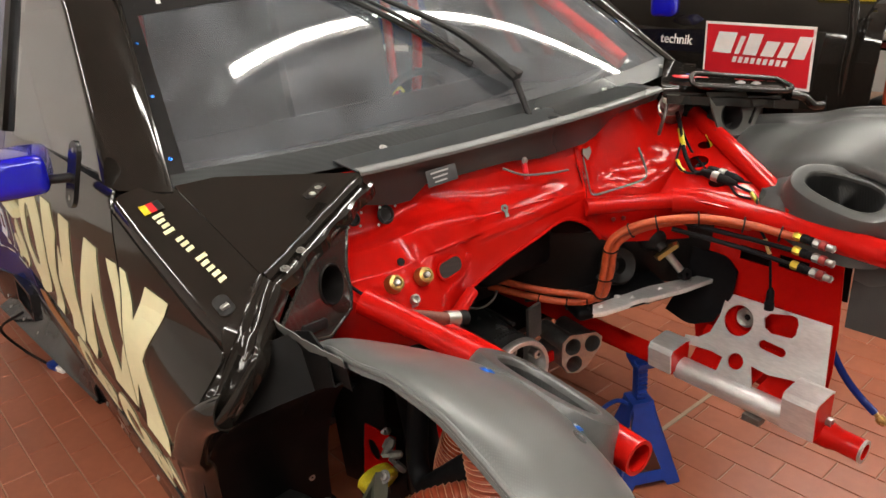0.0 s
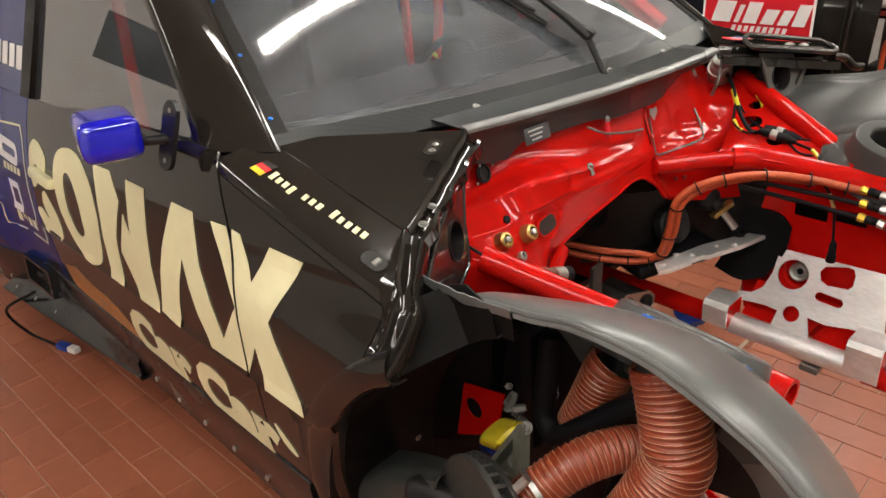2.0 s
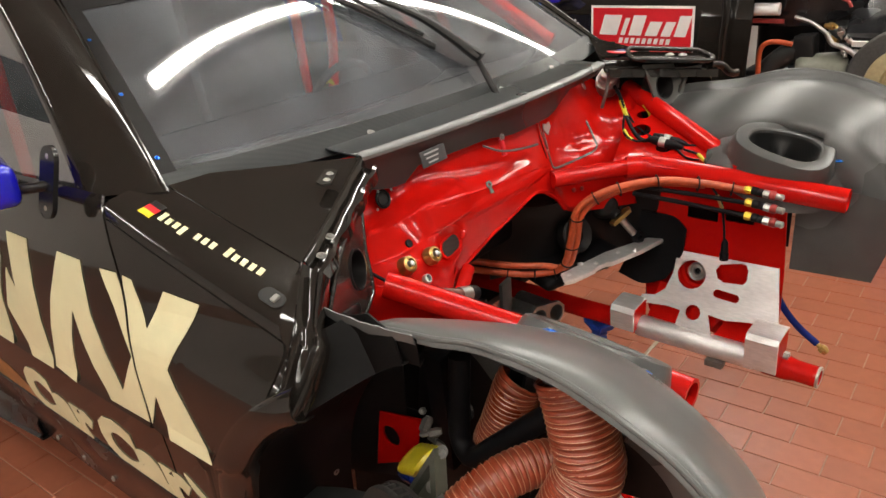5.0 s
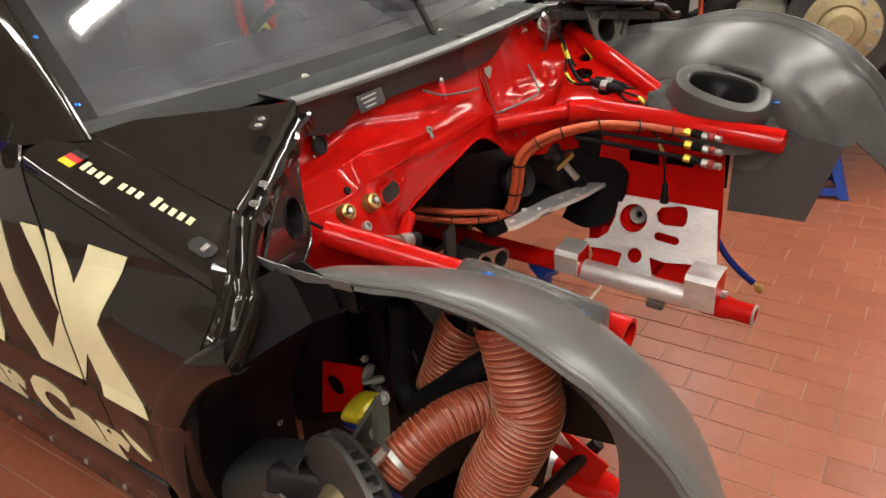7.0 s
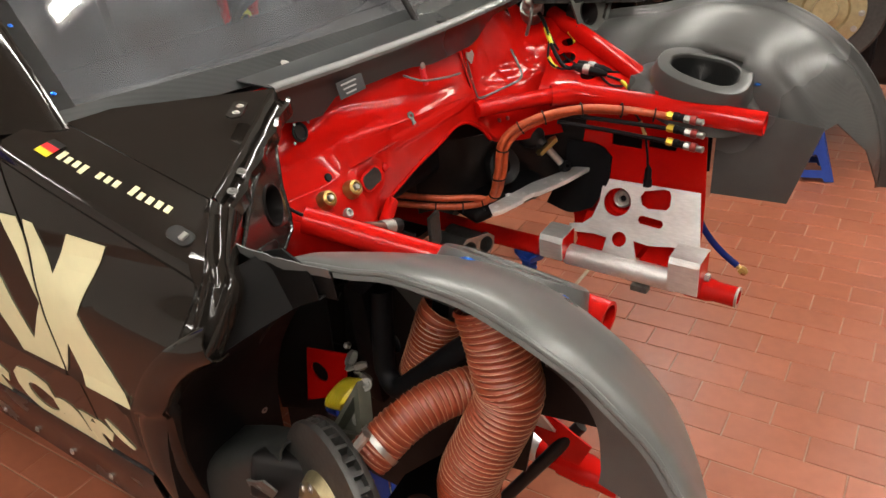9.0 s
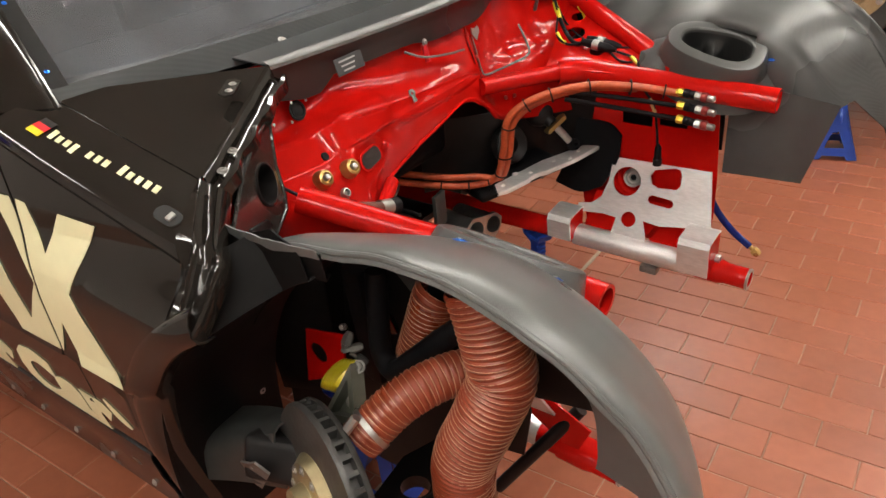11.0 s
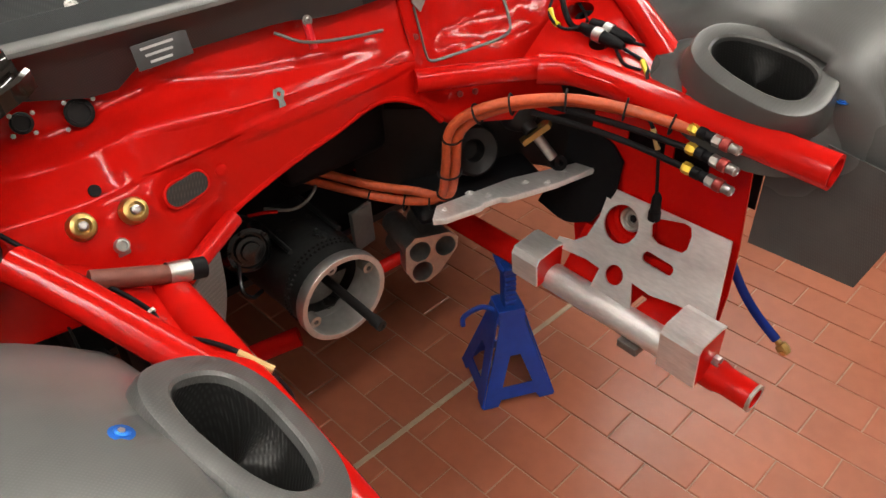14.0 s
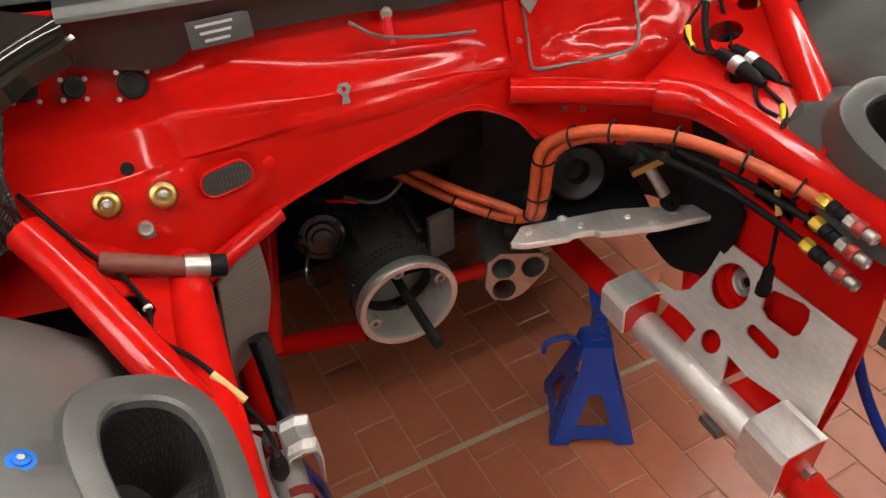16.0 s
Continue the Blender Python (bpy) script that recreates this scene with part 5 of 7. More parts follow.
def scoop(s, cx, cz, tilt, liner_ob, turn, k=1.0):
    """Cooling inlet: flange, tapering wall, flat rim and a pear-shaped mouth with a web between two bores."""
    cy = MID + s * 0.50
    m = basis((cx, cy, cz), (1, turn, -0.20), (0.0, 1.0, tilt * s)) @ Matrix.Scale(k, 4)
    n = 44

    def ring(hx, hy, z, flare=0.22, slope=0.0, web=0.0, at=-0.004):
        power = 0.78 if hx < 0.132 else 0.96
        out = []
        for k in range(n):
            a = 2 * math.pi * k / n
            c, q = math.cos(a), math.sin(a)
            x = hx * abs(c) ** power * (1 if c > 0 else -1)
            y = hy * abs(q) ** power * (1 if q > 0 else -1)
            if q < 0:
                y *= 1 + flare * x / hx
            else:
                y *= 1 - 0.06 * (1 - x / hx)
            y *= 1 - web * math.exp(-((x - at) / 0.016) ** 2)
            out.append(m @ V(x * s, y * s, z - slope * max(0.0, -q)))
        return out
    rows = [ring(0.182, 0.124, -0.064, 0.15, 0.035), ring(0.165, 0.112, -0.050, 0.15, 0.03), ring(0.148, 0.100, -0.041, 0.18, 0.025), ring(0.137, 0.092, -0.034, 0.18, 0.018), ring(0.130, 0.087, -0.022, 0.2, 0.01), ring(0.122, 0.080, 0.010), ring(0.119, 0.077, 0.0155), ring(0.114, 0.073, 0.017), ring(0.092, 0.051, 0.017, 0.30), ring(0.088, 0.0475, 0.014, 0.32), ring(0.086, 0.046, 0.006, 0.32)]
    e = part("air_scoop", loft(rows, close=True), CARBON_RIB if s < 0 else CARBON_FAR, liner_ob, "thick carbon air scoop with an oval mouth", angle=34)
    # darker carbon puts the shade down the mouth into its colour
    part("throat", loft([ring(0.086, 0.046, 0.006, 0.32), ring(0.085, 0.0455, -0.006, 0.32, 0, 0.08), ring(0.083, 0.045, -0.016, 0.3, 0, 0.30), ring(0.081, 0.044, -0.026, 0.3, 0, 0.62), ring(0.080, 0.043, -0.036, 0.3, 0, 0.90), ring(0.078, 0.042, -0.046, 0.3, 0, 0.985), ring(0.074, 0.040, -0.075, 0.3, 0, 0.985), ring(0.070, 0.038, -0.088, 0.3, 0, 0.985)], close=True), SHADE_CARBON, e, angle=80)
    cutter = bmesh.new()
    cutter.from_mesh(liner_ob.data)
    gone = [f for f in cutter.faces if ((m.inverted() @ f.calc_center_median()).x / 0.098) ** 2 + ((m.inverted() @ f.calc_center_median()).y / 0.062) ** 2 < 1]
    bmesh.ops.delete(cutter, geom=gone, context="FACES")
    cutter.to_mesh(liner_ob.data)
    cutter.free()
    # black floor stands for the shade at the bottom of the bores
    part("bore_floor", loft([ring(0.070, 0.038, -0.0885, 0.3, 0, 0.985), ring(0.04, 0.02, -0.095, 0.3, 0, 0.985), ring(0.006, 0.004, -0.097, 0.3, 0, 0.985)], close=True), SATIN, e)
    return e


SC_R = scoop(-1, 0.583, 0.944, 0.64, LINER_R, 0.19, 1.08)
SC_L = scoop(1, 0.555, 1.013, 0.38, LINER_L, 0.26)
for at, ob in (((0.561, -0.543, 1.023), SC_R), ((0.702, -0.498, 0.972), SC_R), ((0.547, 0.648, 1.072), SC_L), ((0.68, 0.599, 0.99), SC_L), ((0.419, 0.633, 1.026), SC_L)):
    bolt("bolt", V(*at) - V(0, 0, 0.003), (0.0, -0.35 if at[1] > 0 else 0.5, 0.9), 0.0085, BOLT_BLUE, ob, 0.0035, "blue anodised bolt")
    part("socket", lathe([(0.004, 0), (0.0035, 0.003), (0, 0.003)], V(*at) - V(0, 0, 0.001), (0.0, -0.35 if at[1] > 0 else 0.5, 0.9), 8), STEEL, ob)

# rear wall of the near wheelhouse, dull black
rows = []
for i in range(25):
    a = math.pi * (1.10 - 0.47 * i / 24)
    # the first column flares out, added to fill the gap above with black
    rows.append([V(ARCH_C[0] + r * math.cos(a), y, ARCH_C[1] + r * math.sin(a)) for r, y in ((0.527 + 0.10 * smooth(0.82, 0.76, a / math.pi) * smooth(0.60, 0.66, a / math.pi), -0.884 + 0.16 * smooth(0.73, 0.66, a / math.pi)), (0.526, -0.890 + 0.16 * smooth(0.73, 0.66, a / math.pi)), (0.526, -0.85 + 0.12 * smooth(0.73, 0.66, a / math.pi)), (0.527, -0.78 + 0.06 * smooth(0.73, 0.66, a / math.pi)), (0.528, -0.70), (0.526, -0.625))])
HOUSE = part("wheelhouse_wall", loft(rows), WELL_BLACK, CAR, "dull black rear wall of the wheelhouse", solid=0.004)
bolt("screw", (0.097, -0.665, 0.593), (1, 0, 0), 0.008, STEEL, HOUSE)
rows = [[V(-0.16, MID + 0.92, z), V(0.10, MID + 0.90, z), V(0.14, MID + 0.60, z)] for z in (0.42, 0.75, 1.08)]
part("far_wheelhouse_wall", loft(rows), SATIN, CAR, solid=0.004)

# headlamp frames
def head_frame(s, at, ex, ey):
    m = basis(at, ex, ey)
    out = [(-0.165, 0.020), (-0.06, 0.060), (0.03, 0.075), (0.10, 0.074), (0.104, 0.060), (0.062, 0.0), (0.048, -0.055), (0.030, -0.078), (-0.055, -0.080), (-0.085, -0.062), (-0.16, -0.018)]
    cut_outs = [circle(0.0, 0.0, 0.038, 26)]
    if s > 0:
        out = [(-0.085, 0.066), (-0.04, -0.066), (-0.02, -0.082), (0.045, -0.078), (0.062, -0.066), (0.128, 0.038), (0.125, 0.056), (0.11, 0.062)]
        cut_outs.append([(0.070, -0.028), (0.108, 0.034), (0.100, 0.042), (0.060, -0.022)])
    e = part("headlamp_frame", plate(out, cut_outs, 0.006, m), CARBON_GLOSS if s < 0 else FRAME_GREY, CAR, "carbon headlamp frame with a round hole")
    part("duct_ring", lathe([(0.038, -0.05), (0.0385, 0.0), (0.0395, 0.0085), (0.037, 0.009), (0.035, 0.0), (0.034, -0.05)], m @ V(0, 0, 0), m.to_3x3() @ V(0, 0, 1), 26), SATIN, e)
    # dark disc added to close the hole, so it reads as deep shade
    part("hole_shade", lathe([(0.035, -0.05), (0, -0.05)], m @ V(0, 0, 0), m.to_3x3() @ V(0, 0, 1), 26), DARK, e)
    part("lower_slot", box((0.075, 0.020, 0.016), m @ (pose(0, -0.064, 0.004) if s > 0 else pose(-0.085, -0.034, 0.004, 0, 0, -24)), 0.007), SATIN, e)
    if s < 0:
        part("frame_rim", sweep(bmesh.new(), [m @ V(x, y, 0.005) for x, y in (*out, out[0])], 0.004, 8), CARBON_GLOSS, e)
    return e


head_frame(-1, (0.172, -0.598, 1.053), (-0.50, 0.84, 0.15), (-0.12, -0.05, 0.97))
head_frame(1, (0.140, 0.72, 1.106), (0.22, 0.96, -0.12), (-0.25, 0.05, 0.95))

# far fender stub with its channel and clips
FF1, FF2 = V(0.03, 0.55, 1.205), V(0.20, 0.93, 1.14)
rows = []
for k in range(7):
    t = k / 6
    rows.append([FF1.lerp(FF2, t), V(-0.20, 0.86, 1.215).lerp(V(0.18, 0.955, 1.12), t), V(-0.20, 0.965, 1.12).lerp(V(0.2, 0.985, 1.02), t)])
FAR_F = part("far_fender", loft(rows), BLACK, CAR, "glossy black far fender stub with a small sticker", solid=0.005)
channel(FAR_F, FF1, FF2, 0.1, "bonnet_channel")
for p in ((0.136, 0.754, 1.177), (0.15, 0.825, 1.163)):
    bolt("bolt", p, (0.3, 0, 1), 0.008, STEEL, FAR_F)
m = basis(V(0.015, 0.70, 1.20), (0.35, 0.92, -0.14), (-0.9, 0.35, 0.05))
part("sticker", plate(slot(0, 0.0, 0.035, 0.022), [], 0.001, m @ pose(0, 0, 0.004)), SIGN_RED, FAR_F)
part("sticker_bar", box((0.06, 0.012, 0.001), m @ pose(0, 0, 0.0065)), WHITE, FAR_F)
part("sticker_bar", box((0.08, 0.020, 0.001), m @ pose(0.05, 0.03, 0.005)), NAVY, FAR_F)

dirn = (FF2 - FF1).normalized()
m = basis(FF1.lerp(FF2, 0.56) + V(0.022, -0.01, 0.024), dirn, (V(0, 0, 1).cross(dirn) + V(0, 0, 0.45)))
loop = [m @ V(x, y, 0.004 * math.sin(k * 0.9)) for k, (x, y) in enumerate(slot(0, 0, 0.125, 0.031, 0, 7))]
part("channel_rim", sweep(bmesh.new(), loop + [loop[0], loop[1]], 0.0075, 10), BLACK, FAR_F)
part("channel_floor", plate(slot(0, 0, 0.120, 0.028), [], 0.003, m @ pose(0, 0, -0.010)), BLACK, FAR_F)
for x in (-0.005, 0.045):
    bolt("bolt", m @ V(x, 0.0, 0.0), (0, 0, 1), 0.009, STEEL, FAR_F)
part("channel_tail", bar([FF2 + V(0.01, -0.03, 0.0), FF2 + V(0.03, 0.01, -0.01), FF2 + V(0.05, 0.03, -0.035), FF2 + V(0.06, 0.06, -0.04)], 0.012, 10), BLACK, FAR_F)
# reservoir with clamp ring at the far corner
RES = part("reservoir", lathe([(0, -0.05), (0.026, -0.05), (0.03, -0.04), (0.03, 0.03), (0.024, 0.035), (0.024, 0.05), (0.012, 0.055), (0, 0.055)], (-0.005, 0.645, 1.122), (0.35, -0.55, 0.75), 22), STEEL, CAR, "bare metal reservoir with a clamp ring")
part("clamp", lathe([(0.030, -0.01), (0.036, -0.01), (0.036, 0.01), (0.030, 0.01)], (-0.005, 0.645, 1.122), (0.35, -0.55, 0.75), 22), STEEL, RES)
part("hose", bar([(0.015, 0.61, 1.165), (0.04, 0.57, 1.155), (0.05, 0.54, 1.12), (0.03, 0.55, 1.07)], 0.005, 8), GREY_CAST, RES)
part("cap", lathe([(0.012, 0), (0.012, 0.02), (0, 0.022)], (0.013, 0.615, 1.165), (0.35, -0.55, 0.75), 12), BRASS, RES)

# ---- engine bay ----
BELL = part("bell_housing", lathe([(0.10, -0.62), (0.125, -0.45), (0.115, -0.25), (0.105, -0.10), (0.102, -0.02), (0.102, 0.0)], (0.0, 0.005, 0.512), (1, 0, -0.03), 36), CAST_BLACK, CAR, "black gearbox bell housing with a bare ring")
part("ring", lathe([(0.088, -0.05), (0.104, -0.012), (0.107, -0.008), (0.107, 0.012), (0.105, 0.015), (0.094, 0.015), (0.0915, 0.010), (0.088, -0.07)], (0.012, 0.005, 0.510), (1, 0, -0.03), 40), RING_METAL, BELL)
part("inner_wall", lathe([(0.086, -0.07), (0.080, -0.15), (0.0, -0.16)], (0.012, 0.005, 0.510), (1, 0, -0.03), 36), CAST_BLACK, BELL)
# grey half disc across the lower half of the bell's inside
part("half_plate", plate([(0.080 * math.cos(a), 0.080 * math.sin(a)) for a in (math.pi + 0.15 + k * 0.24 for k in range(12))], [], 0.004, basis((-0.085, 0.005, 0.513), (0, 1, 0), (0.03, 0, 1))), GREY_CAST, BELL, "dull grey half plate inside the bell")
part("shaft", bar([(-0.12, 0.006, 0.516), (0.02, 0.012, 0.505), (0.135, 0.018, 0.494)], 0.0105, 14), SATIN, BELL)
part("shaft_tip", lathe([(0.0125, -0.03), (0.0125, 0), (0.006, 0.001), (0.004, -0.008), (0, -0.008)], (0.138, 0.018, 0.494), (1, 0.05, -0.08), 14), SATIN, BELL)
for k, a in enumerate((0.43, 1.77, 3.55)):
    part("lug", lathe([(0.013, -0.02), (0.013, 0.006), (0.006, 0.007), (0.005, -0.01), (0, -0.01)], V(0.012, 0.005 + 0.080 * math.cos(a), 0.512 + 0.080 * math.sin(a)), (1, 0, -0.03), 12), STEEL, BELL)
for k in range(60):
    a = 2 * math.pi * k / 60
    for j in range(2):
        bolt("stud", V(-0.03 - 0.014 * j, 0.005 + 0.103 * math.cos(a + j * 0.05), 0.513 + 0.103 * math.sin(a + j * 0.05)), (0, math.cos(a), math.sin(a)), 0.0026, SATIN, BELL, 0.003)
for k in range(18):
    a = 0.2 + 0.35 * (k % 6)
    x = -0.14 - 0.11 * (k // 6)
    bolt("case_bolt", V(x, 0.005 + 0.113 * math.cos(a), 0.514 + 0.113 * math.sin(a)), (0, math.cos(a), math.sin(a)), 0.005, CAST_BLACK, BELL)
for y in (-0.055, 0.065):
    part("casting_rib", sweep(bmesh.new(), [V(x, 0.005 + y * 1.02, 0.513 + 0.105 - abs(y) * 0.17 + 0.03 * (-x) * 0.8) for x in (-0.07, -0.14, -0.21, -0.28, -0.35)], 0.006, 8), CAST_BLACK, BELL)

# small black motor and wiring beside the gearbox
MOTOR = part("starter_motor", lathe([(0.050, -0.16), (0.056, -0.15), (0.056, -0.06), (0.060, -0.055), (0.060, -0.03), (0.050, -0.015), (0.048, 0.0), (0.040, 0.002), (0.038, -0.004), (0.033, -0.004), (0.031, 0.006), (0.022, 0.007), (0.020, 0.014), (0.009, 0.016), (0, 0.016)], (-0.125, -0.116, 0.620), (1, -0.1, 0.25), 28), SATIN_GLOSS, CAR, "glossy black starter motor")
for k in range(5):
    a = 0.5 + 2 * math.pi * k / 5
    bolt("motor_bolt", V(-0.122, -0.116 + 0.044 * math.cos(a), 0.622 + 0.044 * math.sin(a)), (1, -0.1, 0.25), 0.0035, SATIN_GLOSS, MOTOR)
part("cable", bar([(-0.12, -0.15, 0.60), (-0.08, -0.17, 0.57), (-0.09, -0.15, 0.53), (-0.13, -0.11, 0.50)], 0.005, 8), SATIN_GLOSS, MOTOR)
part("cable", bar([(-0.16, -0.05, 0.675), (-0.13, 0.0, 0.665), (-0.12, 0.04, 0.68), (-0.15, 0.09, 0.70)], 0.004, 8), GREY_CAST, MOTOR)
part("red_lead", bar([(-0.165, -0.085, 0.672), (-0.145, -0.055, 0.676), (-0.14, -0.03, 0.668)], 0.004, 8), RED, MOTOR)

TRI_M = basis((0.0, 0.250, 0.474), (0.30, 1, -0.12), (-0.1, 0.12, 1)) @ Matrix.Scale(1.26, 4)
TRI = part("exhaust_flange", plate([(-0.045, -0.02), (-0.028, -0.045), (0.0, -0.048), (0.022, -0.035), (0.058, 0.012), (0.060, 0.034), (0.044, 0.047), (-0.026, 0.047), (-0.045, 0.03)], [circle(-0.017, 0.018, 0.0205, 22), circle(0.034, 0.020, 0.0205, 22), circle(-0.012, -0.024, 0.0205, 22)], 0.012, TRI_M), STEEL, CAR, "steel flange with three exhaust ports")
for cy, cz in ((-0.017, 0.018), (0.034, 0.020), (-0.012, -0.024)):
    c = TRI_M @ V(cy, cz, 0.001)
    ax = TRI_M.to_3x3() @ V(0, 0, 1)
    part("pipe", lathe([(0.0255, 0.0132), (0.0262, 0.0145), (0.0285, 0.0145), (0.0295, 0.012), (0.0295, 0.0), (0.029, -0.16)], c, ax, 22), STEEL, TRI)
    part("pipe_bore", lathe([(0.0256, 0.0132), (0.0235, -0.05), (0.018, -0.09), (0, -0.10)], c, ax, 22), STEEL, TRI)
part("stay", box((0.012, 0.058, 0.10), pose(-0.02, 0.100, 0.625, 0, 0, 10), 0.003), DISC_IRON, TRI)

# black airbox behind the opening
part("airbox", box((0.40, 0.27, 0.25), pose(-0.27, 0.105, 0.862), 0.045, 4), DARK, CAR, "matt black box in the engine opening")
# two dark sheets added so the space behind the opening reads black
part("dark_backdrop", surface([[V(-0.75, y, z) for y in (-0.6, -0.2, 0.0, 0.25, 0.7)] for z in (0.38, 0.7, 0.9, 1.15)], 2, 2), DARK, CAR, solid=0.01)
part("bay_backdrop", surface([[V(-0.22, y, 0.63), V(-0.20, y, 0.80), V(-0.18, y, 0.99)] for y in (-0.30, 0.0, 0.30, 0.64)], 2, 2), DARK, CAR, "added black sheet that darkens the engine opening", solid=0.006)
part("gear_casing", box((0.20, 0.30, 0.040), basis((0.02, 0.37, 0.640), (0.93, -0.36, 0), (0.36, 0.93, 0.06)), 0.02, 3), DARK, CAR, "black casing under the heat shield")
for q, c in enumerate(((0.09, 0.30, 0.637), (0.12, 0.40, 0.638), (0.13, 0.45, 0.64), (0.05, 0.26, 0.635))):
    part("casing_nut", lathe([(0, -0.012), (0.012, -0.012), (0.012, 0.008), (0.007, 0.010), (0.007, 0.020), (0, 0.020)], c, (0.9, -0.3, -0.2), 6), GREY_CAST if q % 2 else SATIN, CAR)
# unseen dark lid added over that space
part("bay_dark_lid", box((0.72, 1.0, 0.02), pose(-0.42, MID, 1.0)), DARK, CAR)
part("tray", surface([[V(-0.13, 0.17, z), V(-0.05 + k, 0.30, z), V(0.0 + k * 1.6, 0.45, z), V(0.07 + k, 0.54, z + 0.01), V(0.18 + k, 0.552, z + 0.02)] for z, k in ((0.62, 0.0), (0.72, 0.03), (0.84, 0.05))], 4, 4), SATIN, CAR, "black moulded tray", solid=0.004)
part("cup", lathe([(0.0, -0.03), (0.022, -0.03), (0.026, 0.0), (0.05, 0.012), (0.056, 0.006), (0.058, -0.02)], (0.055, 0.36, 0.735), (0.8, -0.2, 0.3), 24), SATIN, CAR, "black dished cup")

# hydraulic mount with gold lug
MOUNT = part("mount_body", lathe([(0, -0.05), (0.04, -0.05), (0.042, 0.0), (0.030, 0.02), (0.018, 0.03), (0.016, 0.05), (0, 0.05)], (0.10, 0.455, 0.80), (0.55, -0.1, -0.25), 22), SATIN, CAR, "black mount with a gold lug")
part("gold_lug", plate([(-0.035, -0.012), (0.03, -0.016), (0.04, 0.0), (0.03, 0.016), (-0.035, 0.012)], [circle(0.02, 0, 0.007, 12)], 0.012, basis((0.148, 0.447, 0.785), (0.3, 0.75, 0.45), (0.8, -0.5, 0.2))), BRASS, MOUNT)
part("stem", bar([(0.15, 0.45, 0.775), (0.185, 0.47, 0.725)], 0.011, 12, steps=1), STEEL, MOUNT)
part("rod_end", lathe([(0.0, -0.012), (0.016, -0.012), (0.018, 0), (0.016, 0.012), (0.006, 0.012), (0.006, 0.0), (0, 0)], (0.195, 0.475, 0.715), (0.9, -0.3, 0.3), 16), DARK, MOUNT)

# heat shield
m = basis((0.10, 0.194, 0.672), (0.36, 0.93, 0.06), (-0.93, 0.36, -0.12))
SHIELD = part("heat_shield", plate([(-0.005, -0.03), (0.02, -0.04), (0.10, -0.032), (0.112, -0.022), (0.15, -0.020), (0.16, -0.03), (0.27, -0.03), (0.385, -0.012), (0.38, 0.025), (0.20, 0.045), (0.02, 0.02)], [], 0.003, m), ALU, CAR, "bent aluminium heat shield with rivets")
for u, v in ((0.03, -0.005), (0.13, 0.0), (0.22, 0.01), (0.31, 0.01), (0.10, 0.03), (0.26, -0.018)):
    bolt("rivet", m @ V(u, v, 0.003), (0, 0, 1), 0.007, ALU, SHIELD, 0.004)
edge = [(-0.005, -0.03), (0.02, -0.04), (0.10, -0.032), (0.112, -0.022), (0.15, -0.020), (0.16, -0.03), (0.27, -0.03), (0.385, -0.012)]
part("folded_lip", loft([[m @ V(u, v + o, z) for o, z in ((0.004, 0.0015), (-0.0015, 0.002), (-0.003, -0.002), (-0.001, -0.009), (0.006, -0.010))] for u, v in edge]), ALU, SHIELD, solid=0.0012)
part("rubber_flap", surface([[V(0.17, 0.545, 0.77), V(0.27, 0.545, 0.77), V(0.315, 0.54, 0.74)], [V(0.16, 0.53, 0.68), V(0.27, 0.53, 0.68), V(0.31, 0.525, 0.66)], [V(0.12, 0.50, 0.57), V(0.2, 0.505, 0.55), V(0.27, 0.51, 0.58)]], 4, 4), DARK, CAR, "black rubber flap", solid=0.006)

# orange hoses bundled with ties
LINE_A = [(0.505, 0.462, 0.918), (0.40, 0.42, 0.935), (0.30, 0.355, 0.945), (0.20, 0.275, 0.925), (0.14, 0.228, 0.875), (0.12, 0.225, 0.78), (0.085, 0.235, 0.69), (0.03, 0.20, 0.668), (-0.05, 0.14, 0.675), (-0.16, 0.06, 0.70)]
for dy, dz, dx in ((0, 0, 0), (0.019, -0.012, 0.006)):
    part("orange_hose", bar([(x + dx * (1 - smooth(0.1, 0.3, x)), y + dy * (1 - 0.6 * smooth(-0.11, -0.06, -x)), z + dz * (1 - 3.0 * smooth(-0.11, -0.03, -x))) for x, y, z in LINE_A[(0 if dy == 0 else 1):]], 0.0098, 12), ORANGE, CAR, "orange heat sleeve hose")
for k, i in enumerate((3, 9, 16, 22, 27, 34, 41, 46, 52, 58, 64)):
    line = curve_points(LINE_A, 8)
    if i + 1 < len(line):
        p, d = line[i] + V(0.002, 0.0095, -0.006), (line[i + 1] - line[i]).normalized()
        q = d.to_track_quat("Z", "Y")
        pts = [p + q @ V(0.024 * math.cos(a), 0.018 * math.sin(a), 0) for a in [2 * math.pi * j / 14 for j in range(15)]]
        part("cable_tie", sweep(bmesh.new(), pts, 0.0022, 6), DARK, CAR)
part("black_pipe", bar([(0.27, 0.35, 0.925), (0.40, 0.42, 0.90), (0.52, 0.452, 0.888)], 0.006, 10), DARK, CAR)
part("black_pipe", bar([(0.25, 0.33, 0.91), (0.38, 0.42, 0.87), (0.53, 0.442, 0.855)], 0.006, 10), DARK, CAR)


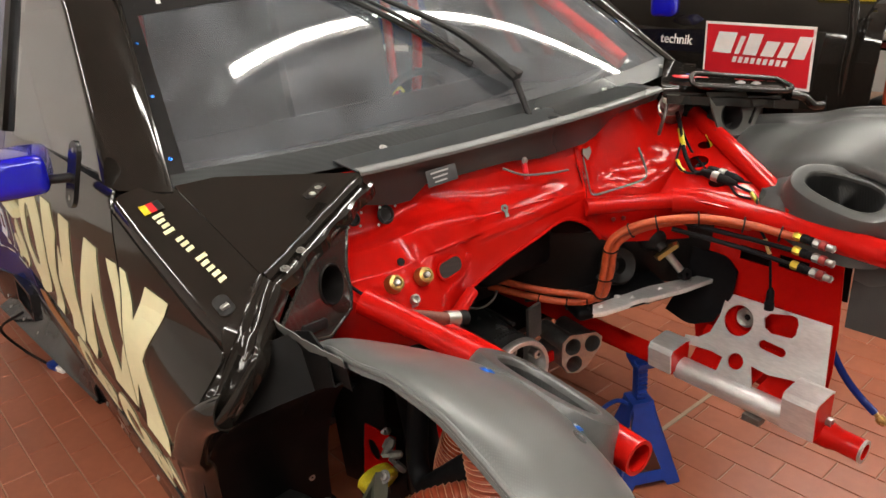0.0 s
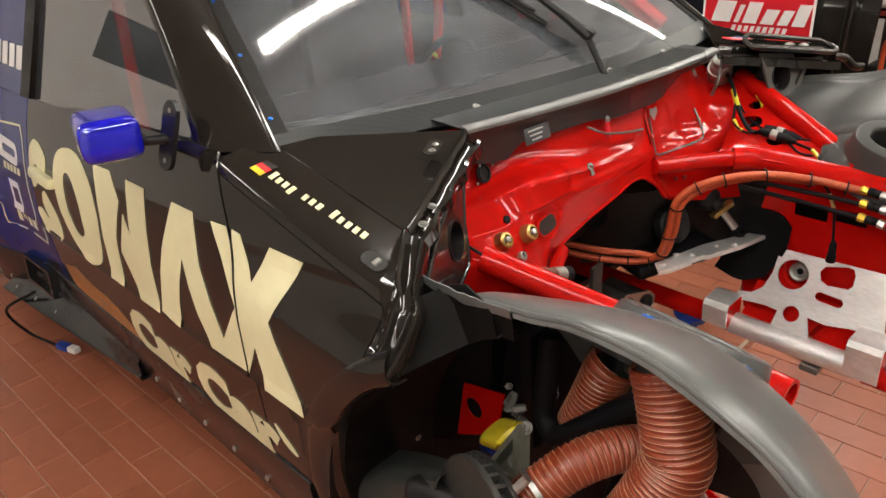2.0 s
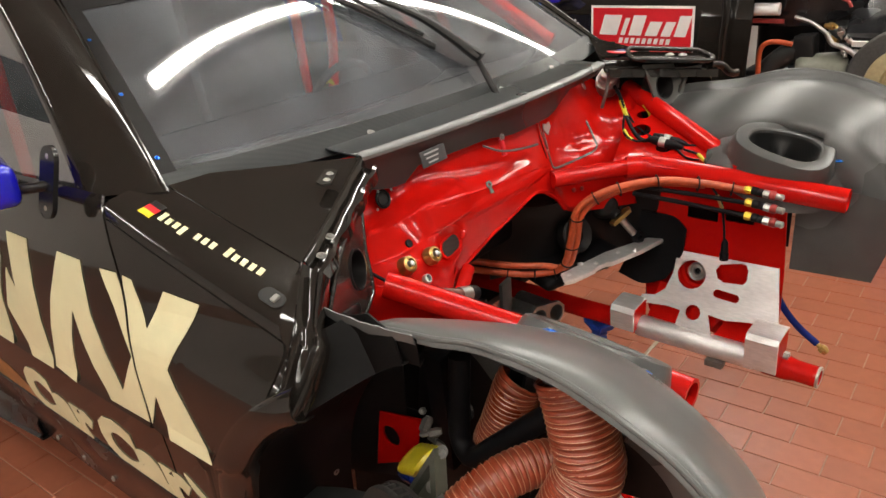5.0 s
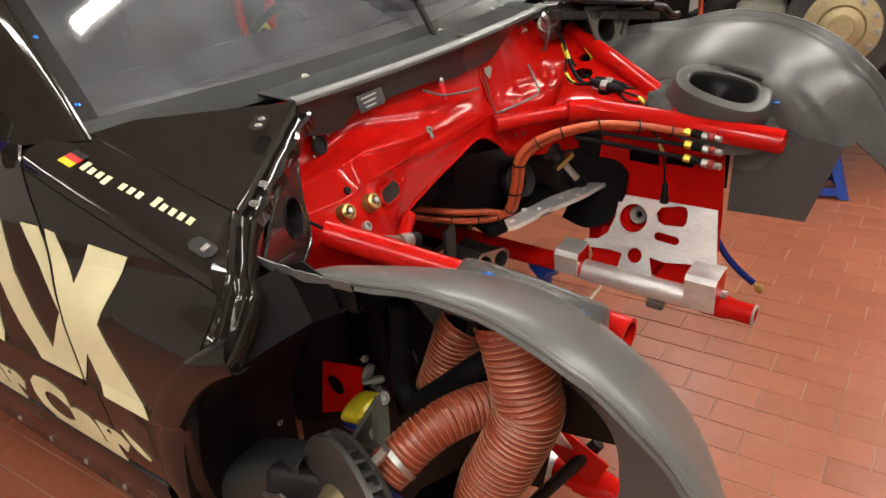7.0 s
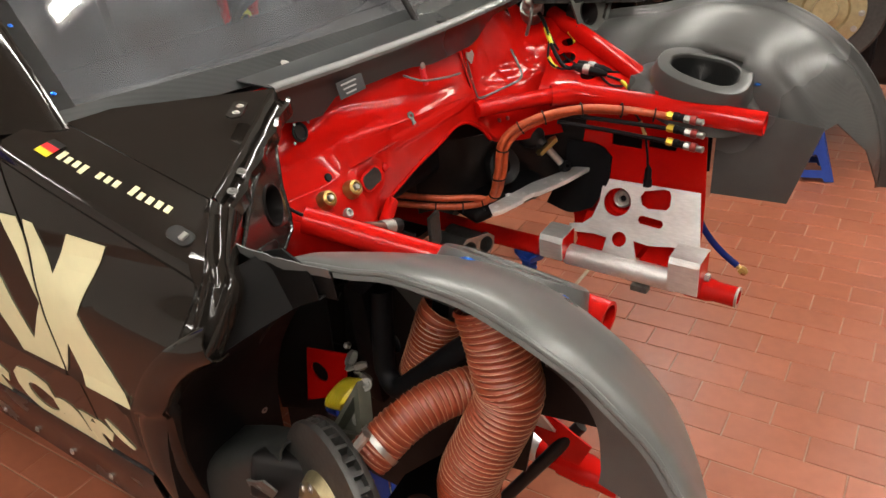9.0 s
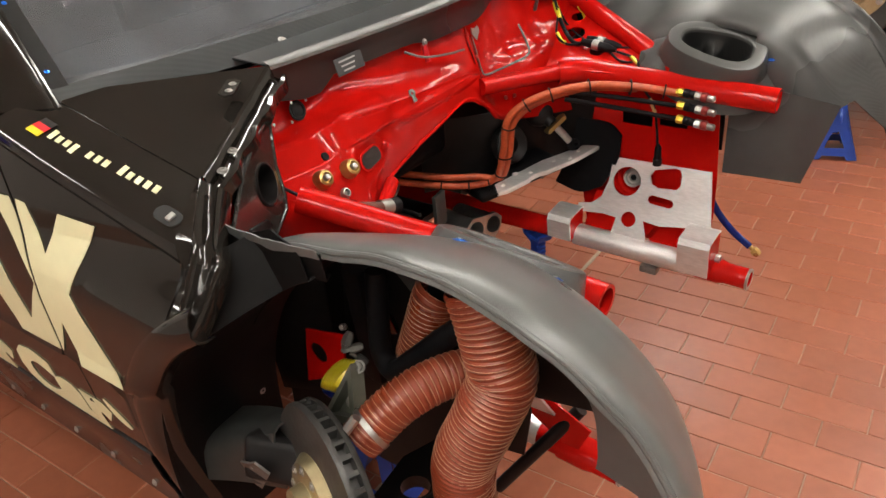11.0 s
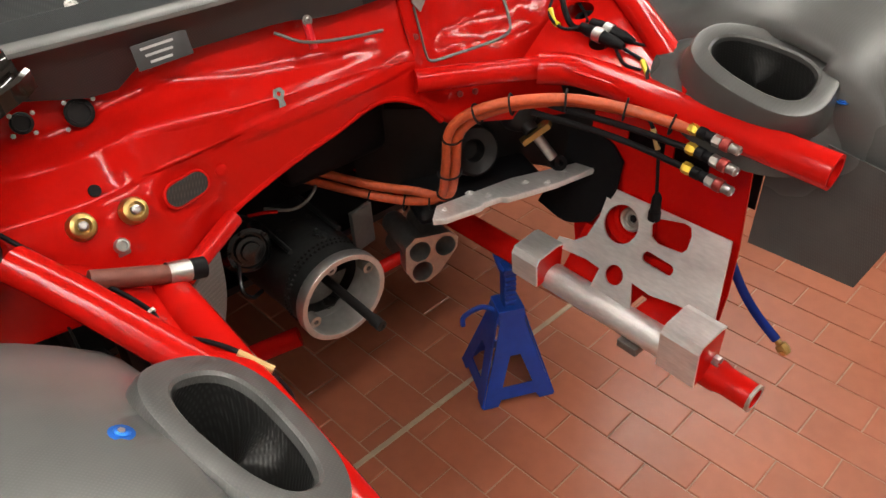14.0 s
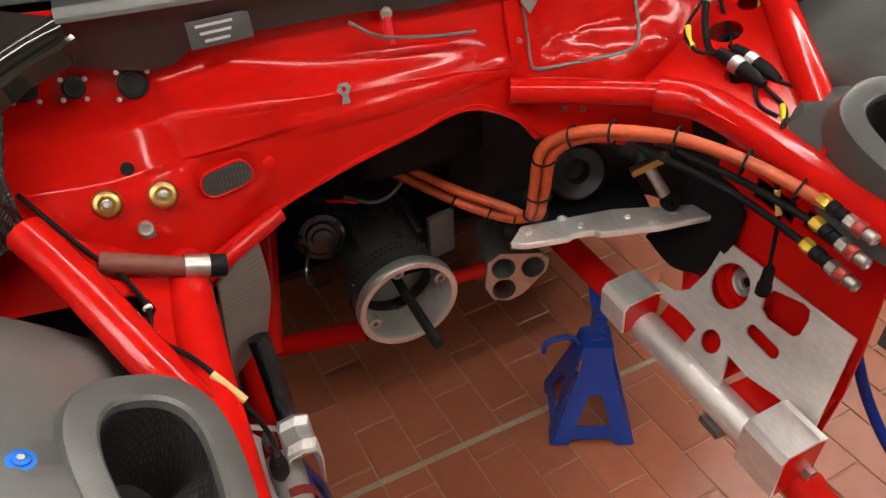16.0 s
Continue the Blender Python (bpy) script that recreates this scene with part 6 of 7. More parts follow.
def connector(at, length=0.0989):
    a = V(*at)
    d = V(0.98, 0.02, -0.10).normalized()
    e = part("hose_coupling", lathe([(0, 0), (0.01032, 0), (0.01118, 0.01032), (0.00946, 0.0172), (0, 0.0172)], a, d, 6), GOLD_NUT, CAR, "quick coupling with yellow, black and steel sections")
    part("black_nut", lathe([(0.0086, 0.0172), (0.01118, 0.01892), (0.01118, 0.03268), (0.00946, 0.0344), (0.01032, 0.04644), (0, 0.04644)], a, d, 10), DARK, e)
    part("steel_nut", lathe([(0.00774, 0.04644), (0.01118, 0.04816), (0.01118, 0.06192), (0.0086, 0.06364)], a, d, 6), STEEL, e)
    part("red_ring", lathe([(0.01118, 0.06364), (0.01204, 0.06536), (0.01204, 0.0774), (0.01032, 0.07912)], a, d, 16), DULL_RED, e)
    part("tip", lathe([(0.0086, 0.07912), (0.0086, 0.09288), (0.00946, 0.0946), (0.00602, 0.09804), (0.0043, 0.088), (0, 0.088)], a, d, 14), STEEL, e)
    return e


for at in ((0.500, 0.458, 0.924), (0.508, 0.447, 0.893), (0.512, 0.437, 0.860)):
    connector(at)
# wiring on the far rail
LOOM = part("wiring_loom", bar([(0.0, 0.66, 1.12), (0.06, 0.60, 1.10), (0.12, 0.545, 1.04), (0.17, 0.52, 1.0), (0.21, 0.52, 1.0)], 0.006, 8), DARK, CAR, "black wiring with yellow markers and plugs")
part("marker", bar([(0.075, 0.585, 1.085), (0.11, 0.553, 1.05)], 0.0075, 8, steps=1), YELLOW, LOOM)
for dy in (0, 0.03):
    part("plug", lathe([(0, 0), (0.009, 0), (0.012, 0.02), (0.012, 0.03), (0.0135, 0.032), (0.0135, 0.05), (0.012, 0.052), (0.012, 0.075), (0.006, 0.10), (0, 0.10)], (0.20, 0.515 + dy, 1.005), (0.95, 0.08, -0.15), 14), DARK, LOOM)
    part("plug_ring", lathe([(0.0132, 0.032), (0.0145, 0.033), (0.0145, 0.05), (0.0132, 0.051)], (0.20, 0.515 + dy, 1.005), (0.95, 0.08, -0.15), 14), STEEL, LOOM)
part("wire", bar([(0.30, 0.525, 0.985), (0.35, 0.52, 0.975), (0.38, 0.49, 0.965), (0.40, 0.46, 0.93), (0.44, 0.455, 0.88), (0.455, 0.45, 0.82), (0.46, 0.45, 0.77)], 0.0035, 8), DARK, LOOM)
part("marker", bar([(0.345, 0.52, 0.977), (0.372, 0.50, 0.968)], 0.005, 8, steps=1), YELLOW, LOOM)
part("marker", bar([(0.43, 0.455, 0.895), (0.447, 0.453, 0.86)], 0.005, 8, steps=1), TAN, LOOM)
part("end_plug", lathe([(0.004, 0.04), (0.009, 0.03), (0.010, 0.0), (0.012, -0.002), (0.012, -0.02), (0, -0.02)], (0.462, 0.45, 0.735), (0, 0, 1), 12), DARK, LOOM)
for pts in ([(0.06, 0.60, 1.10), (0.10, 0.60, 1.03), (0.15, 0.585, 1.0), (0.19, 0.545, 1.004)], [(0.10, 0.56, 1.06), (0.13, 0.50, 1.02), (0.17, 0.495, 1.0), (0.205, 0.515, 1.005)], [(0.295, 0.55, 0.99), (0.34, 0.56, 0.985), (0.375, 0.535, 0.975), (0.37, 0.505, 0.968)], [(0.28, 0.52, 0.985), (0.32, 0.50, 0.97), (0.355, 0.505, 0.967)]):
    part("wire", bar(pts, 0.0032, 8), DARK, LOOM)
part("marker", bar([(0.128, 0.505, 1.025), (0.145, 0.497, 1.008), (0.16, 0.495, 1.003)], 0.0055, 8), YELLOW, LOOM)
part("marker", bar([(0.11, 0.66, 1.06), (0.13, 0.655, 1.04), (0.14, 0.65, 1.01)], 0.005, 8), YELLOW, LOOM)
for c, r in (((0.162, 0.585, 0.985), 0.030), ((0.095, 0.625, 1.012), 0.021), ((0.262, 0.548, 0.958), 0.026)):
    part("grommet", lathe([(r, -0.004), (r, 0.004), (r * 0.86, 0.007), (r * 0.70, 0.004), (r * 0.66, -0.012), (0, -0.012)], c, (0.20, -0.22, 0.95), 20), DARK, LOOM)
# loom along the near rail
part("wire", bar([(0.12, -0.54, 1.02), (0.19, -0.485, 0.962), (0.24, -0.448, 0.938), (0.302, -0.428, 0.928), (0.352, -0.428, 0.924), (0.405, -0.393, 0.921), (0.45, -0.366, 0.905), (0.475, -0.34, 0.84), (0.42, -0.335, 0.72), (0.345, -0.335, 0.625)], 0.0034, 8), DARK, LOOM)
part("marker", bar([(0.435, -0.378, 0.917), (0.468, -0.352, 0.893)], 0.0048, 8, steps=1), TAN, LOOM)
part("rubber_plug", lathe([(0, -0.06), (0.009, -0.06), (0.010, -0.045), (0.014, -0.043), (0.0145, -0.02), (0.013, -0.002), (0.0105, 0.0), (0.009, 0.025), (0.0045, 0.042), (0, 0.042)], (0.34, -0.335, 0.60), (0.25, 0.0, 1), 14), DARK, LOOM)
for p in ((0.302, -0.428, 0.928), (0.352, -0.428, 0.924)):
    part("tie", lathe([(0.0036, -0.002), (0.006, -0.002), (0.006, 0.002), (0.0036, 0.002)], p, (0.8, 0.2, -0.4), 8), WHITE, LOOM)
# brown hose stub through the gusset
HOSE = part("brown_hose", bar([(0.22, -0.47, 0.955), (0.225, -0.42, 0.935), (0.225, -0.37, 0.912)], 0.014, 12), BROWN, CAR, "brown hose with a bright band and a black cap")
part("band", lathe([(0.0165, 0), (0.0165, 0.032), (0.014, 0.033)], (0.225, -0.375, 0.914), (0, 0.95, -0.3), 16), STEEL, HOSE)
part("end_cap", lathe([(0.014, 0.03), (0.016, 0.031), (0.016, 0.055), (0, 0.056)], (0.225, -0.375, 0.914), (0, 0.95, -0.3), 16), DARK, HOSE)

# low cross links
part("cross_link", bar([(-0.20, -0.27, 0.295), (-0.10, -0.06, 0.35)], 0.024, 14, steps=1), RED, CAR)
part("cross_link", bar([(-0.10, 0.10, 0.42), (-0.06, 0.30, 0.45)], 0.016, 14, steps=1), RED, CAR)
part("upright_link", bar([(-0.16, -0.26, 0.32), (-0.28, -0.20, 0.56)], 0.020, 12, steps=1), RED, CAR)
part("carbon_guard", surface([[V(0.19, -0.34, 0.84), V(0.135, -0.265, 0.86)], [V(0.15, -0.35, 0.70), V(0.09, -0.26, 0.72)], [V(0.10, -0.36, 0.55), V(0.045, -0.28, 0.58)]], 4, 4), GUARD, CAR, "grey carbon guard, paled for the light on it", solid=0.004)
part("brace", bar([(0.20, -0.365, 0.865), (0.125, -0.225, 0.885)], 0.016, 12, steps=1), RED, CAR)
# dark blue hose with a brass end beyond the far rail
BH = part("blue_hose", bar([(0.54, 0.61, 0.60), (0.585, 0.622, 0.515), (0.63, 0.626, 0.465), (0.680, 0.629, 0.428)], 0.010, 12), NAVY, CAR, "dark blue hose with a brass end")
part("hose_end", lathe([(0.006, 0), (0.007, 0.02), (0.012, 0.022), (0.014, 0.034), (0.010, 0.045), (0, 0.046)], (0.672, 0.629, 0.434), (0.8, 0.03, -0.6), 8), BRASS, BH)

# ---- near front corner: brake and ducts ----
HUB = V(0.455, -0.815, 0.635)
AX = V(-0.34, -0.93, 0.12).normalized()
DISC = part("brake_disc", lathe([(0.085, -0.019), (0.168, -0.019), (0.171, -0.015), (0.171, -0.009), (0.152, -0.008), (0.152, 0.008), (0.171, 0.009), (0.171, 0.015), (0.168, 0.019), (0.085, 0.019)], HUB, AX, 60), DISC_IRON, CAR, "worn vented brake disc on its hub")
q = AX.to_track_quat("Z", "Y")
for k in range(40):
    a = 2 * math.pi * k / 40
    part("vane", box((0.018, 0.008, 0.018), Matrix.Translation(HUB + q @ V(0.160 * math.cos(a), 0.160 * math.sin(a), 0)) @ q.to_matrix().to_4x4() @ pose(0, 0, 0, 0, 0, math.degrees(a))), DISC_IRON, DISC, smooth=False)
part("bell", lathe([(0.088, -0.02), (0.088, 0.02), (0.075, 0.035), (0.045, 0.038), (0.04, 0.06), (0.03, 0.062), (0, 0.062)], HUB, AX, 32), PALE_GOLD, DISC, "dull gold disc bell")
for k in range(10):
    a = 2 * math.pi * k / 10
    bolt("bell_bolt", HUB + q @ V(0.066 * math.cos(a), 0.066 * math.sin(a), 0.036), AX, 0.006, STEEL, DISC)
part("backing_duct", surface([[V(0.33, -0.74, 0.70), V(0.20, -0.72, 0.64), V(0.04, -0.72, 0.56), V(-0.04, -0.74, 0.52)], [V(0.32, -0.80, 0.70), V(0.20, -0.80, 0.63), V(0.04, -0.82, 0.54), V(-0.04, -0.83, 0.50)], [V(0.33, -0.81, 0.58), V(0.20, -0.82, 0.53), V(0.04, -0.84, 0.46), V(-0.04, -0.85, 0.42)]], 4, 4), DUCT_GREY, CAR, "dark grey moulded brake cooling duct", solid=0.004)
m = basis((0.285, -0.835, 0.62), (0.55, -0.25, 0.75), (-0.55, -0.2, 0.5))
part("bracket_edge", plate([(-0.13, -0.02), (0.10, -0.03), (0.11, 0.0), (0.06, 0.012), (0.02, 0.03), (-0.04, 0.015), (-0.13, 0.02)], [circle(0.04, 0.004, 0.006, 10)], 0.004, m), GREY_CAST, CAR, "worn metal bracket")
part("caliper", box((0.08, 0.14, 0.085), Matrix.Translation(HUB + V(-0.135, 0.03, 0.0)) @ pose(0, 0, 0, 0, 25, 110), 0.018, 3), SATIN, CAR, "black brake caliper")
A, B, C = V(0.318, -0.668, 0.632), V(0.445, -0.695, 0.700), V(0.408, -0.650, 0.790)
m = basis(A, B - A, C - A)
tri_out = [(p.x, p.y) for p in (m.inverted() @ A, m.inverted() @ B, m.inverted() @ C)]
mid_x, mid_y = sum(p[0] for p in tri_out) / 3, sum(p[1] for p in tri_out) / 3
STRUT = part("strut_bracket", plate(tri_out, [[(mid_x + (x - mid_x) * 0.62, mid_y + (y - mid_y) * 0.62) for x, y in tri_out]], 0.024, m), OLIVE, CAR, "grey triangular strut bracket")
part("web", plate([(mid_x + (x - mid_x) * 0.7, mid_y + (y - mid_y) * 0.7) for x, y in tri_out], [], 0.003, m), OLIVE, STRUT)
bolt("bolt", C + V(0, -0.010, -0.004), (0.2, -0.7, 0.6), 0.008, GREY_CAST, STRUT)
bolt("bolt", m @ V(mid_x, mid_y, 0.004), (0.1, -0.8, 0.6), 0.008, STEEL, STRUT)
SPR = []
for k in range(120):
    a = k * 0.5
    SPR.append(V(0.275, -0.610, 0.675) + V(0.062, -0.02, 0.035) * (k / 120) + V(0.0, 0, 0) + Matrix.Rotation(0.5, 3, "Y") @ V(0.0, 0.030 * math.cos(a), 0.030 * math.sin(a)))
part("spring", sweep(bmesh.new(), SPR, 0.008, 6), YELLOW, CAR, "yellow coil spring")
part("blue_collar", bar([(0.262, -0.612, 0.640), (0.318, -0.635, 0.668)], 0.022, 12, steps=1), NAVY, CAR)
part("black_arm", bar([(0.36, -0.54, 0.90), (0.362, -0.555, 0.80), (0.368, -0.565, 0.735), (0.405, -0.575, 0.715), (0.46, -0.575, 0.765), (0.53, -0.57, 0.835), (0.60, -0.56, 0.90)], 0.021, 12), DARK, CAR)
part("black_post", box((0.05, 0.06, 0.34), pose(0.27, -0.49, 0.72, 10, 8, 0), 0.015), DARK, CAR)
part("black_post", box((0.03, 0.07, 0.30), pose(0.42, -0.47, 0.74, 0, 10, 20), 0.012), DARK, CAR)
part("sway_rod", bar([(0.66, -0.335, 0.555), (0.58, -0.385, 0.435), (0.50, -0.41, 0.31)], 0.014, 12, steps=1), SATIN, CAR)
part("tie_rod", bar([(0.55, -0.42, 0.52), (0.52, -0.62, 0.50), (0.48, -0.80, 0.48)], 0.013, 12), SATIN, CAR)
for c, r in (((0.289, -0.58, 0.774), 0.010), ((0.298, -0.585, 0.745), 0.015), ((0.312, -0.585, 0.735), 0.012), ((0.318, -0.58, 0.712), 0.011), ((0.285, -0.58, 0.73), 0.010)):
    part("fitting", lathe([(0, -0.02), (r * 0.5, -0.02), (r * 0.75, -0.012), (r * 0.75, 0.004), (r * 0.4, 0.006), (r * 0.4, 0.02), (0, 0.02)], c, (0.6 * math.cos(c[0] * 90), -0.5, 0.8 * math.sin(c[2] * 90)), 6), GREY_CAST, CAR)


def duct(pts, r, name="brake_duct", pitch=0.0102):
    """Ribbed silicone air duct with its spiral wire."""
    line = curve_points(pts, 40)
    acc = [0.0]
    for a, b in zip(line, line[1:]):
        acc.append(acc[-1] + (b - a).length)
    total = acc[-1]
    n = int(total / pitch * 6)
    dense = []
    j = 0
    for i in range(n + 1):
        s = total * i / n
        while j < len(acc) - 2 and acc[j + 1] < s:
            j += 1
        dense.append(line[j].lerp(line[j + 1], (s - acc[j]) / max(1e-6, acc[j + 1] - acc[j])))
    turns = total / pitch
    e = part(name, sweep(bmesh.new(), dense, lambda t: r * (0.925 + 0.075 * abs(math.sin(math.pi * t * turns)) + 0.04 * noise.noise(V(t * 14, r * 50, 1))), 26, caps=False), DUCT, CAR, "ribbed rust-red silicone brake duct", angle=180)
    ribs = bmesh.new()
    helix, qq = [], None
    steps = int(turns * 22)
    for k in range(steps):
        f = k / steps * n
        i = min(n - 1, int(f))
        p, d = dense[i].lerp(dense[i + 1], f - i), (dense[min(n, i + 4)] - dense[max(0, i - 4)]).normalized()
        qq = d.to_track_quat("Z", "Y") if qq is None else (qq @ V(0, 0, 1)).rotation_difference(d) @ qq
        a = 2 * math.pi * k / 22
        w = 0.003 * noise.noise(V(k * 0.13, r * 90, 4))
        helix.append(p + d * w + qq @ V(r * 0.992 * math.cos(a), r * 0.992 * math.sin(a), 0))
    sweep(ribs, helix, 0.0008, 4, caps=False)
    part("wire", ribs, WIRE, e)
    return e


duct([(0.622, -0.586, 0.985), (0.643, -0.592, 0.93), (0.658, -0.597, 0.875), (0.665, -0.60, 0.83), (0.635, -0.62, 0.74), (0.60, -0.63, 0.655), (0.59, -0.63, 0.57), (0.585, -0.62, 0.50)], 0.056)
duct([(0.61, -0.545, 0.79), (0.565, -0.61, 0.80), (0.525, -0.685, 0.785), (0.487, -0.755, 0.735)], 0.038)
duct([(0.47, -0.493, 0.872), (0.46, -0.50, 0.85), (0.43, -0.51, 0.76), (0.40, -0.50, 0.70)], 0.046)
q2 = V(-0.35, -0.80, -0.42).normalized()
part("hose_clamp", lathe([(0.039, -0.005), (0.0402, -0.005), (0.0402, 0.005), (0.039, 0.005)], (0.497, -0.735, 0.750), q2, 28), STEEL, CAR)
part("clamp_screw", bar([(0.515, -0.775, 0.815), (0.50, -0.79, 0.79)], 0.008, 8, steps=1), STEEL, CAR)


# unseen arm, added to fill the dark space and hide the stand
part("lower_arm", plate([(0.0, -0.03), (0.10, -0.055), (0.26, -0.07), (0.36, -0.03), (0.36, 0.03), (0.26, 0.075), (0.10, 0.06), (0.0, 0.03)], [circle(0.20, 0.0, 0.03, 20)], 0.03, basis((0.46, -0.80, 0.47), (-0.10, 0.97, -0.08), (0.97, 0.10, 0.0))), SATIN, CAR, "added black lower suspension arm")
part("drop_link", bar([(0.52, -0.50, 0.72), (0.50, -0.52, 0.60), (0.48, -0.56, 0.50)], 0.017, 12), SATIN, CAR)

# ---- stands ----
def jack_stand(x, y, turn, top):
    e = thing("jack_stand", (0, 0, 0), "blue enamelled steel jack stand on the tiled floor", "jack stand", "jack stands")
    th = 0.098
    body_top = top * 0.63
    for k in range(4):
        a = k * math.pi / 2
        c, s = math.cos(a), math.sin(a)
        ex = V(-s, c, 0)
        low = V(c * th, s * th, 0)
        high = V(c * 0.032, s * 0.032, body_top)
        m = basis(low, ex, high - low)
        hgt = (high - low).length
        out = [(-th, 0.0), (-th + 0.04, 0.0), (-th + 0.05, 0.018), (th - 0.05, 0.018), (th - 0.04, 0.0), (th, 0.0), (0.034, hgt * 0.9), (0.034, hgt), (-0.034, hgt), (-0.034, hgt * 0.9)]
        hole = [[(-0.042, 0.055), (0.042, 0.055), (0.014, hgt * 0.55), (-0.014, hgt * 0.55)]]
        part("leg_plate", plate(out, hole, 0.004, m), BLUE, e, angle=20)
    part("collar", box((0.072, 0.072, 0.05), pose(0, 0, body_top - 0.01), 0.006), BLUE, e)
    part("post", box((0.036, 0.03, top - body_top + 0.12), pose(0, 0, (top + body_top - 0.14) / 2), 0.004), BLUE, e)
    for k in range(7):
        part("tooth", box((0.012, 0.028, 0.010), pose(0.022, 0, body_top + 0.03 + (top - body_top - 0.06) * k / 6, 0, 20, 0), 0.002), BLUE, e)
    part("saddle", loft([[V(-0.05, yy, top + 0.012), V(-0.04, yy, top - 0.010), V(0.0, yy, top - 0.02), V(0.04, yy, top - 0.010), V(0.05, yy, top + 0.012)] for yy in (-0.025, 0.025)]), BLUE, e, solid=0.008)
    part("lever", bar([(0.0, -0.03, body_top - 0.01), (0.0, -0.07, body_top + 0.015), (0.0, -0.115, body_top - 0.005), (0.0, -0.12, body_top - 0.035)], 0.007, 8), BLUE, e)
    e.matrix_world = pose(x, y, 0.004, 0, 0, turn)
    return e


jack_stand(0.090, 0.430, -26, 0.41)
jack_stand(0.085, -0.335, 4, 0.44)
jack_stand(0.53, 2.36, 20, 0.36)
jack_stand(-1.95, -0.55, 10, 0.30)
CLAMP = thing("earth_cable", (-1.9, -0.9, 0.0), "thin black cable with a bright plug lying by the sill", "cable")
part("cable", bar([(-1.88, -0.95, 0.34), (-2.12, -1.03, 0.20), (-2.22, -0.97, 0.03), (-2.08, -0.92, 0.010), (-1.95, -0.885, 0.012)], 0.006, 8), DARK, CLAMP)
part("plug", box((0.05, 0.032, 0.026), pose(-1.93, -0.87, 0.018, 0, 0, 20), 0.006), WHITE, CLAMP)
part("plug_body", box((0.07, 0.036, 0.03), pose(-1.985, -0.89, 0.018, 0, 0, 20), 0.008), BLUE, CLAMP)

# ---- second car behind ----
CAR_B = thing("second_race_car", (0, 2.2, 0), "second black race car parked alongside, stripped in front", "car")


def far_side(x, h):
    return V(x, 2.27 - 0.06 * math.exp(-((h - 0.78) / 0.3) ** 2) + 0.12 * smooth(1.12, 1.24, h), h)


rows = [[far_side(x, 0.35 + 0.87 * k / 14) for k in range(15)] for x in [-3.6 + 3.35 * i / 10 for i in range(11)]]
SIDE_B = part("body_side", loft(rows), BLACK, CAR_B, "glossy black body side", solid=0.012)
part("door_edge", bar([far_side(-0.33, 0.4) + V(0, -0.004, 0), far_side(-0.33, 0.8) + V(0, -0.004, 0), far_side(-0.36, 1.2) + V(0, -0.004, 0)], 0.006, 6), DARK, CAR_B)
rows = [[V(x, 2.26, 0.5), V(x, 2.235, 0.8), V(x, 2.28, 1.10), V(x - 0.04, 2.40, 1.20), V(x - 0.1, 2.9, 1.24)] for x in (-0.33, -0.27, -0.22, -0.16)]
part("fender_stub", surface(rows, 3, 4), BLACK, CAR_B, solid=0.01)
part("cabin", loft([[V(x, 2.42, 1.22), V(x - 0.1, 2.62, 1.62), V(x - 0.1, 3.6, 1.62), V(x, 3.9, 1.22)] for x in (-0.9, -1.5, -2.5, -3.2)]), SATIN, CAR_B, solid=0.02)
part("screen_b", loft([[V(-0.30, 2.45, 1.23), V(-0.92, 2.63, 1.60)], [V(-0.20, 3.2, 1.25), V(-0.88, 3.2, 1.64)], [V(-0.30, 3.9, 1.23), V(-0.92, 3.6, 1.60)]]), SATIN, CAR_B, solid=0.005)
part("front_frame", box((1.2, 1.15, 0.34), pose(0.30, 3.05, 0.60), 0.05, 3), SATIN, CAR_B)
part("front_hub_carrier", box((0.5, 0.12, 0.4), pose(0.45, 2.46, 0.70), 0.04, 3), DARK, CAR_B)
part("yellow_band", box((0.26, 0.004, 0.03), pose(-0.38, 2.36, 1.235, 20, 0, 0)), YELLOW, CAR_B)
m = basis((-0.69, 2.212, 0.99), (1, 0.01, 0.0), (0, 0.02, 1))
SIGN = part("sticker", plate([(-0.28, -0.15), (0.28, -0.15), (0.28, 0.135), (-0.28, 0.135)], [], 0.002, m @ pose(0, 0, 0.012)), WHITE, SIDE_B, "white and red sticker with plain white shapes")
part("sticker_red", plate([(-0.268, -0.138), (0.268, -0.138), (0.268, 0.123), (-0.268, 0.123)], [], 0.001, m @ pose(0, 0, 0.015)), SIGN_RED, SIGN)
for k, (x0, x1, lo, hi) in enumerate(((-0.23, -0.13, -0.01, 0.09), (-0.11, -0.085, -0.01, 0.075), (-0.065, 0.005, -0.01, 0.09), (0.025, 0.09, -0.01, 0.06), (0.11, 0.16, -0.01, 0.06), (0.18, 0.24, -0.01, 0.09))):
    part("sticker_bar", plate([(x0, lo), (x1, lo), (x1 + 0.03, hi), (x0 + 0.03, hi)], [], 0.001, m @ pose(0, 0, 0.017)), WHITE, SIGN)
for k in range(9):
    part("sticker_bar", plate([(-0.12 + 0.032 * k, -0.05), (-0.10 + 0.032 * k, -0.05), (-0.092 + 0.032 * k, -0.022), (-0.112 + 0.032 * k, -0.022)], [], 0.001, m @ pose(0, 0, 0.017)), WHITE, SIGN)
words("technik", -1.26, 1.0, 0.066, WHITE, SIDE_B, label="white letter", bold=0.001, place=lambda x, h, o: far_side(x, h) + V(0, -0.012, 0))
part("mirror", box((0.13, 0.10, 0.12), pose(-1.20, 2.17, 1.20, 0, 0, 15), 0.035, 4), MIRROR_BLUE, CAR_B, "gloss blue mirror")
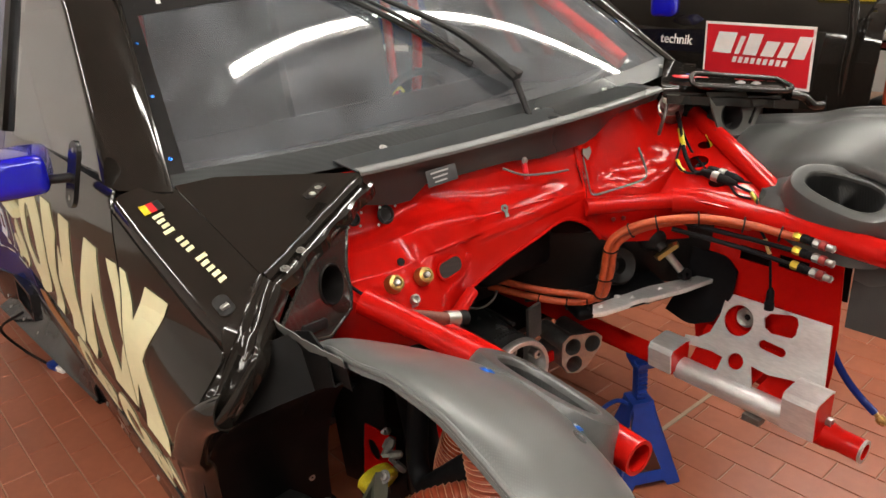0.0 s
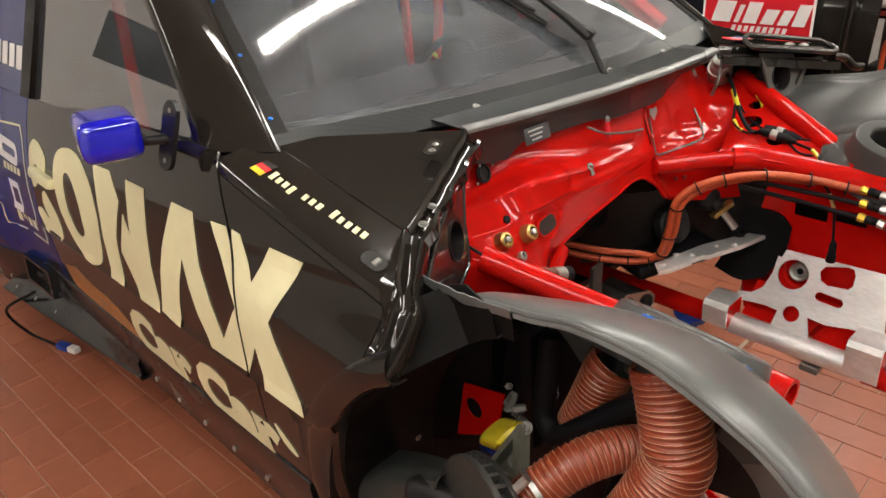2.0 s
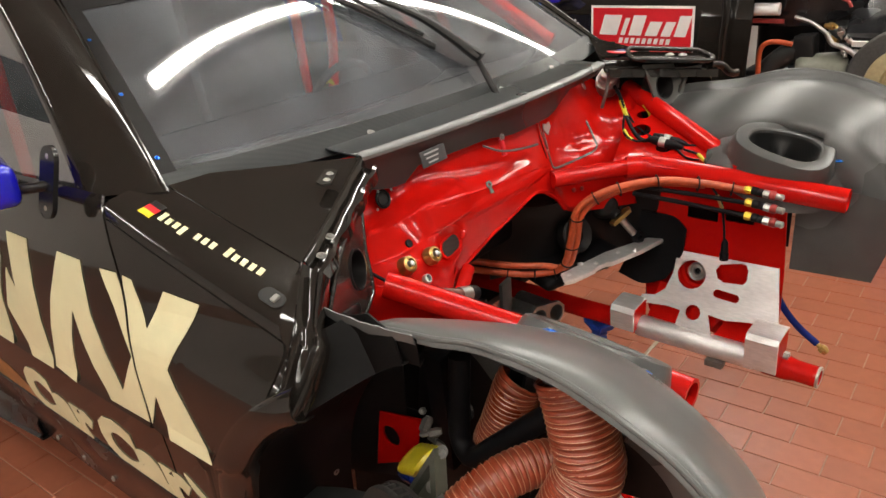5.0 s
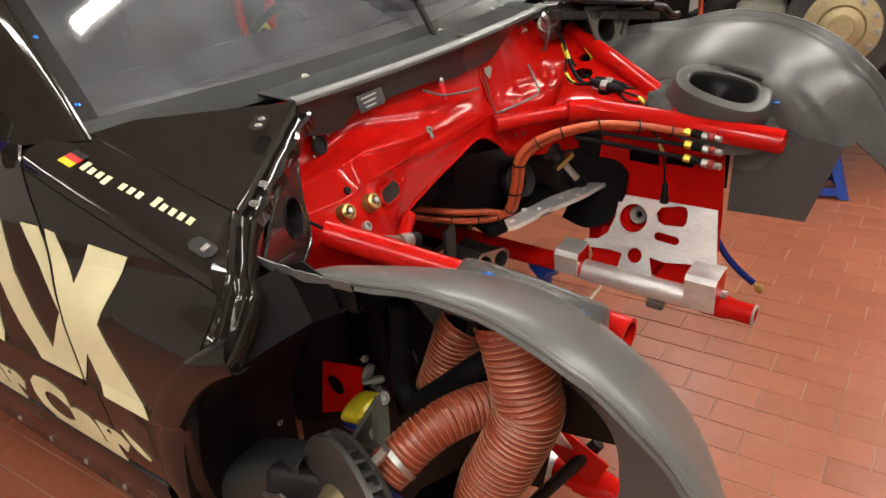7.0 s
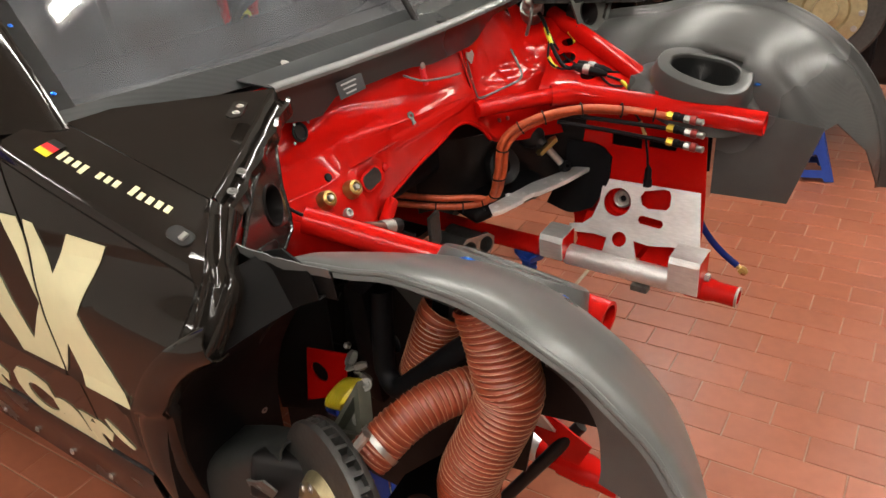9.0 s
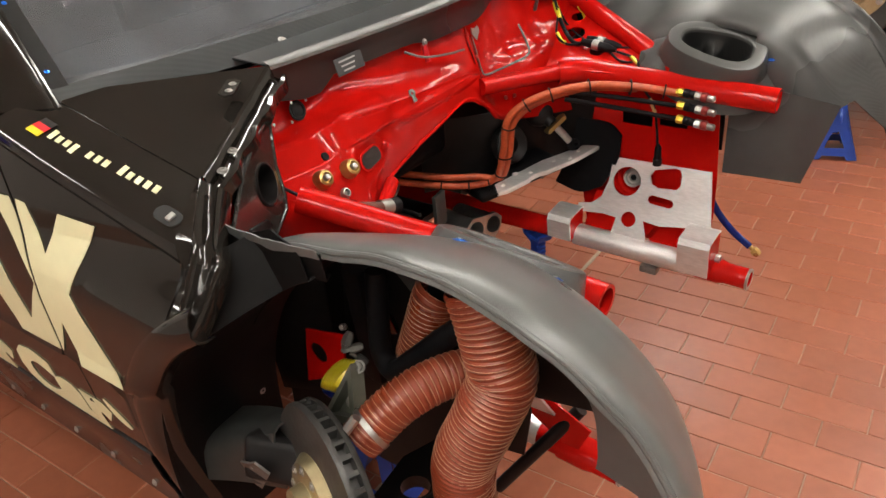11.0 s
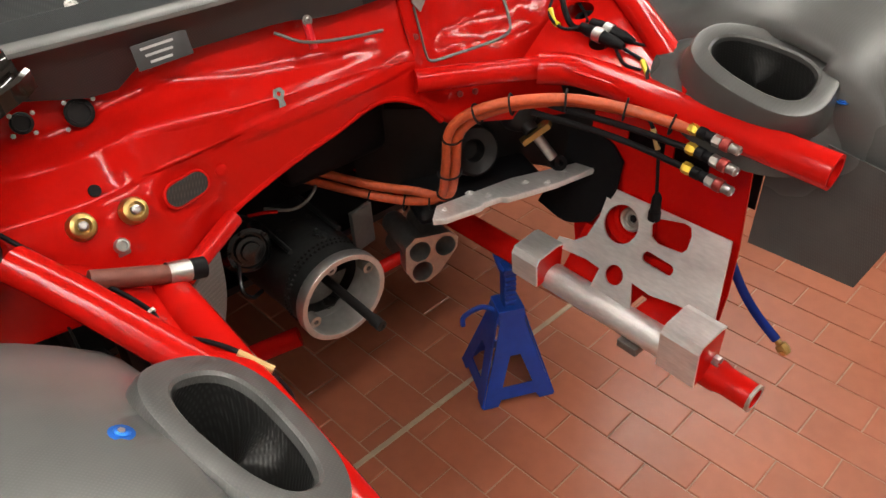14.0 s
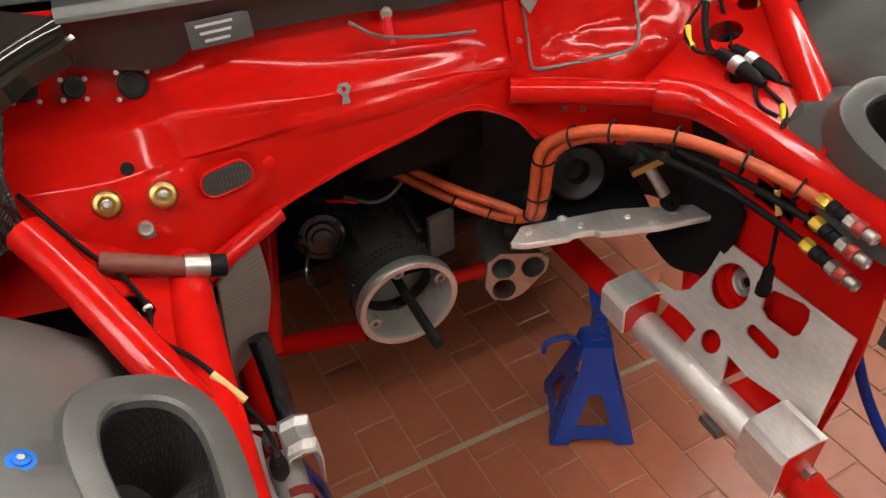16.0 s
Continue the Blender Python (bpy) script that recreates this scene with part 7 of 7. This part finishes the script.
# hub and disc of the second car
part("brake_disc", lathe([(0.09, -0.02), (0.235, -0.02), (0.245, -0.012), (0.245, 0.012), (0.235, 0.02), (0.09, 0.02), (0.09, -0.02)], (0.49, 2.36, 0.785), (0.15, -1, 0.12), 48), DISC_IRON, CAR_B, "dark brake disc")
part("disc_bell", lathe([(0.165, 0.0), (0.16, 0.025), (0.10, 0.03), (0.09, 0.02), (0.055, 0.025), (0.05, 0.06), (0, 0.06)], (0.49, 2.35, 0.785), (0.15, -1, 0.12), 36), PALE_GOLD, CAR_B, "gold disc bell")
for k in range(12):
    a = 2 * math.pi * k / 12
    bolt("bell_bolt", V(0.49 + 0.13 * math.cos(a), 2.325 - 0.003, 0.785 + 0.13 * math.sin(a)) + V(0.02 * math.cos(a), 0.018 * math.sin(a), 0), (0.15, -1, 0.12), 0.009, STEEL, CAR_B)
part("orange_hose", bar([(-0.145, 2.36, 0.79), (-0.14, 2.35, 0.90), (-0.11, 2.35, 0.94), (-0.06, 2.36, 0.945), (0.0, 2.37, 0.935)], 0.012, 10), ORANGE, CAR_B)
part("front_body", box((0.9, 1.0, 0.62), pose(0.10, 3.35, 0.92), 0.08, 3), SATIN, CAR_B)
part("wing_panel", surface([[V(-0.26, 2.42, 1.135), V(-0.12, 2.41, 1.14), V(-0.02, 2.43, 1.17), V(0.12, 2.47, 1.225), V(0.30, 2.55, 1.27)], [V(-0.26, 2.38, 1.16), V(-0.12, 2.37, 1.165), V(-0.02, 2.39, 1.20), V(0.12, 2.44, 1.255), V(0.30, 2.52, 1.30)], [V(-0.28, 2.60, 1.20), V(-0.12, 2.60, 1.21), V(0.0, 2.62, 1.24), V(0.12, 2.66, 1.29), V(0.30, 2.75, 1.33)]], 4, 5), BLACK, CAR_B, "glossy black wing panel edge", solid=0.008)
part("wing_wall", surface([[V(-0.26, 2.44, 1.13), V(-0.02, 2.44, 1.16), V(0.12, 2.48, 1.22), V(0.28, 2.56, 1.26)], [V(-0.26, 2.47, 1.0), V(-0.02, 2.48, 1.0), V(0.10, 2.52, 1.02), V(0.24, 2.60, 1.06)]], 3, 4), SATIN_GLOSS, CAR_B, solid=0.006)
part("pale_tube", bar([(-0.26, 2.40, 1.085), (-0.085, 2.41, 1.087)], 0.030, 16, steps=1), WHITE, CAR_B, "short pale tube")
part("red_strip", box((0.20, 0.01, 0.022), pose(-0.16, 2.41, 1.032), 0.004), DULL_RED, CAR_B)
part("silver_strut", bar([(-0.02, 2.43, 1.05), (0.06, 2.44, 1.02), (0.14, 2.44, 0.965)], 0.010, 10), STEEL, CAR_B)
part("stub_edge", bar([(-0.285, 2.245, 1.24), (-0.27, 2.235, 1.10), (-0.275, 2.225, 0.95), (-0.27, 2.225, 0.72)], 0.020, 12), BLACK, CAR_B)
part("stub_tape", bar([(-0.35, 2.33, 1.225), (-0.30, 2.27, 1.20), (-0.285, 2.24, 1.12)], 0.010, 8), BLACK, CAR_B)
part("tray", box((0.36, 0.30, 0.02), pose(0.02, 2.52, 0.78, 6, 0, 0), 0.006), SATIN_GLOSS, CAR_B)
part("air_pipe", bar([(-0.14, 2.42, 0.78), (-0.06, 2.42, 0.86), (0.03, 2.42, 0.915)], 0.050, 16), DUCT_GREY, CAR_B)
part("square_duct", box((0.09, 0.10, 0.15), pose(0.05, 2.42, 0.90, 0, -6, 0), 0.012), SATIN, CAR_B)
part("drum", lathe([(0, -0.11), (0.080, -0.11), (0.092, -0.09), (0.092, 0.09), (0.080, 0.11), (0.05, 0.112), (0, 0.112)], (0.13, 2.42, 0.80), (1, 0.2, 0.08), 28), OLIVE, CAR_B, "grey metal drum")
ENG = part("engine_cover", box((0.34, 0.36, 0.11), pose(0.36, 2.56, 1.0, 22, 0, 6), 0.03, 3), SATIN_GLOSS, CAR_B, "black engine cover with a plain white bar")
part("cover_bar", box((0.15, 0.004, 0.028), pose(0.33, 2.363, 0.950, 22, 0, 6)), WHITE, ENG)
for k, (x, z) in enumerate(((0.155, 1.02), (0.20, 0.99), (0.245, 0.96), (0.175, 0.95), (0.225, 0.915), (0.27, 0.905))):
    part("pipe_union", lathe([(0, -0.03), (0.011, -0.03), (0.013, -0.01), (0.017, -0.008), (0.017, 0.012), (0.010, 0.014), (0.010, 0.03), (0, 0.03)], (x, 2.38 + 0.01 * (k % 2), z), (math.cos(k * 1.9), -0.4, math.sin(k * 1.3)), 8), STEEL if k % 3 else BRASS, ENG)
part("fuel_rail", bar([(0.14, 2.38, 0.99), (0.17, 2.375, 0.945), (0.22, 2.37, 0.93), (0.27, 2.37, 0.90), (0.29, 2.37, 0.865)], 0.012, 10), STEEL, ENG)
part("red_wire", bar([(0.17, 2.45, 1.13), (0.20, 2.44, 1.12), (0.215, 2.44, 1.095)], 0.008, 8), DULL_RED, CAR_B)
part("engine_mass", box((0.5, 0.4, 0.25), pose(0.30, 2.80, 0.85, 0, 0, 10), 0.05, 3), SATIN, CAR_B)
part("rail", bar([(-0.1, 2.55, 0.75), (0.8, 2.55, 0.72)], 0.03, 12, steps=1), SATIN, CAR_B)

# ---- floor tiles, last ----
TL, TW, GAP = 0.2255, 0.1115, 0.0030
TURN = radians(3.9)
TU, TV = V(-math.sin(TURN), math.cos(TURN), 0), V(math.cos(TURN), math.sin(TURN), 0)
ORG = V(0.847, 0.722, 0)


def tile_mesh(bm, m):
    hx, hy, b = TL / 2 - GAP / 2, TW / 2 - GAP / 2, 0.0022
    lo = [bm.verts.new(m @ V(sx * hx, sy * hy, -0.011)) for sx, sy in ((-1, -1), (1, -1), (1, 1), (-1, 1))]
    mi = [bm.verts.new(m @ V(sx * hx, sy * hy, -b)) for sx, sy in ((-1, -1), (1, -1), (1, 1), (-1, 1))]
    hi = [bm.verts.new(m @ V(sx * (hx - b), sy * (hy - b), 0)) for sx, sy in ((-1, -1), (1, -1), (1, 1), (-1, 1))]
    for a, c in ((lo, mi), (mi, hi)):
        for k in range(4):
            j = (k + 1) % 4
            bm.faces.new((a[k], a[j], c[j], c[k]))
    bm.faces.new(hi)


bm = bmesh.new()
tile_mesh(bm, Matrix())
TILE_ME = bpy.data.meshes.new("tile")
bm.to_mesh(TILE_ME)
bm.free()
TILE_ME.materials.append(TILE)
rest = bmesh.new()
rng = random.Random(4)
near = []
for j in range(-52, 44):
    for i in range(-26, 30):
        c = ORG + TU * (j + 0.5) * TW + TV * ((i + 0.5) * TL + (TL / 2 if j % 2 else 0))
        if not (-5.9 < c.x < 5.9 and -4.9 < c.y < 5.9):
            continue
        m = Matrix.Translation(c + V(0, 0, rng.uniform(-0.0007, 0.0007))) @ pose(0, 0, 0, rng.uniform(-0.08, 0.08), rng.uniform(-0.06, 0.06), math.degrees(TURN) + rng.uniform(-0.3, 0.3))
        near.append(((c - V(0.75, 0.75, 0)).length, m))
near.sort(key=lambda p: p[0])
for k, (_, m) in enumerate(near):
    if k < 290:
        ob = new("tile", TILE_ME)
        ob.parent = FLOOR
        ob.matrix_local = m
    else:
        tile_mesh(rest, m)
tagged(part("tile_field", rest, TILE, FLOOR, smooth=False), "red quarry tiles", kind="stuff")
tagged(part("joint_strip", box((0.014, 3.4, 0.006), pose(0.012, 0.9, 0.0005, 0, 0, 2.2)), STRIP, None, smooth=False), "pale expansion joint strip in the tiled floor", "trim", kind="structure")
